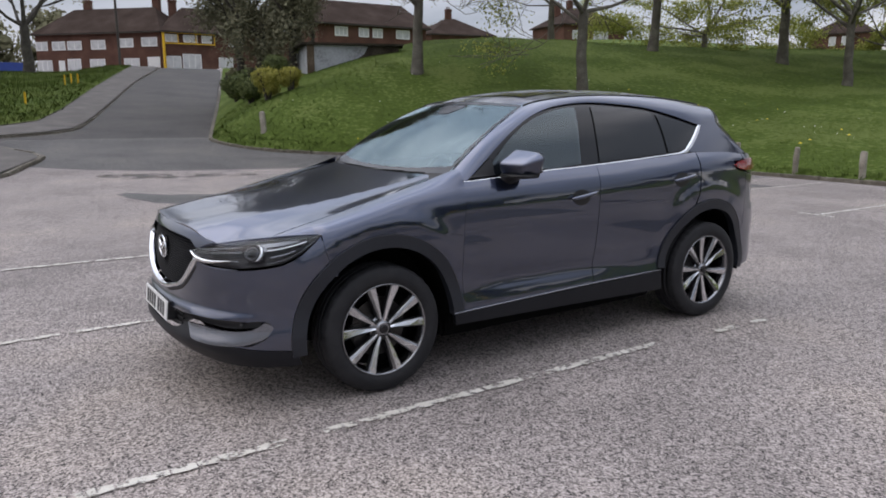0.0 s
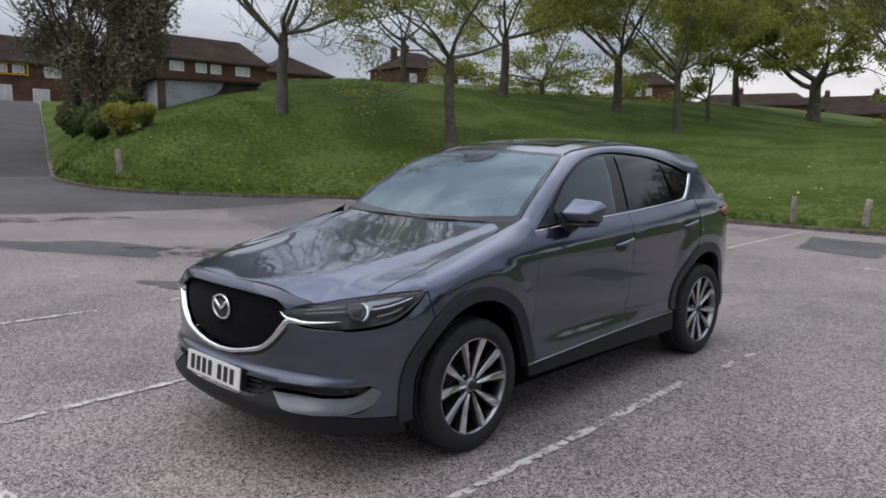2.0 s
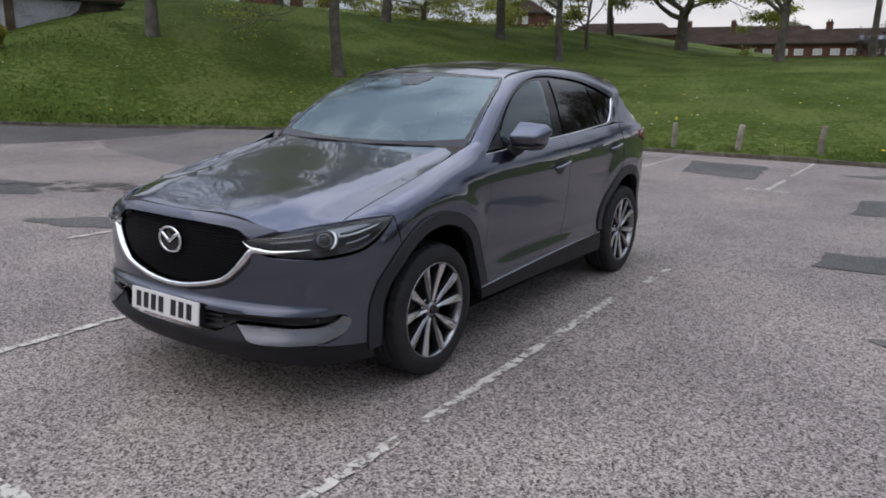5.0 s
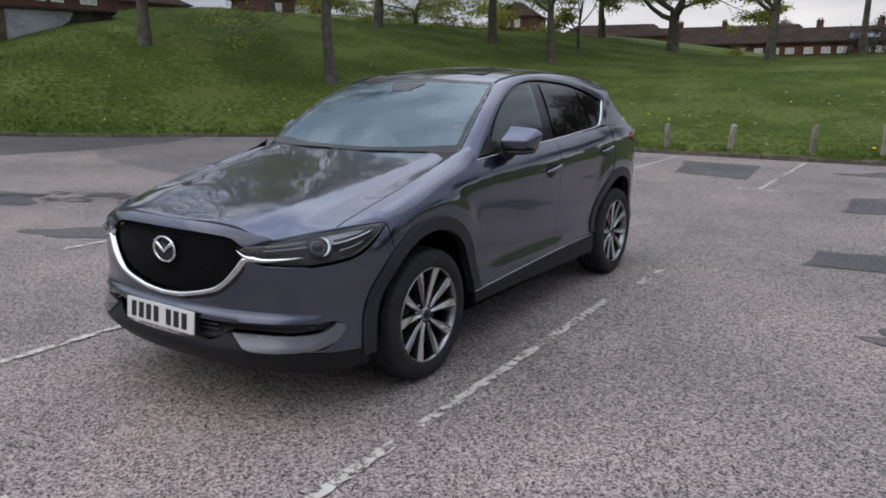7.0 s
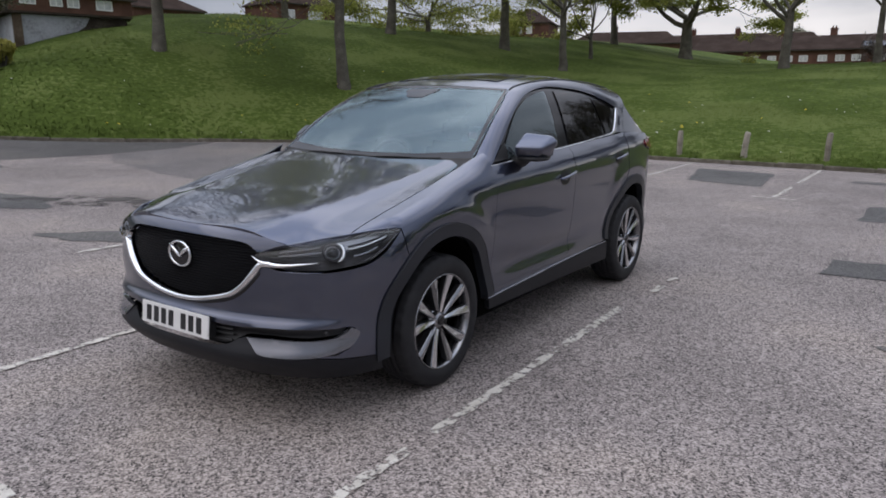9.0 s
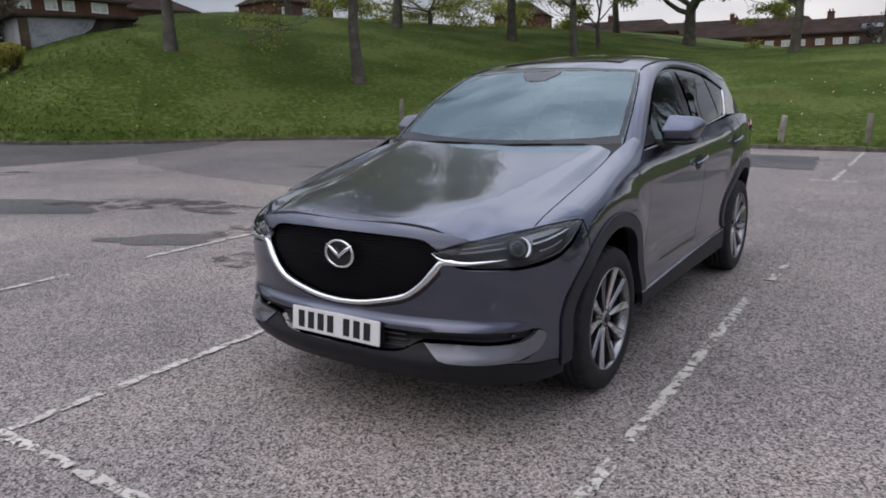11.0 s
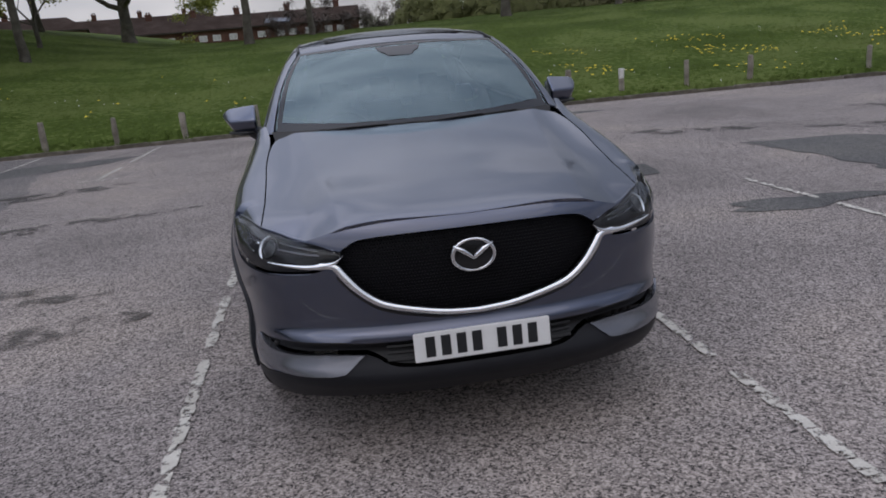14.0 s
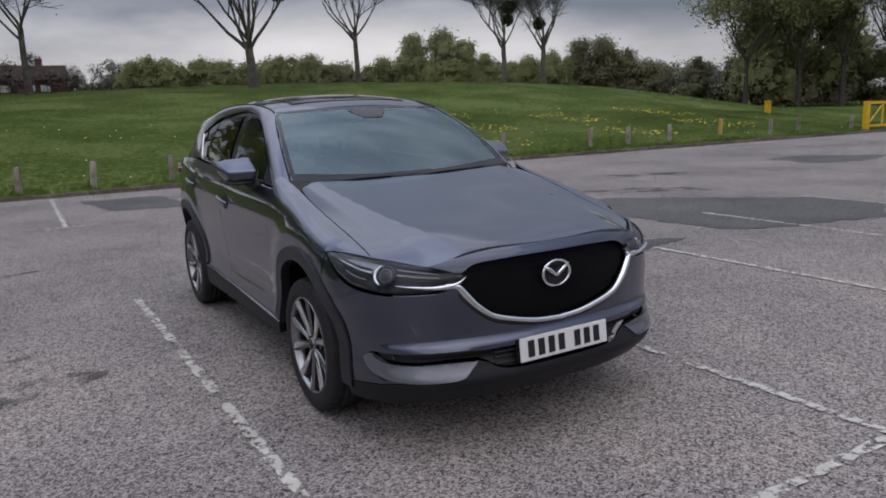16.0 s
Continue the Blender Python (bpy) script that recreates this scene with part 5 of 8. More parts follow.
wood("distant_wood", [(112 + j(-6, 6), -70 + k * 7.0, 6, j(8, 13)) for k in range(14)], M_LEAF_MID, "added tree line out of view, closing the horizon for reflections", 0.45, 600, 12)
for x, y, seed in ((58.6, 42.4, 81), (62.3, 39.4, 82), (64.6, 36.6, 83), (68.0, 34.0, 84)):
    tree(x, y, 14.0, 0.24, 4.5, seed, 7000, M_LEAF_WOOD, 0.15, "tall dark-trunked tree at the edge of the wood", 0.75, 6, 4, 0, M_BARK_DARK, 0.5)
wood("pink_scrub", [(64, 49.5, 1.5, 3.0), (65.5, 47.5, 1.6, 2.9)], M_TWIG, "pinkish bare scrub below the trees", 0.14, 800, 13, 9, False)
wood("undergrowth", [(60 + 2.3 * k, 44 - 1.75 * k + j(-1, 1), 2.0, 3.6 + j(-0.4, 0.8)) for k in range(12)], M_LEAF_OLIVE, "dark undergrowth below the tall trees", 0.15, 2600, 14, 10)
wood("distant_wood", [(30 + 5.2 * k, 132 - 3.6 * k + j(-4, 4), 4.6, 10.5 - 0.25 * k + j(-1, 1)) for k in range(20)], M_LEAF_HAZE, "hazy far wood behind the hedges", 0.26, 1800, 15)

# ---- the car: its outer surfaces as formulas; panels are cut out of them ----
PLAN = smooth_line([(-0.30, -0.952), (0.0, -0.965), (0.25, -0.955), (0.45, -0.922), (0.60, -0.868), (0.72, -0.785), (0.81, -0.672), (0.868, -0.54), (0.900, -0.38), (0.913, -0.2), (0.917, 0.0), (0.917, 0.5), (0.919, 1.3), (0.919, 2.0), (0.915, 2.6), (0.893, 3.0), (0.845, 3.28), (0.76, 3.46), (0.6, 3.56), (0.3, 3.61), (0.0, 3.62), (-0.3, 3.61)], 0.01)
PLAN_RUN = np.concatenate([[0], np.cumsum(np.hypot(*np.diff(PLAN, axis=0).T))])
PLAN_D = np.gradient(PLAN, PLAN_RUN, axis=0)
for _ in range(6):
    PLAN_D[1:-1] = (PLAN_D[:-2] + PLAN_D[1:-1] * 2 + PLAN_D[2:]) / 4
PLAN_N = np.stack([PLAN_D[:, 1], -PLAN_D[:, 0]], 1)
PLAN_N /= np.linalg.norm(PLAN_N, axis=1, keepdims=True)
i0 = int(np.argmin(np.abs(PLAN[:, 0]) + (PLAN[:, 1] > 0) * 9))
i1 = int(np.argmin(np.abs(PLAN[:, 0]) + (PLAN[:, 1] < 0) * 9))
S_OF_X = lambda x: np.interp(x, PLAN[i0:i0 + 130, 0], PLAN_RUN[i0:i0 + 130])
k_lo, k_hi = int(np.argmin(np.abs(PLAN[:, 1] + 0.80) + (PLAN[:, 1] > 1) * 9)), int(np.argmin(np.abs(PLAN[:, 1] - 3.5) + (PLAN[:, 0] < 0.5) * 9))
S_OF_Y = lambda y: np.interp(y, PLAN[k_lo:k_hi, 1], PLAN_RUN[k_lo:k_hi])
NOSE = spline([(0.14, 0.22), (0.20, 0.13), (0.25, 0.055), (0.30, 0.0), (0.335, -0.028), (0.358, -0.034), (0.38, -0.028), (0.42, -0.006), (0.452, 0.006), (0.475, -0.006), (0.498, -0.016), (0.512, -0.008), (0.545, 0.016), (0.56, 0.019), (0.60, 0.018), (0.70, 0.019), (0.80, 0.030), (0.86, 0.043), (0.90, 0.058), (0.93, 0.078), (0.955, 0.105), (0.98, 0.15), (1.1, 0.4)])
SIDE = spline([(0.14, 0.09), (0.19, 0.06), (0.26, 0.034), (0.33, 0.022), (0.40, 0.018), (0.45, 0.024), (0.51, 0.031), (0.58, 0.029), (0.68, 0.017), (0.78, 0.007), (0.88, 0.001), (0.96, 0.0), (1.01, 0.005), (1.06, 0.018), (1.10, 0.038), (1.14, 0.066), (1.20, 0.11), (1.30, 0.2)])
TAIL = spline([(0.14, 0.2), (0.22, 0.08), (0.35, 0.02), (0.55, 0.0), (0.75, 0.02), (0.85, 0.08), (1.0, 0.10), (1.15, 0.12), (1.3, 0.16)])
SHIFT = spline([(-1.0, -0.14), (-0.45, -0.13), (0.0, -0.055), (0.5, 0.0), (1.2, 0.02), (2.0, 0.05), (2.6, 0.085), (3.2, 0.09), (3.7, 0.09)])
FRONT_W = spline([(0.0, 1.0), (0.40, 1.0), (0.62, 0.85), (0.80, 0.45), (0.95, 0.12), (1.1, 0.0), (6.0, 0.0)])

FW, RW, WZ = 0.0, 2.70, 0.366


def ramp01(v):
    v = np.clip(v, 0, 1)
    return v * v * (3 - 2 * v)


def ring(s, z, off=0.0):
    """The lower body: s runs along the plan from the nose round the side to the tail."""
    s, z = np.asarray(s, float), np.asarray(z, float)
    x, y = np.interp(s, PLAN_RUN, PLAN[:, 0]), np.interp(s, PLAN_RUN, PLAN[:, 1])
    nx, ny = np.interp(s, PLAN_RUN, PLAN_N[:, 0]), np.interp(s, PLAN_RUN, PLAN_N[:, 1])
    wf = FRONT_W(np.abs(s - PLAN_RUN[i0]))
    wr = ramp01((s - PLAN_RUN[i1] + 1.15) / 0.7)
    zz = z - SHIFT(y) * ramp01((z - 0.72) / 0.3)
    o = wf * NOSE(z) + (1 - wf) * ((1 - wr) * SIDE(zz) + wr * TAIL(z)) - off
    o = o + 0.013 * np.exp(-(((z - 0.535) / 0.050) ** 2)) * ramp01((y - 0.50) / 0.35) * ramp01((1.95 - y) / 0.6) * (1 - wf)
    # fuller bumper corners, and flares that stand out round the wheel arches
    corner = ramp01((s - S_OF_X(0.50)) / (S_OF_X(0.80) - S_OF_X(0.50))) * (1 - ramp01((y + 0.42) / 0.55)) * (y < 1)
    o = o - 0.034 * corner * ramp01((0.98 - z) / 0.36) * (0.5 + 0.5 * ramp01((z - 0.18) / 0.12))
    for cy, rim, fore, aft in ((FW, 0.580, 160.0, 25.0), (RW, 0.595, 150.0, 35.0)):
        r, turn = np.hypot(y - cy, z - WZ), np.degrees(np.arctan2(z - WZ, y - cy))
        o = o - 0.017 * np.exp(-(np.maximum(r - rim, 0) / 0.065) ** 2) * ramp01((fore - turn) / 30) * ramp01((turn - aft) / 35)
    return np.stack([x - nx * o, y - ny * o, z + 0 * s], -1)


def front(x, z, off=0.0):
    return ring(S_OF_X(np.asarray(x, float)), z, off)


def side(y, z, off=0.0):
    return ring(S_OF_Y(np.asarray(y, float)), z, off)


CABIN = spline([(1.05, 0.885), (1.10, 0.866), (1.20, 0.826), (1.30, 0.785), (1.40, 0.741), (1.50, 0.690), (1.56, 0.650), (1.60, 0.612), (1.63, 0.57), (1.66, 0.50), (1.70, 0.35)])
CABIN_PLAN = spline([(0.3, 0.975), (0.6, 0.985), (1.0, 1.0), (1.8, 1.0), (2.3, 0.988), (2.7, 0.966), (3.0, 0.94), (3.3, 0.90), (3.6, 0.85)])


def cabin(y, z, off=0.0):
    """The side of the greenhouse."""
    y, z = np.asarray(y, float), np.asarray(z, float)
    return np.stack([CABIN(z) * CABIN_PLAN(y) + off, y, z], -1)


BONNET = spline([(-1.0, 0.84), (-0.93, 0.905), (-0.89, 0.935), (-0.80, 0.958), (-0.6, 0.985), (-0.3, 1.019), (0.0, 1.063), (0.2, 1.098), (0.35, 1.128), (0.42, 1.143), (0.5, 1.161), (0.7, 1.208)])
BONNET_DROP = spline([(-1.0, 0.17), (-0.86, 0.135), (-0.76, 0.108), (-0.6, 0.050), (-0.4, 0.023), (-0.2, 0.005), (0.1, -0.013), (0.35, -0.021), (0.6, -0.025)])
RIDGE_X = spline([(-1.0, 0.445), (-0.86, 0.460), (0.0, 0.565), (0.55, 0.645)])


def bonnet(x, y, off=0.0):
    x, y = np.asarray(x, float), np.asarray(y, float)
    a = np.abs(x)
    z = BONNET(y) - BONNET_DROP(y) * (a / 0.72) ** (3.0 + 0.8 * ramp01((y + 0.75) / 0.5))
    d = a - RIDGE_X(y)
    full = ramp01((y + 0.88) / 0.75)
    inside = 0.0165 * np.exp(-(np.minimum(d, 0) / 0.24) ** 2) * (1 - full) + (0.016 - 0.011 * np.minimum(a / RIDGE_X(y), 1) ** 2) * full
    e = np.sqrt(np.maximum(d, 0) ** 2 + 0.00002) - 0.00447
    band = 0.10 - 0.05 * ramp01((y + 0.8) / 1.25)
    facet = np.minimum(e, band) + 0.04 * (1 - np.exp(-np.maximum(e - band, 0) / 0.04))
    z = z + inside - 0.24 * facet - 0.004 * ramp01(1 - a / 0.35) * (1 - full)
    return np.stack([x, y, z + off], -1)


ROOF_MID = spline([(0.9, 1.48), (1.14, 1.588), (1.35, 1.636), (1.6, 1.665), (1.9, 1.680), (2.2, 1.678), (2.6, 1.656), (3.0, 1.606), (3.3, 1.560)])


def roof(x, y, off=0.0):
    x, y = np.asarray(x, float), np.asarray(y, float)
    return np.stack([x, y, ROOF_MID(y) - 0.035 * (np.abs(x) / 0.6) ** 2.2 + off], -1)


def screen(u, v, off=0.0):
    """The windscreen: u across from -1 to 1, v up from 0 to 1."""
    u, v = np.asarray(u, float), np.asarray(v, float)
    a = u * u
    bx, by, bz = 0.775 * u, 0.425 + 0.090 * a, 1.148 + 0.016 * a
    tx, ty, tz = 0.61 * u, 1.135 + 0.075 * a, 1.588 - 0.022 * a
    bow = 0.035 * np.sin(np.pi * v)
    return np.stack([bx + (tx - bx) * v + 0.02 * u * np.sin(np.pi * v), by + (ty - by) * v - bow * 0.55 - off * 0.55, bz + (tz - bz) * v + bow * 0.8 + off * 0.8], -1)


def paint_material(name, base, flake, rough, coat):
    m = material(name, [tuple(v * 0.94 for v in base), base, tuple(v * 1.06 for v in base)], rough, 0.0, scale=2.0, fine=900, bump=0, spread=0.3, coat=coat)
    b = m.node_tree.nodes["Principled BSDF"]
    b.inputs["Metallic"].default_value = flake
    b.inputs["Coat Roughness"].default_value = 0.015
    b.inputs["Coat IOR"].default_value = 1.95
    return m


def glass_material(name, tint, ior=1.5, rough=0.0, sheen=(1.0, 1.0, 1.0)):
    """A pane: tinted where it lets light through, mirror-like by Fresnel."""
    m = bpy.data.materials.new(name)
    m.use_nodes = True
    n, l = m.node_tree.nodes, m.node_tree.links
    n.remove(n["Principled BSDF"])
    fr, tr, gl, mix = n.new("ShaderNodeFresnel"), n.new("ShaderNodeBsdfTransparent"), n.new("ShaderNodeBsdfGlossy"), n.new("ShaderNodeMixShader")
    fr.inputs["IOR"].default_value = ior
    tr.inputs["Color"].default_value = (*tint, 1)
    gl.inputs["Roughness"].default_value = rough
    gl.inputs["Color"].default_value = (*sheen, 1)
    l.new(fr.outputs["Fac"], mix.inputs["Fac"])
    l.new(tr.outputs["BSDF"], mix.inputs[1])
    l.new(gl.outputs["BSDF"], mix.inputs[2])
    l.new(mix.outputs["Shader"], n["Material Output"].inputs["Surface"])
    return m


M_CAR = paint_material("graphite_metallic_paint", (0.0365, 0.0485, 0.094), 1.0, 0.28, 1.0)
M_TRIM = material("grey_plastic_cladding", [(0.021, 0.023, 0.029), (0.026, 0.028, 0.034)], 0.40, scale=4, fine=700, bump=0.08, bump_size=0.001, spec=0.3)
M_VALANCE = material("satin_grey_plastic", [(0.010, 0.0105, 0.0135), (0.014, 0.0145, 0.0175)], 0.48, scale=4, fine=700, bump=0.05, bump_size=0.001, spec=0.25)
M_BLACK = material("black_plastic", [(0.010, 0.010, 0.011), (0.014, 0.014, 0.015)], 0.5, scale=4, fine=300, bump=0.05, bump_size=0.001)
M_FRIT = material("black_glass_border", [(0.012, 0.012, 0.015), (0.015, 0.015, 0.018)], 0.10, bump=0, spec=0.5)
M_GRILLE = material("deep_black_mesh", [(0.0045, 0.0045, 0.006), (0.007, 0.007, 0.009)], 0.5, bump=0, spec=0.25)
M_GLOSS_BLACK = material("gloss_black", [(0.008, 0.008, 0.009), (0.010, 0.010, 0.011)], 0.12, bump=0)
# near black without gloss: shade inside arches and gaps is put into the colour
M_INNER = material("shade_black_inner_shell", [(0.006, 0.006, 0.006), (0.008, 0.008, 0.008)], 0.95, bump=0, spec=0.0)
M_CHROME = material("chrome", [(0.72, 0.73, 0.75), (0.78, 0.79, 0.80)], 0.08, 1.0, bump=0)
M_SATIN = material("satin_silver_trim", [(0.17, 0.175, 0.198), (0.21, 0.215, 0.24)], 0.24, 0.75, scale=3, fine=300, bump=0, coat=0.6)
M_TYRE = material("tyre_rubber", [(0.013, 0.013, 0.015), (0.018, 0.018, 0.020), (0.026, 0.026, 0.028)], 0.65, spec=0.3, scale=9, fine=120, bump=0.15, bump_size=0.002)
M_ALLOY = material("machined_alloy", [(0.68, 0.685, 0.70), (0.76, 0.765, 0.78), (0.84, 0.845, 0.86)], 0.14, 1.0, scale=6, fine=300, bump=0.03, bump_size=0.001)
M_RIM = material("grey_alloy_rim", [(0.26, 0.262, 0.275), (0.33, 0.332, 0.345)], 0.22, 1.0, bump=0)
# greyer copy of the alloy for spoke facets turned from the light
M_SPOKE_SHADE = material("shaded_spoke_facet", [(0.22, 0.222, 0.232), (0.29, 0.292, 0.302)], 0.22, 1.0, bump=0)
M_ALLOY_DARK = material("dark_alloy", [(0.045, 0.046, 0.05), (0.06, 0.061, 0.065)], 0.35, 0.7, bump=0)
M_DISC = material("brake_steel", [(0.06, 0.058, 0.056), (0.10, 0.098, 0.095)], 0.4, 0.9, scale=9, fine=200, bump=0.1)
M_GLASS = glass_material("windscreen_glass", (0.70, 0.82, 0.86), 2.35, 0.0, (0.76, 0.95, 1.0))
M_GLASS_SIDE = glass_material("side_glass", (0.58, 0.66, 0.66), 2.0, 0.0, (0.86, 0.97, 1.0))
M_GLASS_DARK = glass_material("privacy_glass", (0.05, 0.055, 0.06), 1.65)
M_LENS = glass_material("clear_lamp_cover", (0.92, 0.94, 0.95), 1.4)
M_RED = material("red_lamp", [(0.16, 0.006, 0.007), (0.22, 0.010, 0.010)], 0.12, scale=30, fine=200, bump=0.1, coat=0.8)
M_PLATE = material("white_plate", [(0.74, 0.74, 0.72), (0.80, 0.80, 0.79)], 0.35, bump=0)
M_PLATE_INK = material("plate_ink", [(0.010, 0.011, 0.013), (0.014, 0.015, 0.017)], 0.4, bump=0)
M_SEAT = material("black_leather", [(0.05, 0.048, 0.048), (0.07, 0.067, 0.067)], 0.5, scale=6, fine=200, bump=0.2, bump_size=0.002)
M_DASH = material("dashboard_vinyl", [(0.028, 0.028, 0.030), (0.040, 0.040, 0.042)], 0.6, scale=6, fine=250, bump=0.2, bump_size=0.002)
M_LINING = material("pale_roof_lining", [(0.40, 0.40, 0.39), (0.48, 0.48, 0.47)], 0.9, scale=9, fine=300, bump=0.1, bump_size=0.001)
M_REFLECTOR = material("lamp_reflector", [(0.6, 0.61, 0.63), (0.7, 0.71, 0.73)], 0.12, 1.0, bump=0)
M_LAMP_SILVER = material("lamp_satin_silver", [(0.36, 0.37, 0.40), (0.44, 0.45, 0.48)], 0.42, 0.8, bump=0)
M_LAMP_DARK = material("lamp_housing", [(0.012, 0.012, 0.016), (0.017, 0.017, 0.021)], 0.35, bump=0, spec=0.4)

CENTRE = np.array([0.0, 1.4, 0.72])


def trace(*runs, step=0.02):
    """An outline from runs of points; runs of more than two points are smoothed."""
    out = []
    for r in runs:
        r = np.array(r, float)
        p = smooth_line(r, step) if len(r) > 2 else np.array([r[0] + (r[1] - r[0]) * t for t in np.linspace(0, 1, max(2, int(np.linalg.norm(r[1] - r[0]) / step) + 1))])
        for q in p:
            if not out or np.linalg.norm(q - out[-1]) > step * 0.25:
                out.append(q)
    if np.linalg.norm(out[0] - out[-1]) < step * 0.25:
        out.pop()
    return np.array(out)


def shrink(o, gap):
    """Draw an outline in by a gap."""
    a = 0.5 * np.sum(o[:, 0] * np.roll(o[:, 1], -1) - np.roll(o[:, 0], -1) * o[:, 1])
    d = np.roll(o, -1, 0) - np.roll(o, 1, 0)
    d /= np.maximum(np.linalg.norm(d, axis=1, keepdims=True), 1e-9)
    n = np.stack([-d[:, 1], d[:, 0]], 1) * (1 if a > 0 else -1)
    return o + n * gap


def patch(name, outline, fn, mat, parent, label="", gap=0.002, step=0.03, off=0.0, flange=0.012, both=True, whole=False):
    """A panel cut out of a surface fn(u, v, off) along an outline, with turned-in edges. both: also the other side of the car."""
    o = shrink(outline, gap) if gap else outline
    if whole:
        step = min(step, 0.05)
    n = len(o)
    lo, hi = o.min(0), o.max(0)
    gu, gv = np.meshgrid(np.arange(lo[0] + step / 2, hi[0], step), np.arange(lo[1] + step / 2, hi[1], step))
    inner = np.stack([gu.ravel(), gv.ravel()], 1)
    if len(inner):
        d = np.full(len(inner), 9.0)
        for a in o:
            d = np.minimum(d, np.hypot(*(inner - a).T))
        inner = inner[d > step * 0.45]
    vs, _, fs, *_ = geometry.delaunay_2d_cdt([Vector(q) for q in np.concatenate([o, inner])], [(i, (i + 1) % n) for i in range(n)], [], 1, 1e-6)
    uv = np.array([tuple(v) for v in vs])
    P, h = fn(uv[:, 0], uv[:, 1], off), 1e-3
    N = np.cross(fn(uv[:, 0] + h, uv[:, 1], off) - fn(uv[:, 0] - h, uv[:, 1], off), fn(uv[:, 0], uv[:, 1] + h, off) - fn(uv[:, 0], uv[:, 1] - h, off))
    N /= np.maximum(np.linalg.norm(N, axis=1, keepdims=True), 1e-12)
    # greyed leaf greens: the haze of distance is put into the colour
    N *= np.sign(np.sum(N * (P - CENTRE)))
    faces = []
    for f in fs:
        q = np.cross(P[f[1]] - P[f[0]], P[f[2]] - P[f[0]])
        faces.append(list(f) if q @ N[f[0]] > 0 else list(f)[::-1])
    count = {}
    for f in faces:
        for a, b in zip(f, f[1:] + f[:1]):
            count[(a, b)] = 1
    rim = [(a, b) for a, b in count if (b, a) not in count]
    V, NN = P.tolist(), N.tolist()
    if flange:
        top, low = {}, {}
        for i in sorted({i for e in rim for i in e}):
            top[i] = len(V)
            V.append(P[i].tolist())
            NN.append([0, 0, 0])
            low[i] = len(V)
            V.append((P[i] - N[i] * flange).tolist())
            NN.append([0, 0, 0])
        faces += [[top[b], top[a], low[a], low[b]] for a, b in rim]
    made = []
    for sgn in (1, -1) if both else (1,):
        me = bpy.data.meshes.new(name)
        me.from_pydata([(sgn * v[0], v[1], v[2]) for v in V], [], faces if sgn > 0 else [f[::-1] for f in faces])
        me.polygons.foreach_set("use_smooth", [True] * len(me.polygons))
        me.normals_split_custom_set_from_vertices([(sgn * v[0], v[1], v[2]) for v in NN])
        me.materials.append(mat)
        ob = new(name, me)
        ob.parent = parent
        if label:
            ob["label"] = label
        made.append(ob)
    return made


def loft(name, rows, mat, parent, label="", both=True):
    """A skin over rows of points, each row a curve of the same count."""
    rows = [np.array(r, float) for r in rows]
    n, m = len(rows), len(rows[0])
    V = np.concatenate(rows)
    F = [[i * m + j, i * m + j + 1, (i + 1) * m + j + 1, (i + 1) * m + j] for i in range(n - 1) for j in range(m - 1)]
    f = F[len(F) // 2]
    if np.cross(V[f[1]] - V[f[0]], V[f[2]] - V[f[0]]) @ (V[f[0]] - CENTRE) < 0:
        F = [q[::-1] for q in F]
    made = []
    for sgn in (1, -1) if both else (1,):
        ob = raw(name, [(sgn * v[0], v[1], v[2]) for v in V], F if sgn > 0 else [q[::-1] for q in F], mat, parent, label, True)
        made.append(ob)
    return made


def strip(name, path, fn, wide, proud, mat, parent, label="", both=True):
    """A raised moulding along a path on a surface: a flattened, rounded section."""
    path = np.array(path, float)
    n = len(path)
    P, h = fn(path[:, 0], path[:, 1]), 1e-3
    N = np.cross(fn(path[:, 0] + h, path[:, 1]) - fn(path[:, 0] - h, path[:, 1]), fn(path[:, 0], path[:, 1] + h) - fn(path[:, 0], path[:, 1] - h))
    N /= np.linalg.norm(N, axis=1, keepdims=True)
    N *= np.sign(np.sum(N * (P - CENTRE)))
    T = np.gradient(P, axis=0)
    T /= np.linalg.norm(T, axis=1, keepdims=True)
    B = np.cross(N, T)
    w = np.asarray(wide, float) * np.ones(n)
    rows = []
    for k in range(9):
        a = math.pi * k / 8
        rows.append(P + B * (w * 0.5 * math.cos(a))[:, None] + N * (proud * math.sin(a) ** 0.6 - 0.006))
    return loft(name, rows, mat, parent, label, both)


def arc(cy, cz, r, a0, a1, n=28):
    return [(cy + r * math.cos(radians(a)), cz + r * math.sin(radians(a))) for a in np.linspace(a0, a1, n)]


def sx(points):
    """Front-view places (x, z) as places on the ring."""
    return [(float(S_OF_X(x)), z) for x, z in points]


def sy(points):
    """Side-view places (y, z) as places on the ring."""
    return [(float(S_OF_Y(y)), z) for y, z in points]


def full_front(half):
    """A closed outline across the nose from its half, which starts and ends on the centre line."""
    s0 = PLAN_RUN[i0]
    left = [(2 * s0 - a, b) for a, b in half[::-1]]
    return np.array(list(half) + left[1:-1] if abs(left[0][0] - half[-1][0]) < 1e-6 else list(half) + left)


def nose_ring(s, z, off=0.0):
    """The ring, mirrored about the nose so that panels may cross the middle."""
    s = np.asarray(s, float)
    d = s - PLAN_RUN[i0]
    p = ring(PLAN_RUN[i0] + np.abs(d), z, off)
    p[..., 0] = np.where(d < 0, -p[..., 0], p[..., 0])
    return p


def mirrored(points):
    """A closed half outline (from the middle, round, back to the middle) made whole about x = 0."""
    p = [tuple(q) for q in points]
    return np.array(p + [(-x, y) for x, y in p[::-1] if abs(x) > 1e-6])


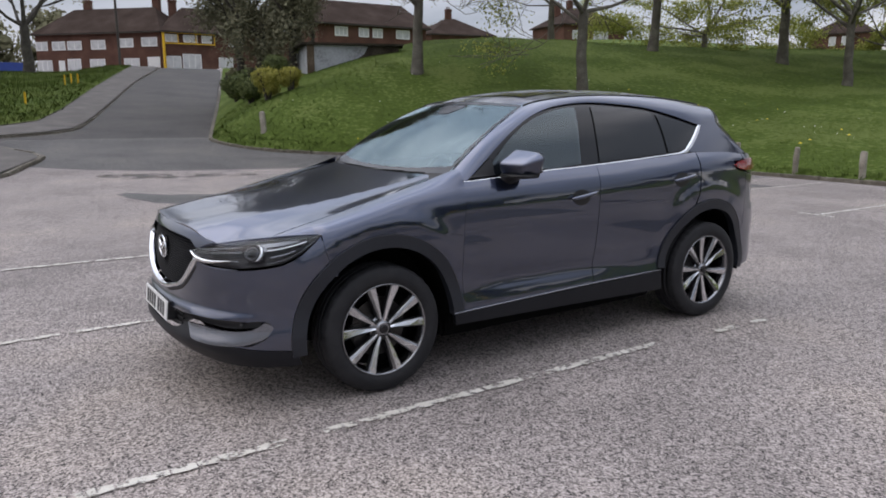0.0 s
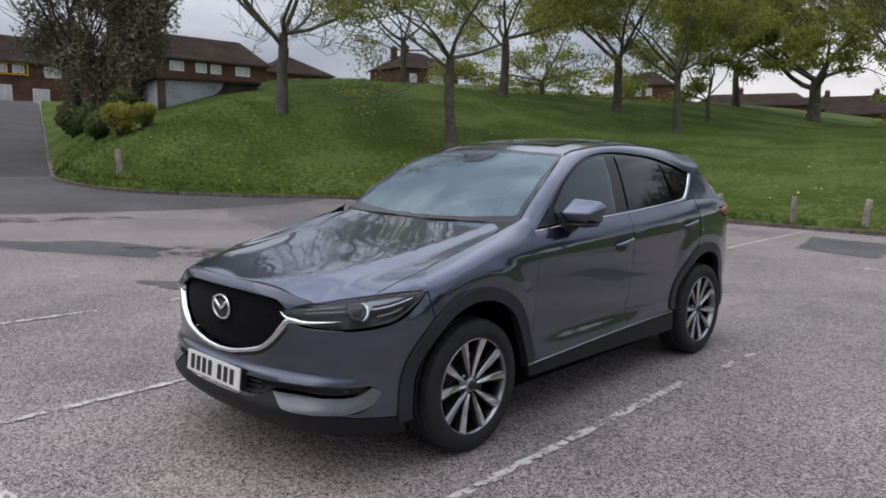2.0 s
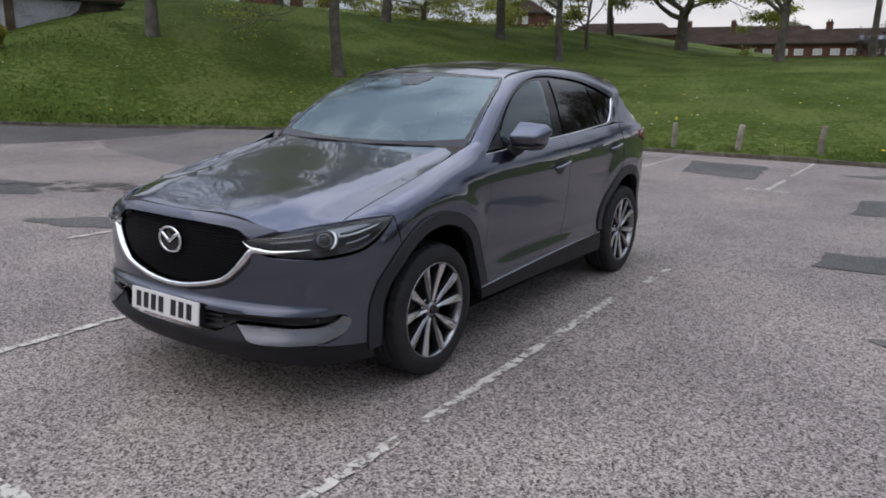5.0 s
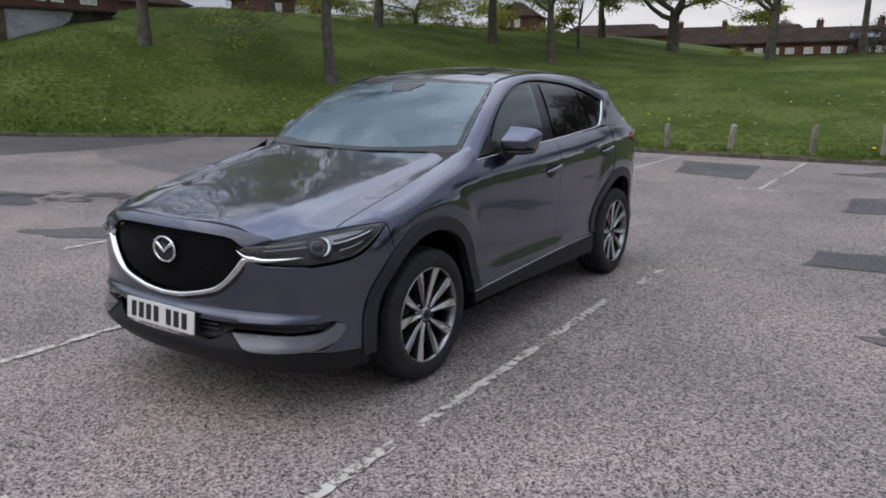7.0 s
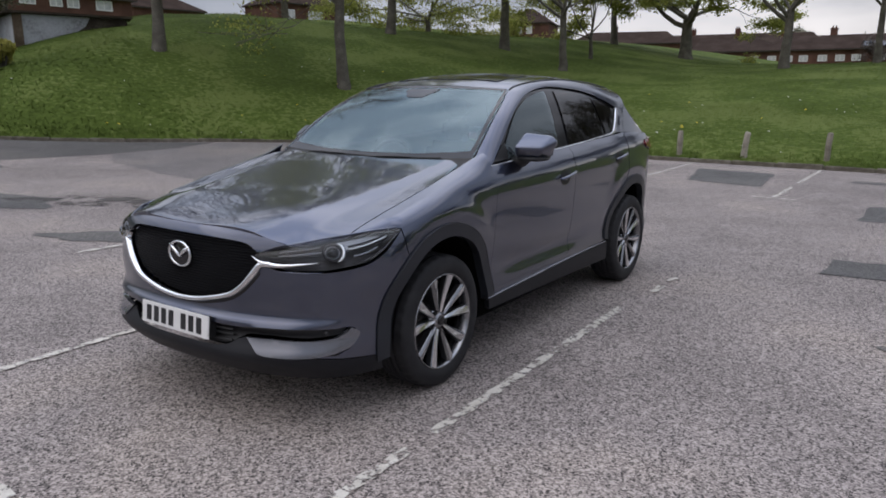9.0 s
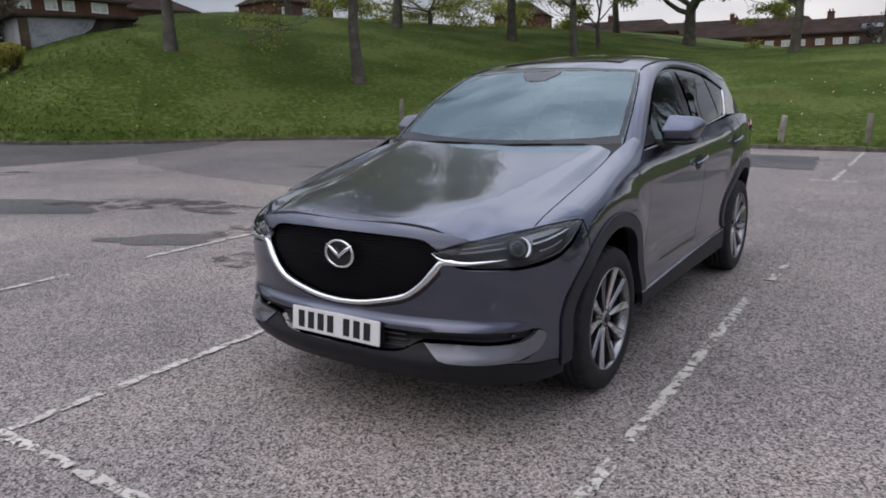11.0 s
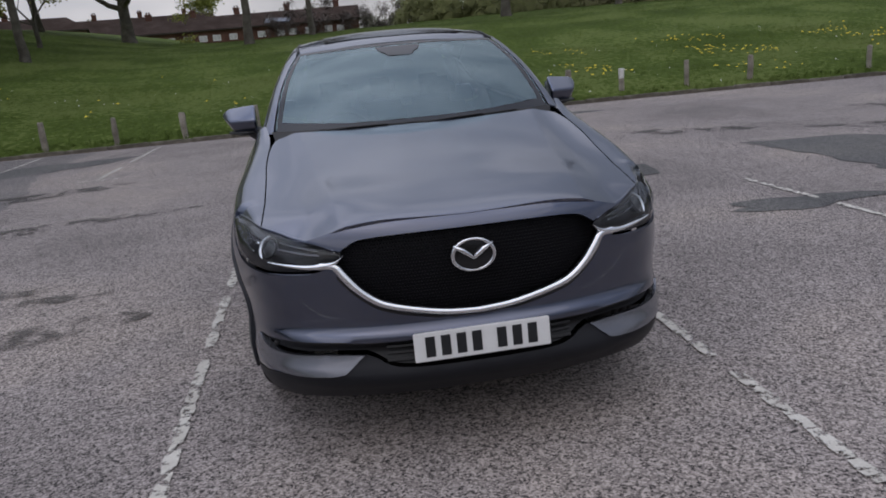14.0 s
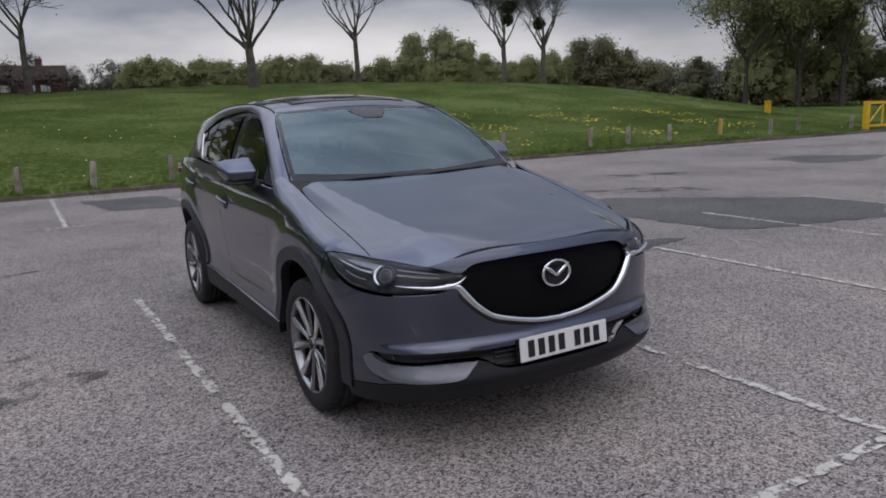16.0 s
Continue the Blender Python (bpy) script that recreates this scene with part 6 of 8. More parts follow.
R_IN, R_OUT = 0.453, 0.524
BELT = [(0.545, 1.131), (0.88, 1.147), (1.157, 1.165), (1.60, 1.182), (2.279, 1.215), (2.588, 1.232)]
BELT_Z = spline(BELT)


def build_car():
    car = tagged(new("car"), "dark metallic grey family SUV with chrome trim, parked in a bay", "car")
    # -- doors, wings, quarters
    patch("front_door", trace(sy([(y, float(BELT_Z(y))) for y in np.linspace(0.545, 1.60, 9)]), sy([(1.60, 1.182), (1.578, 0.98), (1.572, 0.68), (1.563, 0.415)]), sy([(1.563, 0.415), (1.1, 0.400), (0.545, 0.380)]), sy([(0.545, 0.380), (0.522, 0.6), (0.520, 0.89), (0.545, 1.131)])), ring, M_CAR, car)
    patch("rear_door", trace(sy([(y, float(BELT_Z(y))) for y in np.linspace(1.60, 2.585, 8)]), sy([(2.585, 1.231), (2.575, 1.07), (2.555, 0.95), (2.52, 0.87)]), sy(arc(RW, WZ, R_OUT, 112, 171, 16)), sy([(2.195, 0.434), (2.19, 0.426)]), sy([(2.19, 0.426), (1.563, 0.415)]), sy([(1.563, 0.415), (1.572, 0.68), (1.578, 0.98), (1.60, 1.182)])), ring, M_CAR, car)
    top_z = spline([(-0.36, 0.916), (-0.2, 0.954), (0.0, 1.000), (0.25, 1.048), (0.45, 1.085), (0.545, 1.105)])
    ys = np.linspace(-0.352, 0.545, 24)
    wings = patch("front_wing", trace(sy([(y, float(top_z(y))) for y in ys]), sy([(0.545, 1.105), (0.520, 0.89), (0.522, 0.6), (0.545, 0.385)]), sy([(0.545, 0.385), (0.50, 0.385)]), sy(arc(FW, WZ, R_OUT, 2, 128, 30)), sy([(-0.313, 0.755), (-0.338, 0.83), (-0.352, 0.917)])), ring, M_CAR, car, gap=0.0)
    # upper face of the wing, rolling over to the bonnet's edge
    edge = smooth_line([(0.784, -0.600), (0.776, -0.392), (0.778, -0.166), (0.782, 0.02), (0.778, 0.168), (0.771, 0.30), (0.778, 0.42), (0.800, 0.545)], 0.02)
    ex = lambda y: np.interp(y, edge[:, 1], edge[:, 0])
    rows = []
    for y in ys:
        a = side(y, float(top_z(y)))
        ta = side(y, float(top_z(y)) + 0.004) - side(y, float(top_z(y)) - 0.004)
        ta = ta / np.linalg.norm(ta)
        bx = float(ex(y - 0.012)) + 0.0005
        b = bonnet(bx, a[1], 0.0)
        if y > 0.30:
            b[2] += 0.012 * ramp01((y - 0.30) / 0.25)
        tb = np.array([1.0, 0.0, -0.12])
        g = np.linalg.norm(b - a)
        p1, p2 = a + ta * g * 0.42, b + tb * g * 0.40
        rows.append([(1 - t) ** 3 * a + 3 * t * (1 - t) ** 2 * p1 + 3 * t * t * (1 - t) * p2 + t ** 3 * b for t in np.linspace(0, 1, 12)])
    lamp_top = smooth_line([(0.786, -0.598, float(bonnet(0.784, -0.598)[2]) - 0.002), (0.818, -0.52, 0.914), (0.850, -0.44, 0.917), (0.882, -0.356, 0.917)], 0.012)
    lead = []
    for k, a in enumerate(lamp_top[:-1]):
        f = k / (len(lamp_top) - 1)
        b = bonnet(float(ex(a[1])) + 0.0003, a[1])
        g = np.linalg.norm(b - a)
        ta = (1 - f) * (b - a) / max(g, 1e-6) + f * np.array([-0.35, 0.0, 0.94])
        p1, p2 = a + ta * g * 0.42, b + np.array([1.0, 0.0, -0.12 - 0.2 * (1 - f)]) * g * 0.40
        lead.append([(1 - t) ** 3 * a + 3 * t * (1 - t) ** 2 * p1 + 3 * t * t * (1 - t) * p2 + t ** 3 * b for t in np.linspace(0, 1, 12)])
    loft("wing_top", lead + rows, M_CAR, car)
    patch("rear_quarter", trace(sy([(2.592, 1.231), (2.9, 1.222), (3.15, 1.20)]), sy([(3.15, 1.20), (3.13, 1.155), (3.0, 1.15)]), sy([(3.0, 1.15), (3.03, 1.09), (3.16, 1.06)]), sy([(3.16, 1.06), (3.19, 0.80), (3.20, 0.62)]), sy(arc(RW, WZ, R_OUT, 22, 108, 22)), sy([(2.53, 0.865), (2.562, 0.95), (2.582, 1.07), (2.592, 1.231)])), ring, M_CAR, car)
    patch("rear_bumper", trace(sy([(3.20, 0.62), (3.19, 0.80), (3.16, 1.06)]), [(float(S_OF_Y(3.16)), 1.06), (PLAN_RUN[i1], 0.86)], [(PLAN_RUN[i1], 0.86), (PLAN_RUN[i1], 0.30)], [(PLAN_RUN[i1], 0.30), (float(S_OF_Y(3.17)), 0.33)], sy(arc(RW, WZ, R_OUT, -3, 26, 10))), ring, M_CAR, car, step=0.05)
    patch("tailgate", trace([(float(S_OF_Y(3.16)), 1.064), (float(S_OF_Y(3.15)), 1.20)], [(float(S_OF_Y(3.15)), 1.20), (PLAN_RUN[i1], 1.17)], [(PLAN_RUN[i1], 1.17), (PLAN_RUN[i1], 0.865)], [(PLAN_RUN[i1], 0.865), (float(S_OF_Y(3.16)), 1.064)]), ring, M_CAR, car, step=0.05)
    lamp_r = float(S_OF_Y(3.33)) + 0.12
    patch("tail_lamp", trace(sy([(2.99, 1.125), (3.08, 1.155), (3.25, 1.165)]), [(float(S_OF_Y(3.25)), 1.165), (lamp_r, 1.16)], [(lamp_r, 1.16), (lamp_r, 1.09)], [(lamp_r, 1.09), (float(S_OF_Y(3.15)), 1.075)], sy([(3.15, 1.075), (3.05, 1.09), (2.99, 1.125)])), ring, M_RED, car, "red wrap-round tail lamp", off=0.016, flange=0.02)
    # -- front bumper
    chin = sx([(0.0, 0.500), (0.40, 0.494), (0.527, 0.500), (0.70, 0.498), (0.79, 0.492)])
    tip = sx([(0.79, 0.492), (0.826, 0.492), (0.842, 0.465)]) + sx([(0.828, 0.405), (0.79, 0.372)])
    hl_low = sx([(0.545, 0.782), (0.60, 0.765), (0.662, 0.757), (0.772, 0.756)]) + sy([(-0.572, 0.774), (-0.48, 0.812), (-0.42, 0.858), (-0.357, 0.912)])
    wing_low = sx([(0.0, 0.562), (0.117, 0.570), (0.223, 0.588), (0.331, 0.614), (0.385, 0.638), (0.441, 0.682), (0.488, 0.734), (0.52, 0.772), (0.545, 0.782)])
    half = trace(wing_low, hl_low, sy([(-0.357, 0.912), (-0.344, 0.83), (-0.318, 0.757)]), sy(arc(FW, WZ, R_OUT, 128, 183, 18)), [sy([(-0.507, 0.33)])[0], sx([(0.801, 0.350)])[0]], sx([(0.801, 0.350), (0.76, 0.362), (0.70, 0.372)]), [sx([(0.70, 0.372)])[0], tip[-1]], tip[::-1], chin[::-1], step=0.02)
    patch("front_bumper", full_front(half), nose_ring, M_CAR, car, both=False, gap=0.0015)
    nose = trace(sx([(0.0, 0.938), (0.2, 0.937), (0.448, 0.926), (0.52, 0.912), (0.585, 0.894), (0.640, 0.880)]), sx([(0.640, 0.880), (0.59, 0.868), (0.54, 0.853), (0.497, 0.838)]), sx([(0.497, 0.838), (0.480, 0.850), (0.417, 0.877), (0.231, 0.886), (0.0, 0.887)]), step=0.015)
    patch("nose_panel", full_front(nose), nose_ring, M_CAR, car, both=False, step=0.02, gap=0.001)
    # lower openings, silver wings and black valance
    intake = trace(chin, sx([(0.79, 0.492), (0.822, 0.488), (0.806, 0.456)]), sx([(0.806, 0.456), (0.70, 0.447), (0.574, 0.452), (0.435, 0.450)]), sx([(0.435, 0.450), (0.40, 0.435), (0.30, 0.397), (0.0, 0.392)]), step=0.02)
    patch("lower_intake", full_front(intake), nose_ring, M_BLACK, car, "black lower intake", off=-0.028, gap=0, flange=0, both=False)
    bm = bmesh.new()
    for zz in (0.415, 0.44, 0.465):
        xs = np.linspace(-0.36, 0.36, 25)
        p = [Vector(nose_ring(PLAN_RUN[i0] + x, zz, -0.012)) for x in xs]
        tube(bm, p, 0.006, 5)
    part("intake_bar", bm, M_BLACK, car)
    patch("bumper_trim", trace(sx([(0.440, 0.444), (0.574, 0.447), (0.70, 0.444), (0.785, 0.450), (0.812, 0.468), (0.828, 0.490)]), sx([(0.828, 0.490), (0.845, 0.462), (0.825, 0.405), (0.77, 0.374)]), sx([(0.77, 0.374), (0.687, 0.368), (0.56, 0.370), (0.508, 0.380)]), sx([(0.508, 0.380), (0.440, 0.444)]), step=0.012), ring, M_SATIN, car, "satin silver bumper trim", off=0.008, step=0.02, gap=0.001, flange=0.03)
    low = trace(sx([(0.0, 0.389), (0.30, 0.394), (0.40, 0.432), (0.437, 0.444)]), sx([(0.437, 0.444), (0.510, 0.386)]), sx([(0.510, 0.386), (0.56, 0.377), (0.687, 0.374), (0.70, 0.369), (0.76, 0.359), (0.801, 0.347)]), [sx([(0.801, 0.347)])[0], sy([(-0.50, 0.327)])[0]], [sy([(-0.50, 0.327)])[0], sy([(-0.47, 0.24)])[0]], [sy([(-0.47, 0.24)])[0], sx([(0.70, 0.245)])[0]], [sx([(0.70, 0.245)])[0], sx([(0.0, 0.26)])[0]], step=0.025)
    patch("front_valance", full_front(low), nose_ring, M_VALANCE, car, "dark grey plastic front valance", both=False, gap=0.001)
    for x in (0.765, -0.765):
        bm = bmesh.new()
        c = Vector(front(abs(x), 0.474, -0.008))
        c.x = math.copysign(c.x, x)
        bmesh.ops.create_uvsphere(bm, u_segments=12, v_segments=8, radius=0.012, matrix=Matrix.Translation(c))
        part("parking_sensor", bm, M_BLACK, car, smooth=True)
    # -- grille with chrome wing
    mesh_line = trace(sx([(0.0, 0.884), (0.231, 0.883), (0.417, 0.874), (0.483, 0.846), (0.522, 0.806)]), sx([(0.522, 0.806), (0.490, 0.757), (0.443, 0.712), (0.387, 0.667), (0.331, 0.642), (0.223, 0.614), (0.117, 0.594), (0.0, 0.586)]), step=0.02)
    grille = patch("grille", full_front(mesh_line), nose_ring, M_GRILLE, car, "deep black mesh grille", off=-0.045, gap=-0.012, flange=0, both=False)[0]
    lo_z = spline([(0.0, 0.590), (0.117, 0.598), (0.223, 0.618), (0.331, 0.646), (0.387, 0.671), (0.443, 0.716), (0.49, 0.760), (0.522, 0.806)])
    hi_z = spline([(0.0, 0.884), (0.231, 0.883), (0.417, 0.874), (0.483, 0.846), (0.522, 0.806)])
    V, F = [], []
    for iz, z in enumerate(np.arange(0.588, 0.89, 0.0125)):
        for ix in range(-45, 46):
            x = (ix + 0.5 * (iz % 2)) * 0.0125 * 0.98
            if not float(lo_z(abs(x))) - 0.004 < z < float(hi_z(abs(x))) + 0.004 or abs(x) > 0.52:
                continue
            c = nose_ring(PLAN_RUN[i0] + np.array([x - 0.0052, x, x + 0.0052, x, x]), np.array([z, z - 0.0052, z, z + 0.0052, z]), -0.030)
            c[4] = nose_ring(PLAN_RUN[i0] + x, z, -0.020)
            k = len(V)
            V += c.tolist()
            F += [(k, k + 1, k + 4), (k + 1, k + 2, k + 4), (k + 2, k + 3, k + 4), (k + 3, k, k + 4)]
    tagged(raw("mesh_lattice", V, F, M_GRILLE, grille), kind="stuff")
    wingline = smooth_line(sx([(0.0, 0.574), (0.117, 0.582), (0.223, 0.601), (0.331, 0.628), (0.385, 0.653), (0.441, 0.698), (0.486, 0.748), (0.518, 0.786), (0.56, 0.790), (0.62, 0.788), (0.70, 0.797), (0.748, 0.805)]), 0.012)
    wide = np.interp(np.linspace(0, 1, len(wingline)), [0, 0.3, 0.50, 0.62, 0.70, 0.90, 1.0], [0.029, 0.029, 0.031, 0.036, 0.030, 0.016, 0.004])
    wings = strip("chrome_wing", wingline, ring, wide, 0.026, M_CHROME, car, "bright chrome wing under the grille")
    seat_line = wingline[:int(len(wingline) * 0.66)] - np.array([0.0, 0.010])
    strip("wing_seat", seat_line, ring, wide[:len(seat_line)] + 0.012, 0.010, M_BLACK, car, "thin black recess below the chrome wing")
    prong = smooth_line(sx([(0.482, 0.826), (0.505, 0.808), (0.535, 0.795), (0.57, 0.790)]), 0.01)
    for wing, tip in zip(wings, strip("wing_prong", prong, ring, np.linspace(0.004, 0.034, len(prong)), 0.026, M_CHROME, car)):
        tip.parent = wing
    badge = patch("badge", np.array([(PLAN_RUN[i0] + 0.080 * math.cos(a), 0.783 + 0.064 * math.sin(a)) for a in np.linspace(0, 2 * math.pi, 40, endpoint=False)]), nose_ring, M_GLOSS_BLACK, car, "round chrome badge", off=-0.008, gap=0, both=False, step=0.02)[0]
    c = nose_ring(PLAN_RUN[i0], 0.783, 0.0)
    bm = bmesh.new()
    tube(bm, [(0.079 * math.cos(a), c[1] + 0.004 + 0.10 * 0.078 ** 2, 0.783 + 0.060 * math.sin(a)) for a in np.linspace(0, 2 * math.pi, 41)], [0.0048 + 0.0034 * abs(math.cos(a)) for a in np.linspace(0, 2 * math.pi, 41)], 8, False)
    part("badge_ring", bm, M_CHROME, badge, smooth=True)
    for sgn in (1, -1):
        bm = bmesh.new()
        tube(bm, [(0.0, c[1] + 0.002, 0.768), (sgn * 0.014, c[1] + 0.002, 0.783), (sgn * 0.040, c[1] + 0.002, 0.803), (sgn * 0.074, c[1] + 0.004, 0.822)], [0.006, 0.009, 0.010, 0.006], 8)
        part("badge_arm", bm, M_CHROME, badge, smooth=True)
    # -- bonnet, cowl, wipers
    bon = mirrored(trace([(0.0, -0.889), (0.2, -0.884), (0.448, -0.862), (0.53, -0.838), (0.575, -0.813)], [(0.575, -0.813), (0.61, -0.792), (0.649, -0.762), (0.72, -0.682), (0.780, -0.600)], [(0.780, -0.600), (0.772, -0.392), (0.774, -0.166), (0.778, 0.02), (0.774, 0.168), (0.762, 0.29), (0.735, 0.385), (0.66, 0.440)], [(0.66, 0.440), (0.45, 0.428), (0.2, 0.410), (0.0, 0.404)], step=0.022))
    patch("bonnet", bon, bonnet, M_CAR, car, both=False, step=0.02, gap=0.0015)
    us = np.linspace(-1, 1, 41)
    rows = [[(0.74 * u, 0.385 + 0.06 * abs(u) ** 1.5, 1.130 - 0.01 * u * u) for u in us], [(0.755 * u, 0.41 + 0.075 * u * u, 1.126) for u in us], [tuple(screen(u * 0.995, 0.015, 0.003)) for u in us]]
    loft("cowl", rows, M_BLACK, car, "black plastic scuttle below the windscreen", both=False)
    for a, b, c in (((-0.62, -0.012), (-0.45, -0.004), (0.05, 0.006)), ((0.05, -0.012), (0.22, -0.004), (0.72, 0.006))):
        wiper = part("wiper", (lambda m: (tube(m, [Vector(screen(a[0] - 0.06, a[1] - 0.03, 0.0)), Vector(screen(a[0], a[1], 0.016)), Vector(screen(b[0], b[1], 0.020)), Vector(screen((b[0] + c[0]) / 2, c[1], 0.016))], [0.009, 0.007, 0.006, 0.004], 6), m)[1])(bmesh.new()), M_BLACK, car)
        bm = bmesh.new()
        tube(bm, [Vector(screen(q, 0.002 + 0.010 * (q - a[0]), 0.010)) for q in np.linspace(a[0] - 0.05, c[0], 9)], 0.005, 5)
        part("wiper_blade", bm, M_BLACK, wiper)
    # -- windscreen, pillars, roof
    ws = mirrored(trace([(0.0, 0.005), (0.97, 0.01)], [(0.97, 0.01), (0.975, 0.3), (0.975, 0.7), (0.97, 0.985)], [(0.97, 0.985), (0.5, 0.99), (0.0, 0.99)], step=0.05))
    glass = patch("windscreen", ws, screen, M_GLASS, car, "bluish windscreen glass", gap=0, step=0.09, both=False, flange=0)[0]
    glass.visible_shadow = False
    band = lambda o: mirrored(trace(*o, step=0.05))
    for half in ([[(0.0, 0.005), (0.965, 0.01)], [(0.965, 0.01), (0.955, 0.10)], [(0.955, 0.10), (0.5, 0.066), (0.0, 0.058)]], [[(0.0, 0.95), (0.93, 0.945)], [(0.93, 0.945), (0.965, 0.985)], [(0.965, 0.985), (0.0, 0.99)]]):
        patch("windscreen_band", band(half), screen, M_FRIT, glass, "black printed edge band", gap=0, step=0.09, off=0.0012, flange=0, both=False)
    patch("windscreen_band", trace([(0.93, 0.08), (0.965, 0.08)], [(0.965, 0.08), (0.967, 0.96)], [(0.967, 0.96), (0.935, 0.955)], [(0.935, 0.955), (0.93, 0.08)], step=0.05), screen, M_FRIT, glass, gap=0, step=0.09, off=0.0012, flange=0)
    patch("sensor_panel", mirrored(trace([(0.0, 0.93), (0.21, 0.93)], [(0.21, 0.93), (0.19, 0.87), (0.13, 0.82), (0.11, 0.78)], [(0.11, 0.78), (0.0, 0.775)], step=0.04)), screen, M_FRIT, glass, "black sensor housing behind the top of the glass", gap=0, step=0.08, off=0.003, flange=0, both=False)
    dlo_top = smooth_line([(0.575, 1.128), (0.603, 1.146), (0.749, 1.248), (0.957, 1.388), (1.178, 1.498), (1.395, 1.555), (1.687, 1.580), (2.02, 1.566), (2.294, 1.536), (2.567, 1.474), (2.79, 1.418), (2.93, 1.437), (3.0, 1.44)], 0.045)
    m = len(dlo_top)
    t = np.linspace(0, 1, m)
    e1 = smooth_line([tuple(screen(0.985, 0.0)), tuple(screen(0.985, 0.25)), tuple(screen(0.985, 0.5)), tuple(screen(0.985, 0.75)), tuple(screen(0.985, 1.0)), (0.598, 1.45, 1.606), (0.592, 1.75, 1.626), (0.582, 2.1, 1.628), (0.568, 2.5, 1.612), (0.552, 2.8, 1.586), (0.545, 2.95, 1.568), (0.54, 3.05, 1.556)], 0.03)
    run = np.linspace(0, len(e1) - 1, m)
    e1 = np.stack([np.interp(run, np.arange(len(e1)), e1[:, j]) for j in range(3)], 1)
    e2 = cabin(dlo_top[:, 0], dlo_top[:, 1], 0.004)
    mid = (e1 + e2) / 2
    out = np.stack([0.75 + 0 * t, -0.25 * (t < 0.4), 0.66 + 0 * t], 1)
    out /= np.linalg.norm(out, axis=1, keepdims=True)
    bul = (0.25 * np.linalg.norm(e1 - e2, axis=1))[:, None]
    rows = [(1 - q) ** 2 * e2 + 2 * q * (1 - q) * (mid + out * bul) + q * q * e1 for q in np.linspace(0, 1, 9)]
    rail_rows = rows
    loft("roof_rail", rows, M_CAR, car)
    patch("seam_backing", np.array(sy([(-0.40, 0.70), (-0.28, 0.70), (-0.28, 0.89), (-0.33, 0.910), (-0.40, 0.84)])), ring, M_CAR, car, off=-0.006, gap=0, flange=0)
    ry = np.concatenate([np.linspace(1.14, 1.7, 14), np.linspace(1.75, 3.06, 24)])
    rows = []
    for y in ry:
        half = float(np.interp(y, e1[:, 1], e1[:, 0]))
        zr = float(np.interp(y, e1[:, 1], e1[:, 2]))
        q = np.linspace(-1, 1, 33)
        zc = float(ROOF_MID(y)) if y > 1.2 else float(screen(0, 1.0)[2]) + (y - 1.135) * 0.25
        yy = np.where(np.abs(q) > -1, y, y) + 0.07 * q * q * max(0, 1 - (y - 1.14) / 0.35)
        rows.append(np.stack([half * q, yy, zc + (zr - zc) * np.abs(q) ** 2.4], 1))
    loft("roof", rows, M_CAR, car, both=False)
    for sgn in (1, -1):
        bm = bmesh.new()
        ditch = [p for p in e1 if 1.16 < p[1] < 3.0]
        tube(bm, [(sgn * p[0], p[1], p[2] + 0.0015) for p in ditch], 0.0055, 6)
        part("roof_ditch", bm, M_BLACK, car, "thin black roof ditch strip", True)
    sun_o = mirrored(trace([(0.0, 1.30), (0.40, 1.33)], [(0.40, 1.33), (0.43, 1.36), (0.43, 1.70)], [(0.43, 1.70), (0.40, 1.74), (0.0, 1.76)], step=0.03))
    def roof_top(x, y, off=0.0):
        x, y = np.asarray(x, float), np.asarray(y, float)
        half, zr, zc = np.interp(y, e1[:, 1], e1[:, 0]), np.interp(y, e1[:, 1], e1[:, 2]), ROOF_MID(y)
        return np.stack([x, y, zc + (zr - zc) * (np.abs(x) / half) ** 2.4 + 0.004 + off], -1)
    patch("sunroof", sun_o, roof_top, M_GLOSS_BLACK, car, "dark glass sunroof", gap=0, both=False, flange=0.004, off=-0.001)
    bm = bmesh.new()
    tube(bm, [(0, 2.74, 1.612), (0, 2.80, 1.630), (0, 2.86, 1.644), (0, 2.885, 1.642), (0, 2.89, 1.60)], [0.010, 0.018, 0.014, 0.010, 0.016], 8)
    part("aerial_fin", bm, M_CAR, car, smooth=True)
    # rear screen and spoiler lip
    q = np.linspace(-1, 1, 21)
    rows = [np.stack([(0.545 + 0.20 * v) * q, 3.05 + 0.33 * v - 0.04 * q * q + 0 * q, 1.552 - 0.37 * v + 0 * q], 1) for v in np.linspace(0, 1, 8)]
    loft("tailgate_upper", rows, M_CAR, car, both=False)
    rows = [np.stack([(0.46 + 0.17 * v) * q, 3.055 + 0.33 * v - 0.04 * q * q + 0 * q, 1.560 - 0.37 * v + 0 * q], 1) for v in np.linspace(0.1, 0.9, 8)]
    loft("rear_screen", rows, M_GLOSS_BLACK, car, "dark rear screen", both=False)
    rows = [np.stack([(0.53 + 0.20 * v) * q, 3.02 + 0.33 * v - 0.04 * q * q + 0 * q, 1.535 - 0.37 * v + 0 * q], 1) for v in np.linspace(0, 1.1, 6)]
    loft("tailgate_lining", rows, M_INNER, car, both=False)
    # corners between the rear pillars and the tailgate
    zs = np.linspace(1.44, 1.195, 12)
    edge_y = np.interp(zs[::-1], [1.195, 1.24, 1.40, 1.44], [3.22, 3.18, 3.03, 3.0])[::-1]
    a = cabin(edge_y, zs, 0.003)
    v = (1.552 - zs) / 0.37
    b = np.stack([0.545 + 0.20 * v, 3.01 + 0.33 * v, zs], 1)
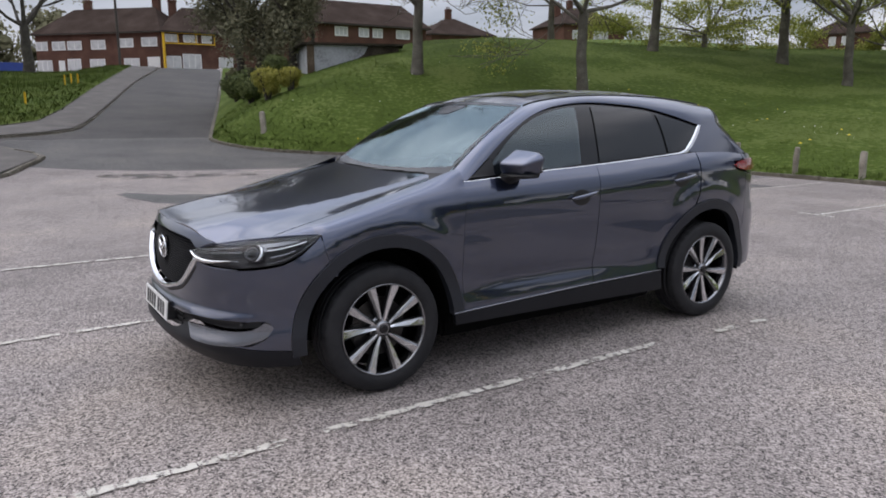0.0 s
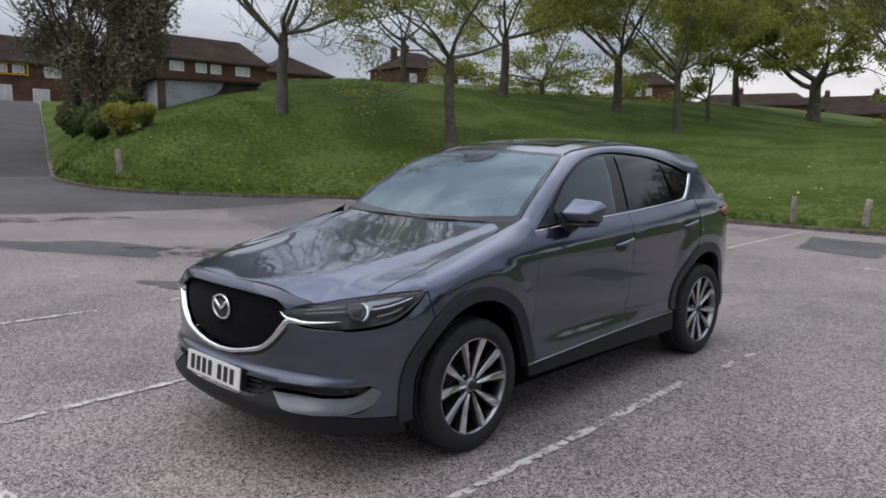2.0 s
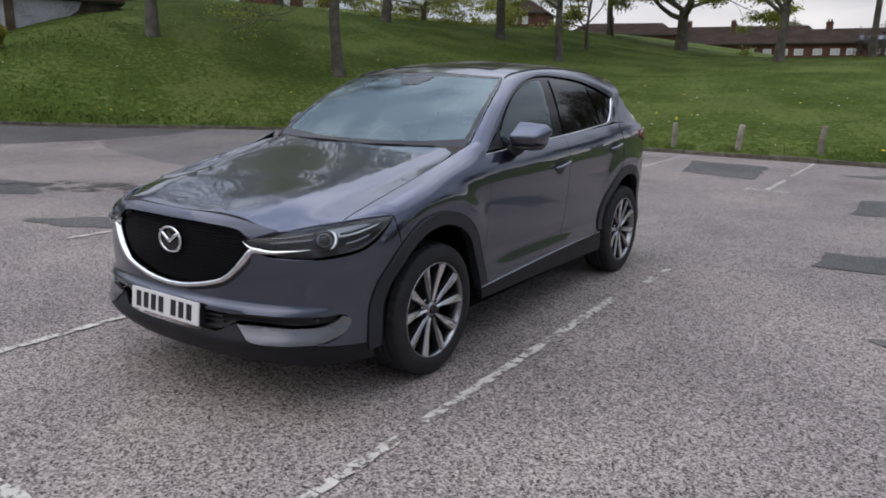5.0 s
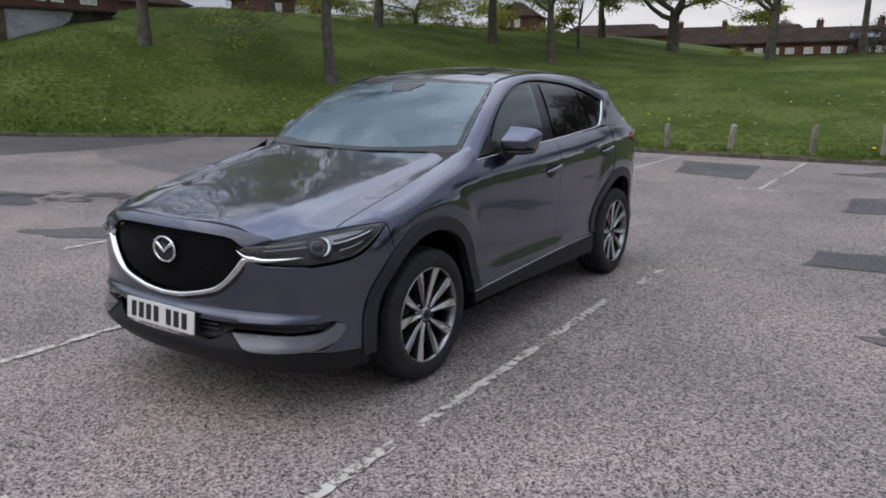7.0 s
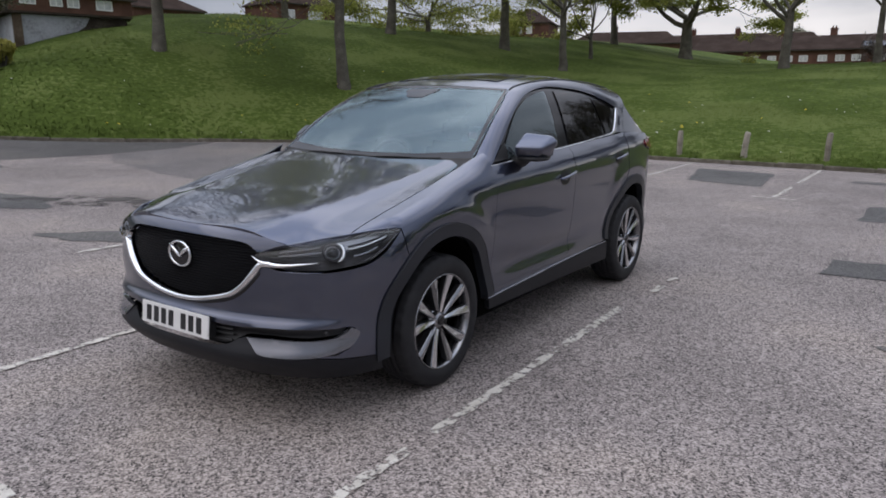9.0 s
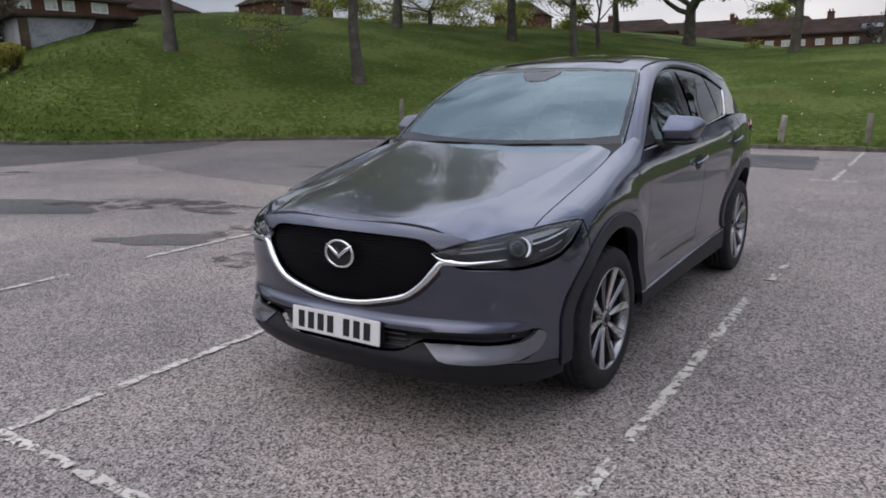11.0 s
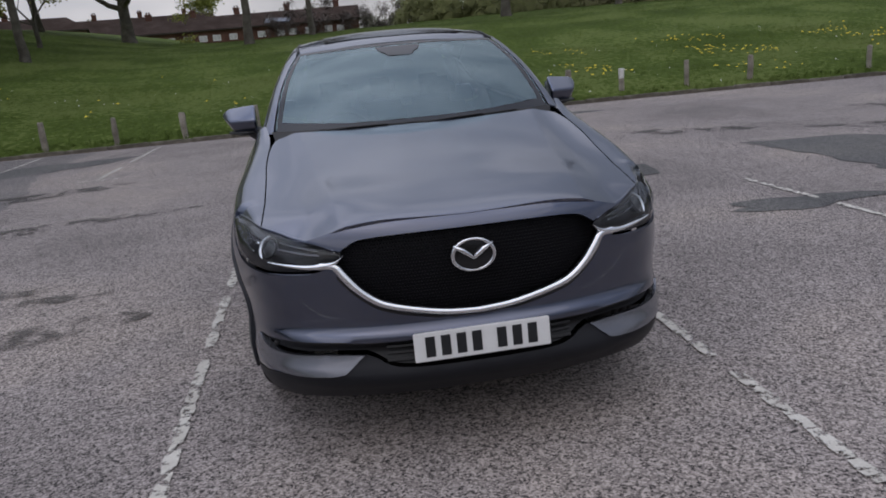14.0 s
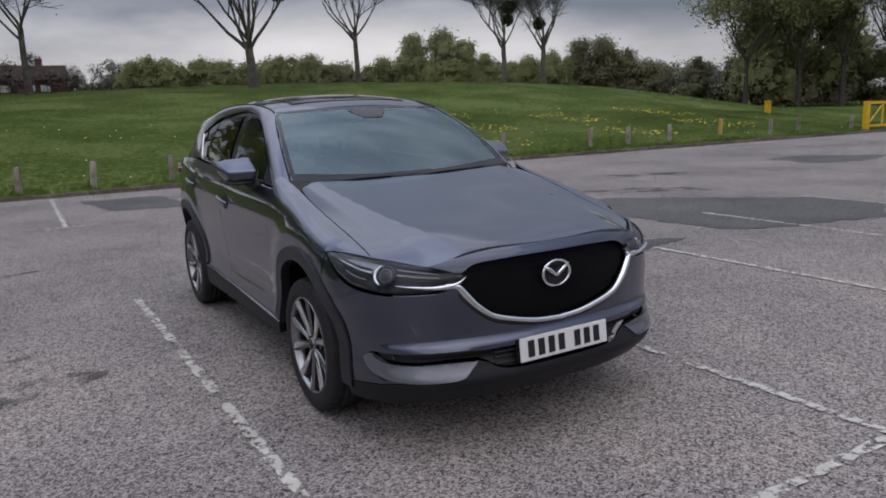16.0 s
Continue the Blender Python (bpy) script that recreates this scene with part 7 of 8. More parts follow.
    loft("rear_corner", [a, (a + b) / 2 + np.array([0.012, 0.012, 0.0]), b], M_CAR, car)
    rail_end = np.array([r[-1] for r in rail_rows])
    loft("spoiler_cheek", [rail_end, rail_end * np.array([0.985, 1, 1]) + np.array([0, 0.06, -0.012]), rail_end * np.array([0.93, 1, 1]) + np.array([0, 0.10, -0.03])], M_CAR, car)
    rows = [np.stack([0.545 * q, 3.04 + 0 * q, 1.566 - 0.012 * q * q], 1), np.stack([0.53 * q, 3.19 - 0.05 * q * q, 1.545 - 0.012 * q * q], 1), np.stack([0.53 * q, 3.18 - 0.05 * q * q, 1.515 - 0.012 * q * q], 1), np.stack([0.545 * q, 3.06 + 0 * q, 1.51 - 0.012 * q * q], 1)]
    loft("spoiler", rows, M_CAR, car, both=False)
    rows = [np.stack([(0.80 - 0.02 * v) * q, 3.18 + 0.24 * (1 - q ** 4) + 0 * q, 1.205 - 0.03 * v + 0 * q], 1) for v in (0, 1)]
    patch("rear_pillar", trace([(2.795, 1.418), (2.93, 1.437), (3.0, 1.44)], [(3.0, 1.44), (3.03, 1.40), (3.18, 1.240), (3.22, 1.195)], [(3.22, 1.195), (2.9, 1.218), (2.60, 1.229)], [(2.60, 1.229), (2.575, 1.24)], [(2.575, 1.24), (2.65, 1.29), (2.795, 1.418)], step=0.025), cabin, M_CAR, car, gap=0.0, off=0.004)
    # -- side glass
    frame_o = trace(dlo_top[:-4].tolist(), [tuple(dlo_top[-5]), (2.66, 1.285), (2.56, 1.232)], [(2.56, 1.232), (2.279, 1.208), (1.6, 1.174), (1.157, 1.158), (0.88, 1.14), (0.575, 1.124)], step=0.03)
    patch("window_surround", frame_o, cabin, M_GLOSS_BLACK, car, "gloss black window surround", gap=0.0, off=-0.012, flange=0.006)
    zb = lambda y: float(BELT_Z(y)) + 0.012
    for name, o, mat, lab in (
            ("front_window", ([(0.785, zb(0.785)), (0.80, 1.235)], [(0.80, 1.235), (0.985, 1.378), (1.19, 1.478), (1.40, 1.532), (1.575, 1.547)], [(1.575, 1.547), (1.535, 1.38), (1.490, zb(1.49))], [(1.490, zb(1.49)), (0.785, zb(0.785))]), M_GLASS_SIDE, "tinted front door glass"),
            ("rear_window", ([(1.66, zb(1.66)), (1.722, 1.555)], [(1.722, 1.555), (2.02, 1.545), (2.285, 1.514)], [(2.285, 1.514), (2.32, 1.38), (2.325, zb(2.325))], [(2.325, zb(2.325)), (1.66, zb(1.66))]), M_GLASS_DARK, "dark privacy glass"),
            ("quarter_window", ([(2.355, zb(2.355)), (2.352, 1.38), (2.335, 1.502)], [(2.335, 1.502), (2.56, 1.452), (2.745, 1.402)], [(2.745, 1.402), (2.62, 1.285), (2.54, zb(2.54) + 0.008)], [(2.54, zb(2.54) + 0.008), (2.355, zb(2.355))]), M_GLASS_DARK, "dark privacy glass")):
        for ob in patch(name, trace(*o, step=0.025), cabin, mat, car, lab, gap=0.0, off=-0.004, flange=0.0):
            ob.visible_shadow = mat is M_GLASS_DARK
    path = smooth_line([(0.56, 1.127), (0.88, 1.143), (1.157, 1.161), (1.60, 1.178), (2.279, 1.212), (2.50, 1.225), (2.60, 1.255), (2.70, 1.325), (2.80, 1.415)], 0.025)
    wide = np.interp(path[:, 0], [0.5, 2.3, 2.5, 2.62, 2.8], [0.012, 0.013, 0.022, 0.052, 0.046])
    strip("window_chrome", path, cabin, wide, 0.010, M_CHROME, car, "bright chrome strip below the windows")
    # -- sills and arches
    patch("sill", trace(sy([(0.455, 0.372), (1.1, 0.394), (1.563, 0.407), (2.205, 0.414)]), sy([(2.205, 0.414), (2.230, 0.275)]), sy([(2.230, 0.275), (1.3, 0.295), (0.47, 0.305)]), sy([(0.47, 0.305), (0.455, 0.372)])), ring, M_VALANCE, car, "dark grey plastic sill", off=0.014, step=0.04, flange=0.03)
    strip("sill_strip", smooth_line(sy([(0.455, 0.378), (1.1, 0.400), (1.563, 0.412), (2.20, 0.419)]), 0.05), ring, 0.011, 0.022, M_SATIN, car, "thin silver sill strip")
    for cy, a0, a1 in ((FW, 0, 188), (RW, -6, 172)):
        o = np.array(arc(cy, WZ, R_OUT, a0, a1, 44) + arc(cy, WZ, R_IN, a1, a0, 40))
        o[:, 0] = np.minimum(o[:, 0], 3.4)
        lip = np.array(sy(arc(cy, WZ, R_OUT - 0.004, max(a0, 4), min(a1, 172), 50)))
        strip("arch_lip", lip, ring, 0.008, 0.0185, M_TRIM, car)
        patch("arch_moulding", np.array(sy(o)), ring, M_TRIM, car, "dark grey plastic wheel arch moulding", off=0.011, gap=0.0, step=0.035, flange=0.05)
        for sgn in (1, -1):
            V, F = [], []
            angles = np.linspace(-8, 188, 40)
            for a in angles:
                for x in (0.86, 0.60):
                    V.append((sgn * x, cy + (R_IN + 0.005) * math.cos(radians(a)), WZ + (R_IN + 0.005) * math.sin(radians(a))))
            F = [[2 * k, 2 * k + 1, 2 * k + 3, 2 * k + 2] for k in range(39)]
            k = len(V)
            V.append((sgn * 0.60, cy, WZ))
            F += [[2 * i + 1, 2 * i + 3, k] for i in range(39)]
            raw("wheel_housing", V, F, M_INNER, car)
    # -- shells that stop light in the gaps, floor and bulkheads
    for o in (trace(sy([(0.50, 0.30), (0.50, 1.10)]), sy([(0.50, 1.10), (2.55, 1.18)]), sy([(2.55, 1.18), (2.55, 0.90)]), sy([(2.55, 0.90), (2.20, 0.60)]), sy([(2.20, 0.60), (2.20, 0.28)]), sy([(2.20, 0.28), (0.50, 0.30)]), step=0.08),):
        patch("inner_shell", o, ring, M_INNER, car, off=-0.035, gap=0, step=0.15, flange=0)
    bm = bmesh.new()
    box(bm, (-0.78, 0.45, 0.20), (0.78, 2.25, 0.34), 0.02)
    box(bm, (-0.55, -0.72, 0.25), (0.55, 0.45, 0.33), 0.02)
    box(bm, (-0.58, 2.25, 0.22), (0.58, 3.40, 0.36), 0.02)
    part("underbody", bm, M_INNER, car)
    bm = bmesh.new()
    box(bm, (-0.57, -0.70, 0.32), (0.57, 0.50, 0.86), 0.05)
    part("engine_cover", bm, M_INNER, car)
    # -- headlamps
    top = smooth_line([(0.482, -0.886, 0.832), (0.56, -0.828, 0.860), (0.649, -0.762, 0.880), (0.72, -0.682, 0.896), (0.784, -0.600, 0.907), (0.832, -0.480, 0.914), (0.882, -0.357, 0.917)], 0.012)
    bot = smooth_line([tuple(p) for p in (front(0.500, 0.806), front(0.550, 0.789), front(0.60, 0.777), front(0.662, 0.771), front(0.772, 0.772))] + [tuple(p) for p in (side(-0.572, 0.790), side(-0.48, 0.828), side(-0.42, 0.870), side(-0.357, 0.914))], 0.012)
    m = 46
    def resample(c):
        r = np.concatenate([[0], np.cumsum(np.linalg.norm(np.diff(c, axis=0), axis=1))])
        return np.stack([np.interp(np.linspace(0, r[-1], m), r, c[:, j]) for j in range(3)], 1)
    top, bot = resample(top), resample(bot)
    along = np.gradient(bot, axis=0)
    out = np.cross(top - bot + 1e-6, along)
    out /= np.maximum(np.linalg.norm(out, axis=1, keepdims=True), 1e-9)
    out *= np.sign(np.sum(out * (bot - CENTRE), axis=1, keepdims=True))
    out[-4:] = out[-5]
    gap = np.linalg.norm(top - bot, axis=1)[:, None]
    rows = [bot + (top - bot) * v + out * gap * 0.22 * math.sin(math.pi * v) for v in np.linspace(0, 1, 9)]
    covers = loft("headlamp", rows, M_LENS, car, "clear headlamp with dark housing and projector")
    deep = np.interp(np.linspace(0, 1, m), [0, 0.12, 0.8, 1], [0.004, 0.045, 0.05, 0.003])[:, None]
    inner = [bot + (top - bot) * v - out * deep * (0.35 + 0.65 * math.sin(math.pi * v)) for v in np.linspace(0.0, 1, 9)]
    for k, sgn in enumerate((1, -1)):
        cover = covers[k]
        cover.visible_shadow = False
        flip = np.array([sgn, 1, 1])
        loft("lamp_housing", [r * flip for r in inner], M_LAMP_DARK, cover, "dark lamp housing", both=False)
        def inside(t, v, d):
            i = t * (m - 1)
            j = min(int(i), m - 2)
            f = i - j
            a, b, n = bot[j] * (1 - f) + bot[j + 1] * f, top[j] * (1 - f) + top[j + 1] * f, out[j]
            return Vector((a + (b - a) * v - n * d) * flip), Vector(n * flip)
        c, nn = inside(0.50, 0.56, 0.022)
        turn = nn.to_track_quat("Z", "Y").to_matrix().to_4x4()
        for name, r, rr, mat in (("projector_ring", 0.041, 0.004, M_LAMP_DARK), ("projector_ring", 0.031, 0.003, M_SATIN)):
            bm = bmesh.new()
            tube(bm, [Matrix.Translation(c) @ turn @ Vector((r * math.cos(a), r * math.sin(a), 0.0)) for a in np.linspace(0, 2 * math.pi, 33)], rr, 7, False)
            part(name, bm, mat, cover, smooth=True)
        bm = bmesh.new()
        bmesh.ops.create_uvsphere(bm, u_segments=20, v_segments=12, radius=0.030, matrix=Matrix.Translation(c - nn * 0.012) @ turn)
        part("projector_lens", bm, M_GLOSS_BLACK, cover, smooth=True)
        for v, t0, t1, r, mat in ((0.80, 0.16, 0.43, 0.004, M_SATIN), (0.62, 0.14, 0.43, 0.005, M_SATIN), (0.26, 0.08, 0.40, 0.005, M_SATIN), (0.66, 0.61, 0.90, 0.005, M_LAMP_DARK), (0.56, 0.60, 0.90, 0.006, M_REFLECTOR), (0.30, 0.62, 0.80, 0.006, M_SATIN)):
            bm = bmesh.new()
            tube(bm, [inside(t, v, 0.018)[0] for t in np.linspace(t0, t1, 14)], r, 6)
            part("light_guide", bm, mat, cover, smooth=True)
        bm = bmesh.new()
        tube(bm, [Matrix.Translation(c) @ turn @ Vector((0.052 * sgn * math.cos(q), 0.050 * math.sin(q), 0.004)) for q in np.linspace(-1.25, 1.25, 15)], [0.003, 0.006, 0.008, 0.010, 0.011, 0.012, 0.012, 0.012, 0.012, 0.012, 0.011, 0.010, 0.008, 0.006, 0.003], 7)
        part("lamp_collar", bm, M_REFLECTOR, cover, "bright crescent round the projector", True)
        span = np.linspace(0.57, 0.97, 14)
        loft("lamp_reflector", [[tuple(inside(t, v, 0.024 + 0.006 * v)[0]) for t in span] for v in (0.56, 0.70, 0.84, 0.97)], M_LAMP_SILVER, cover, "silver upper reflector", both=False)
        bm = bmesh.new()
        tube(bm, [inside(t, 0.06, 0.002)[0] for t in np.linspace(0.60, 0.97, 24)], 0.003, 6)
        part("light_guide", bm, M_SATIN, cover, smooth=True)
    ledge = sx([(0.575, 0.766), (0.62, 0.759), (0.68, 0.756), (0.76, 0.757)])
    strip("lamp_ledge", smooth_line(ledge, 0.012), ring, np.interp(np.linspace(0, 1, len(smooth_line(ledge, 0.012))), [0, 0.4, 1], [0.003, 0.012, 0.004]), 0.005, M_CAR, car, "soft painted ledge below the lamp")
    # painted brow that closes the nose between the bonnet's edge and each lamp
    brow = [p for p in top if 0.585 < p[0] < 0.778]
    edge_y = lambda x: float(np.interp(x, [0.53, 0.575, 0.61, 0.649, 0.72, 0.780], [-0.840, -0.815, -0.794, -0.764, -0.684, -0.602]))
    rows = []
    for v in np.linspace(0, 1, 6):
        row = []
        for p in brow:
            e = bonnet(p[0], edge_y(p[0]), -0.004)
            q = p + (e - p) * v
            q[1] -= 0.006 * math.sin(math.pi * v)
            q[2] += 0.004 * math.sin(math.pi * v)
            row.append(q)
        rows.append(row)
    loft("lamp_brow", rows, M_CAR, car)
    for sgn in (1, -1):
        bm = bmesh.new()
        tube(bm, [(sgn * p[0], p[1] + 0.002, p[2] + 0.002) for k, p in enumerate(top[2:])], 0.0055, 8)
        part("lamp_surround", bm, M_CAR, car, smooth=True)
    # -- number plate
    py = float(nose_ring(PLAN_RUN[i0] + 0.26, 0.46)[1]) - 0.028
    bm = bmesh.new()
    box(bm, (-0.26, -0.004, -0.0555), (0.26, 0.004, 0.0555), 0.003)
    plate = part("number_plate", bm, M_PLATE, car, "white number plate with dark bars")
    plate.matrix_basis = pose(0, py - 0.012, 0.468, -6)
    x = -0.222
    for k in range(7):
        if k == 4:
            x += 0.036
        bm = bmesh.new()
        box(bm, (x + 0.005, -0.0065, -0.0385), (x + 0.041, -0.0042, 0.0385), 0.0)
        part("plate_bar", bm, M_PLATE_INK, plate)
        x += 0.059
    bm = bmesh.new()
    box(bm, (-0.255, 0.005, -0.052), (0.255, 0.05, 0.050), 0.006)
    ob = part("plate_holder", bm, M_BLACK, plate)
    # -- door handles, fuel flap line, mirrors
    for y in (1.43, 2.385):
        zc = 1.003 if y < 2 else 1.062
        a = float(S_OF_Y(y))
        for sgn in (1, -1):
            cup = np.array([(a - 0.012 + 0.074 * math.cos(q), zc - 0.014 + 0.050 * math.sin(q)) for q in np.linspace(0, 2 * math.pi, 30, endpoint=False)])
            p = [Vector(ring(a + d, zc + 0.014 * d / 0.1, 0.012 + 0.024 * (1 - (d / 0.115) ** 4))) for d in np.linspace(-0.112, 0.112, 13)]
            bm = bmesh.new()
            tube(bm, [Vector((sgn * v.x, v.y, v.z)) for v in p], [0.008, 0.010, 0.0115, 0.012, 0.012, 0.012, 0.012, 0.012, 0.012, 0.012, 0.0115, 0.010, 0.008], 10)
            part("door_handle", bm, M_CAR, car, smooth=True)
            if sgn == 1:
                # the door has no hollow here; a black oval paints its shade
                patch("handle_shade", cup, ring, M_BLACK, car, "flat black oval painting the shade in the hollow behind the handle", off=0.0022, gap=0, step=0.02, flange=0)
    for sgn in (1, -1):
        bm = bmesh.new()
        hull = ((0.866, 0.780, 1.226), (1.030, 0.850, 1.224), (0.872, 0.915, 1.312), (1.032, 0.965, 1.298), (1.080, 0.975, 1.258), (0.868, 0.825, 1.148), (0.985, 0.872, 1.136), (0.876, 0.975, 1.146), (1.005, 0.990, 1.140))
        vs = [bm.verts.new((sgn * px, py_, pz)) for px, py_, pz in hull]
        bmesh.ops.convex_hull(bm, input=vs)
        bmesh.ops.dissolve_limit(bm, angle_limit=radians(4), verts=bm.verts, edges=bm.edges)
        bmesh.ops.bevel(bm, geom=list(bm.edges), offset=0.020, segments=4, profile=0.6, affect="EDGES", clamp_overlap=True)
        bmesh.ops.recalc_face_normals(bm, faces=bm.faces)
        low = bmesh.new()
        mid_z = lambda p, q_: tuple(p[i] + (q_[i] - p[i]) * 0.42 for i in range(3))
        under = [hull[5], hull[6], hull[7], hull[8], mid_z(hull[5], hull[0]), mid_z(hull[6], hull[1]), mid_z(hull[7], hull[2]), mid_z(hull[8], hull[4])]
        mc = [sum(p[i] for p in under) / 8 for i in range(3)]
        vs = [low.verts.new((sgn * (mc[0] + (p[0] - mc[0]) * 1.02), mc[1] + (p[1] - mc[1]) * 1.02, mc[2] + (p[2] - mc[2]) * 1.02)) for p in under]
        bmesh.ops.convex_hull(low, input=vs)
        bmesh.ops.dissolve_limit(low, angle_limit=radians(4), verts=low.verts, edges=low.edges)
        bmesh.ops.bevel(low, geom=list(low.edges), offset=0.014, segments=3, profile=0.6, affect="EDGES", clamp_overlap=True)
        bmesh.ops.recalc_face_normals(low, faces=low.faces)
        mirror = part("door_mirror", bm, M_CAR, car, "dark grey door mirror", smooth=True)
        bm = bmesh.new()
        tube(bm, [(sgn * 0.835, 0.885, 1.125), (sgn * 0.87, 0.885, 1.140), (sgn * 0.91, 0.885, 1.165), (sgn * 0.955, 0.895, 1.18)], [0.045, 0.042, 0.036, 0.03], 10)
        for v in bm.verts:
            v.co.y = 0.885 + (v.co.y - 0.885) * 1.5
        part("mirror_foot", bm, M_BLACK, mirror, "black mirror foot", True)
        part("mirror_lower", low, M_TRIM, mirror, "dark lower half of the mirror", True)
        bm = bmesh.new()
        tube(bm, [(sgn * 0.885, 0.868, 1.158), (sgn * 0.96, 0.885, 1.154), (sgn * 1.03, 0.905, 1.156)], [0.03, 0.034, 0.022], 10)
        for v in bm.verts:
            v.co.z = 1.157 + (v.co.z - 1.157) * 0.42
            v.co.y = 0.885 + (v.co.y - 0.885) * 1.9
        part("mirror_base", bm, M_BLACK, mirror, smooth=True)
        bm = bmesh.new()
        box(bm, (-0.075, -0.003, -0.052), (0.075, 0.003, 0.052), 0.02)
        ob = part("mirror_glass", bm, M_CHROME, mirror)
        ob.matrix_basis = pose(sgn * 0.955, 0.986, 1.222, 0, 0, sgn * 5)
        bm = bmesh.new()
        v = [bm.verts.new(p) for p in ((sgn * 0.842, 0.60, 1.148), (sgn * 0.836, 0.79, 1.158), (sgn * 0.800, 0.79, 1.262), (sgn * 0.832, 0.64, 1.166))]
        bm.faces.new(v)
        part("mirror_sail", bm, M_BLACK, car)
    # -- cabin: dashboard, wheel, seats, roof lining
    bm = bmesh.new()
    box(bm, (-0.72, 0.50, 0.60), (0.72, 1.02, 1.075), 0.06)
    part("dashboard", bm, M_DASH, car)
    bm = bmesh.new()
    box(bm, (-0.58, 0.86, 1.05), (-0.22, 1.02, 1.11), 0.03)
    part("instrument_hood", bm, M_DASH, car)
    bm = bmesh.new()
    m4 = pose(-0.37, 1.14, 1.03, 62, 0, 0)
    tube(bm, [m4 @ Vector((0.185 * math.cos(a), 0.185 * math.sin(a), 0)) for a in np.linspace(0, 2 * math.pi, 33)], 0.016, 8, False)
    wheel = part("steering_wheel", bm, M_SEAT, car, smooth=True)
    bm = bmesh.new()
    box(bm, (-0.17, -0.03, -0.02), (0.17, 0.03, 0.015), 0.012, m4)
    box(bm, (-0.03, -0.17, -0.02), (0.03, 0.0, 0.01), 0.01, m4)
    part("wheel_spoke", bm, M_SEAT, wheel)
    for x, y in ((-0.37, 1.62), (0.37, 1.62), (-0.42, 2.45), (0.42, 2.45), (0.0, 2.45)):
        wdt = 0.25 if y < 2 else 0.22
        bm = bmesh.new()
        box(bm, (x - wdt, y - 0.30, 0.42), (x + wdt, y + 0.20, 0.64), 0.06)
        seat = part("seat", bm, M_SEAT, car, smooth=True)
        bm = bmesh.new()
        box(bm, (-wdt, -0.07, 0), (wdt, 0.07, 0.62), 0.06, pose(x, y + 0.17, 0.55, -18))
        part("backrest", bm, M_SEAT, seat, smooth=True)
        bm = bmesh.new()
        box(bm, (-0.13, -0.05, 0.64), (0.13, 0.05, 0.82), 0.05, pose(x, y + 0.17, 0.55, -18))
        part("headrest", bm, M_SEAT, seat, smooth=True)
    bm = bmesh.new()
    box(bm, (-0.76, 0.5, 0.34), (0.76, 3.2, 0.40))
    part("cabin_floor", bm, M_INNER, car)
    q = np.linspace(-1, 1, 9)
    loft("roof_lining", [np.stack([0.56 * q, y + 0 * q, float(ROOF_MID(y)) - 0.05 - 0.03 * q * q], 1) for y in np.linspace(1.22, 3.0, 8)], M_LINING, car, both=False)
    bm = bmesh.new()
    box(bm, (-0.09, 1.06, 1.42), (0.09, 1.09, 1.48), 0.012)
    part("interior_mirror", bm, M_GLOSS_BLACK, car)
    # -- wheels
    def lathe(profile, n, notch=None):
        bm = bmesh.new()
        rows = []
        for i in range(n):
            a = 2 * math.pi * i / n
            row = []
            for j, (x, r) in enumerate(profile):
                rr = r - (0.006 if notch and j in notch and (i // 2) % 2 else 0)
                row.append(bm.verts.new((x, rr * math.cos(a), rr * math.sin(a))))
            rows.append(row)
        for i in range(n):
            for j in range(len(profile) - 1):
                bm.faces.new((rows[i][j], rows[i][j + 1], rows[(i + 1) % n][j + 1], rows[(i + 1) % n][j]))
        bmesh.ops.recalc_face_normals(bm, faces=bm.faces)
        return bm

    wheel = new("wheel")
    wheel.parent = car
    tyre = [(-0.10, 0.252), (-0.112, 0.27), (-0.115, 0.31), (-0.104, 0.342), (-0.092, 0.352), (-0.06, 0.3575), (-0.045, 0.3575), (-0.044, 0.350), (-0.034, 0.350), (-0.033, 0.358), (-0.006, 0.358), (-0.005, 0.350), (0.005, 0.350), (0.006, 0.358), (0.033, 0.358), (0.034, 0.350), (0.044, 0.350), (0.045, 0.3575), (0.06, 0.3575), (0.086, 0.353), (0.100, 0.345), (0.108, 0.330), (0.115, 0.305), (0.116, 0.285), (0.112, 0.270), (0.106, 0.260), (0.100, 0.253)]
    part("tyre", lathe(tyre, 144, {4, 5, 18, 19}), M_TYRE, wheel, "black rubber tyre", True)
    part("rim", lathe([(0.100, 0.259), (0.108, 0.257), (0.110, 0.253), (0.104, 0.248), (0.092, 0.243), (0.05, 0.232), (-0.09, 0.230), (-0.10, 0.252)], 96), M_RIM, wheel, "polished alloy rim", True)
    part("brake_disc", lathe([(0.02, 0.06), (0.022, 0.165), (0.0, 0.165), (0.0, 0.06)], 48), M_DISC, wheel, smooth=False)
    # added black disc that paints the shade behind the spokes
    part("rim_shade_disc", lathe([(-0.03, 0.0), (-0.03, 0.23)], 48), M_INNER, wheel)
    bm = bmesh.new()
    box(bm, (-0.01, -0.17, -0.05), (0.045, -0.10, 0.06), 0.015)
    part("brake_caliper", bm, M_DISC, wheel)
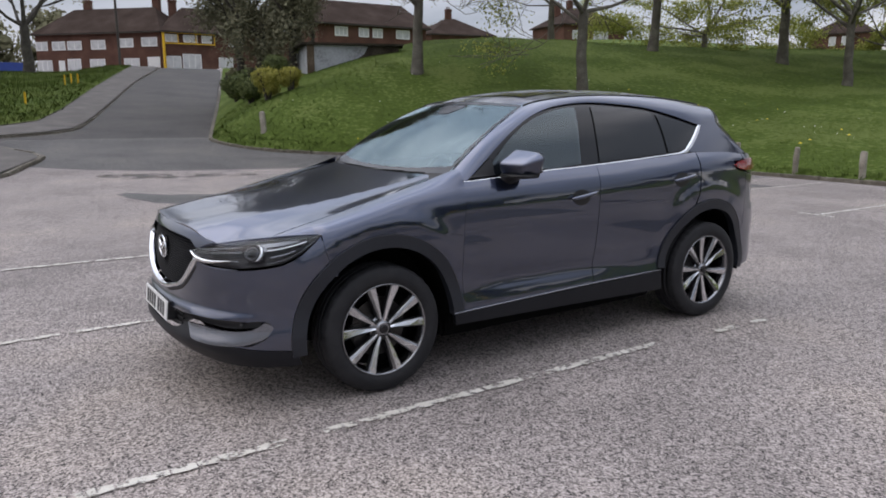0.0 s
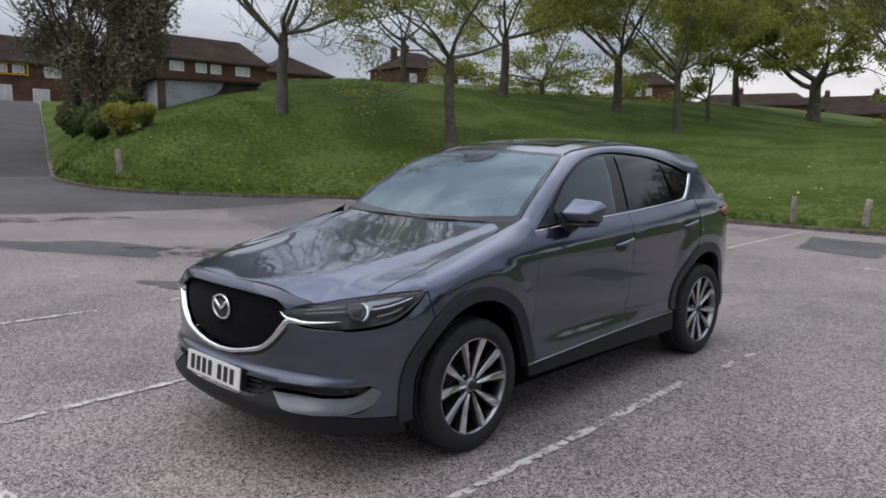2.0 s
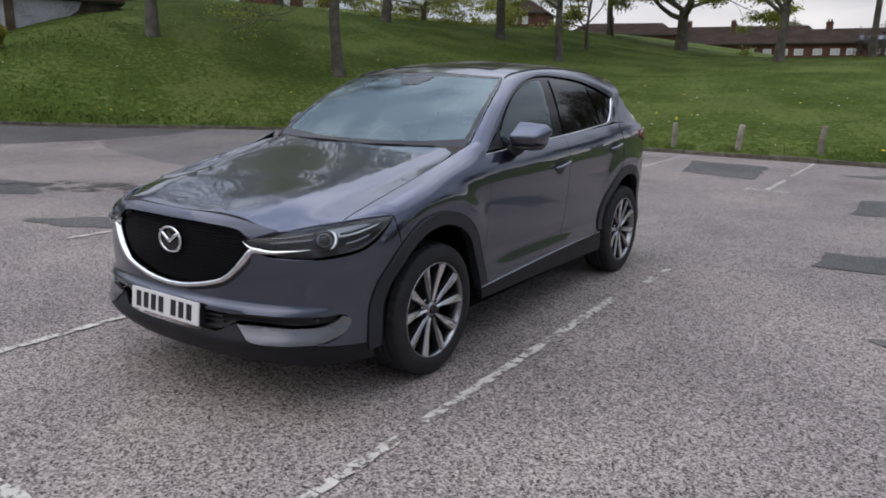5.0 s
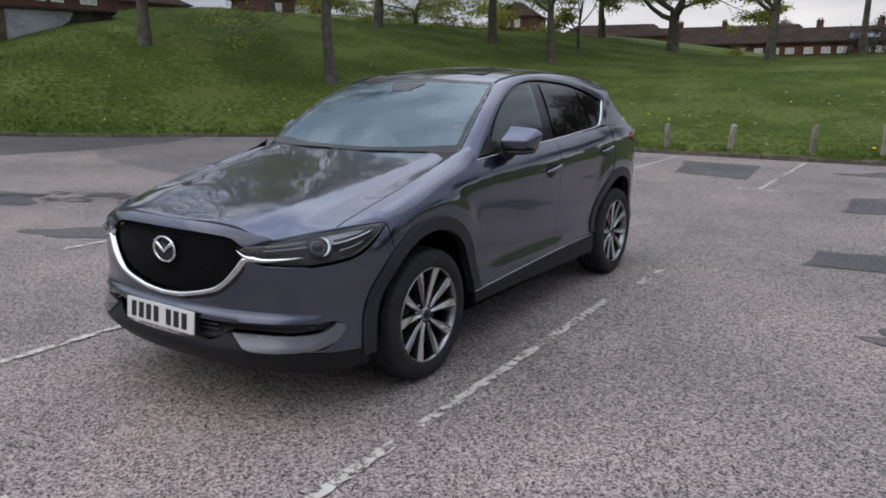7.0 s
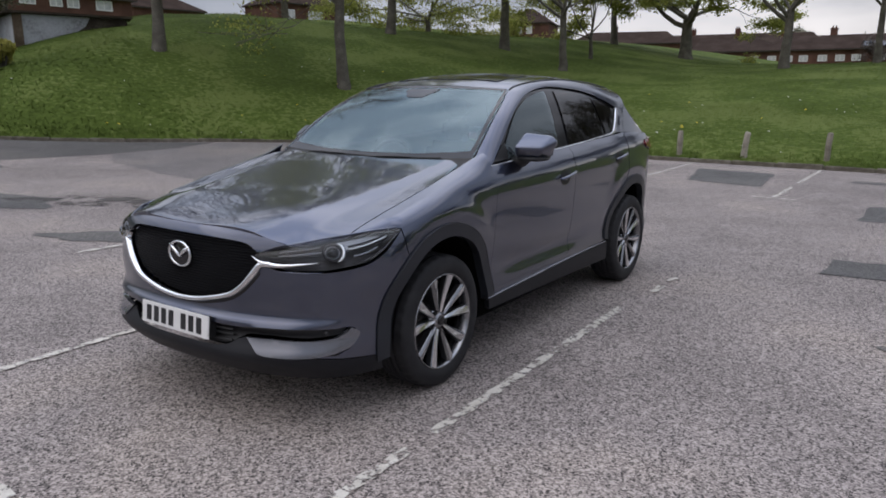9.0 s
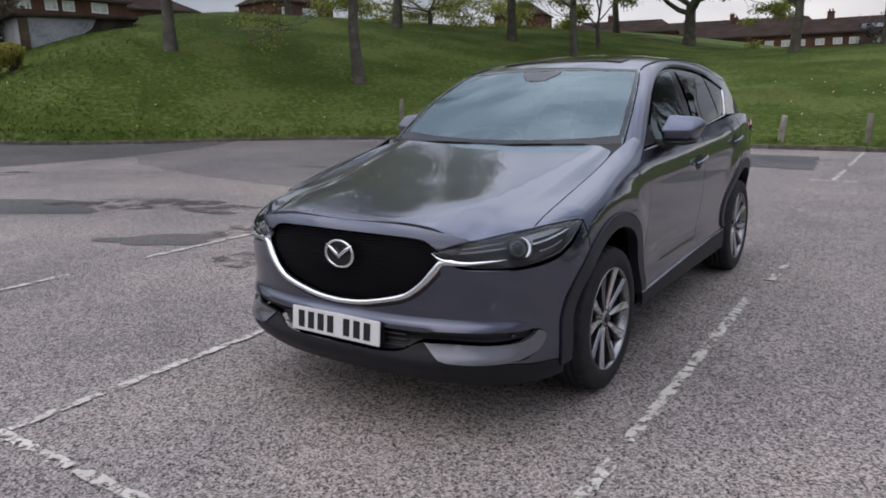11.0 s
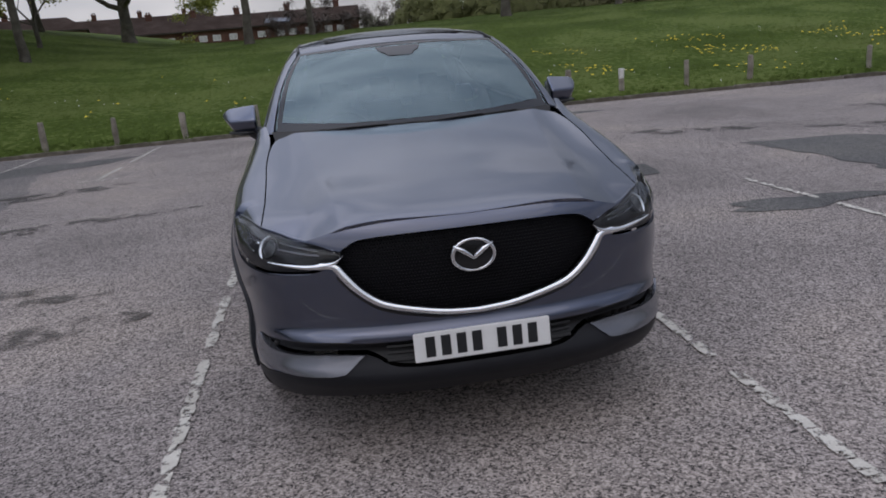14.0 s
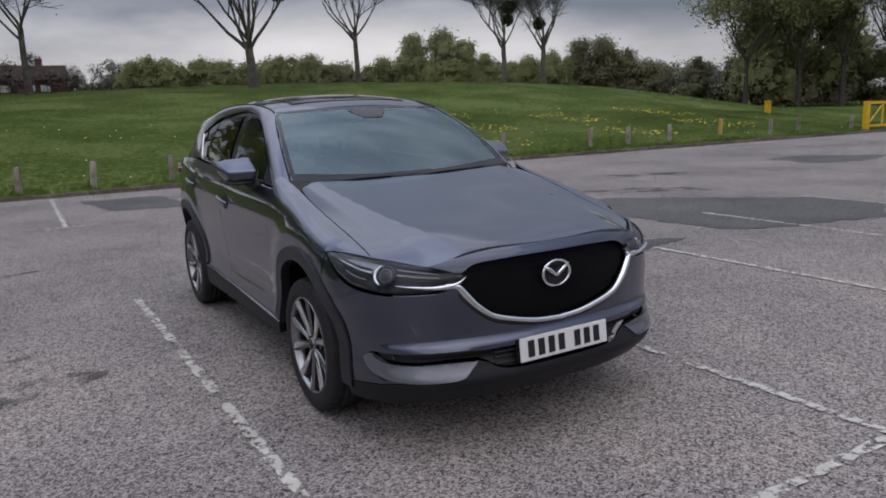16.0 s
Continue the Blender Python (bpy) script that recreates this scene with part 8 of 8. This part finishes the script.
    for pair in range(5):
        for sgn in (-1, 1):
            a0 = radians(87 - 72 * pair)
            a_hub, a_rim = a0 + sgn * radians(15), a0 + sgn * radians(17.5)
            bm = bmesh.new()
            sect = []
            for t in (0.0, 0.25, 0.55, 0.85, 1.0):
                r = 0.046 + (0.252 - 0.046) * t
                a = a_hub + (a_rim - a_hub) * t
                w = 0.0095 + 0.0190 * t ** 0.9
                x = 0.082 + 0.022 * t ** 1.3
                keel = sgn * w * (0.15 + 0.35 * t)
                d, e = Vector((0, math.cos(a), math.sin(a))), Vector((0, -math.sin(a), math.cos(a)))
                pts = [(-w * 1.05, x - 0.040), (-w, x - 0.008), (-w * 0.80, x - 0.003), (keel, x + 0.004), (w * 0.80, x - 0.003), (w, x - 0.008), (w * 1.05, x - 0.040)]
                sect.append([bm.verts.new(d * r + e * u + Vector((xx, 0, 0))) for u, xx in pts])
            for p, q_ in zip(sect, sect[1:]):
                for k in range(6):
                    f = bm.faces.new((p[k], p[k + 1], q_[k + 1], q_[k]))
                    # one facet bright, its neighbours grey: light across the blade painted by material
                    f.material_index = (1, 2, 0, 2, 2, 1)[k] if sgn > 0 else (1, 2, 2, 0, 2, 1)[k]
            bmesh.ops.recalc_face_normals(bm, faces=bm.faces)
            part("spoke", bm, [M_ALLOY, M_ALLOY_DARK, M_SPOKE_SHADE], wheel)
    part("hub", lathe([(0.02, 0.076), (0.060, 0.072), (0.068, 0.062), (0.082, 0.040), (0.088, 0.034), (0.088, 0.0)], 40), M_RIM, wheel, smooth=False)
    part("centre_cap", lathe([(0.088, 0.025), (0.094, 0.024), (0.096, 0.019), (0.095, 0.0)], 32), M_GLOSS_BLACK, wheel, "dark centre cap", True)
    for k in range(5):
        a = radians(51 + 72 * k)
        bm = bmesh.new()
        bmesh.ops.create_cone(bm, cap_ends=True, segments=6, radius1=0.011, radius2=0.010, depth=0.018, matrix=Matrix.Translation((0.074, 0.0555 * math.cos(a), 0.0555 * math.sin(a))) @ Matrix.Rotation(math.pi / 2, 4, "Y"))
        part("wheel_nut", bm, M_BLACK, wheel)
    places = [(1, FW, 3.0), (1, RW, 30.0), (-1, FW, 20.0), (-1, RW, 50.0)]
    for k, (sgn, cy, spin) in enumerate(places):
        m4 = pose(sgn * 0.802, cy, 0.3600, 0, 0, 0 if sgn > 0 else 180) @ pose(0, 0, 0, spin)
        if k == 0:
            wheel.matrix_basis = m4
        else:
            copy_thing(wheel, m4)
    return car


build_car()
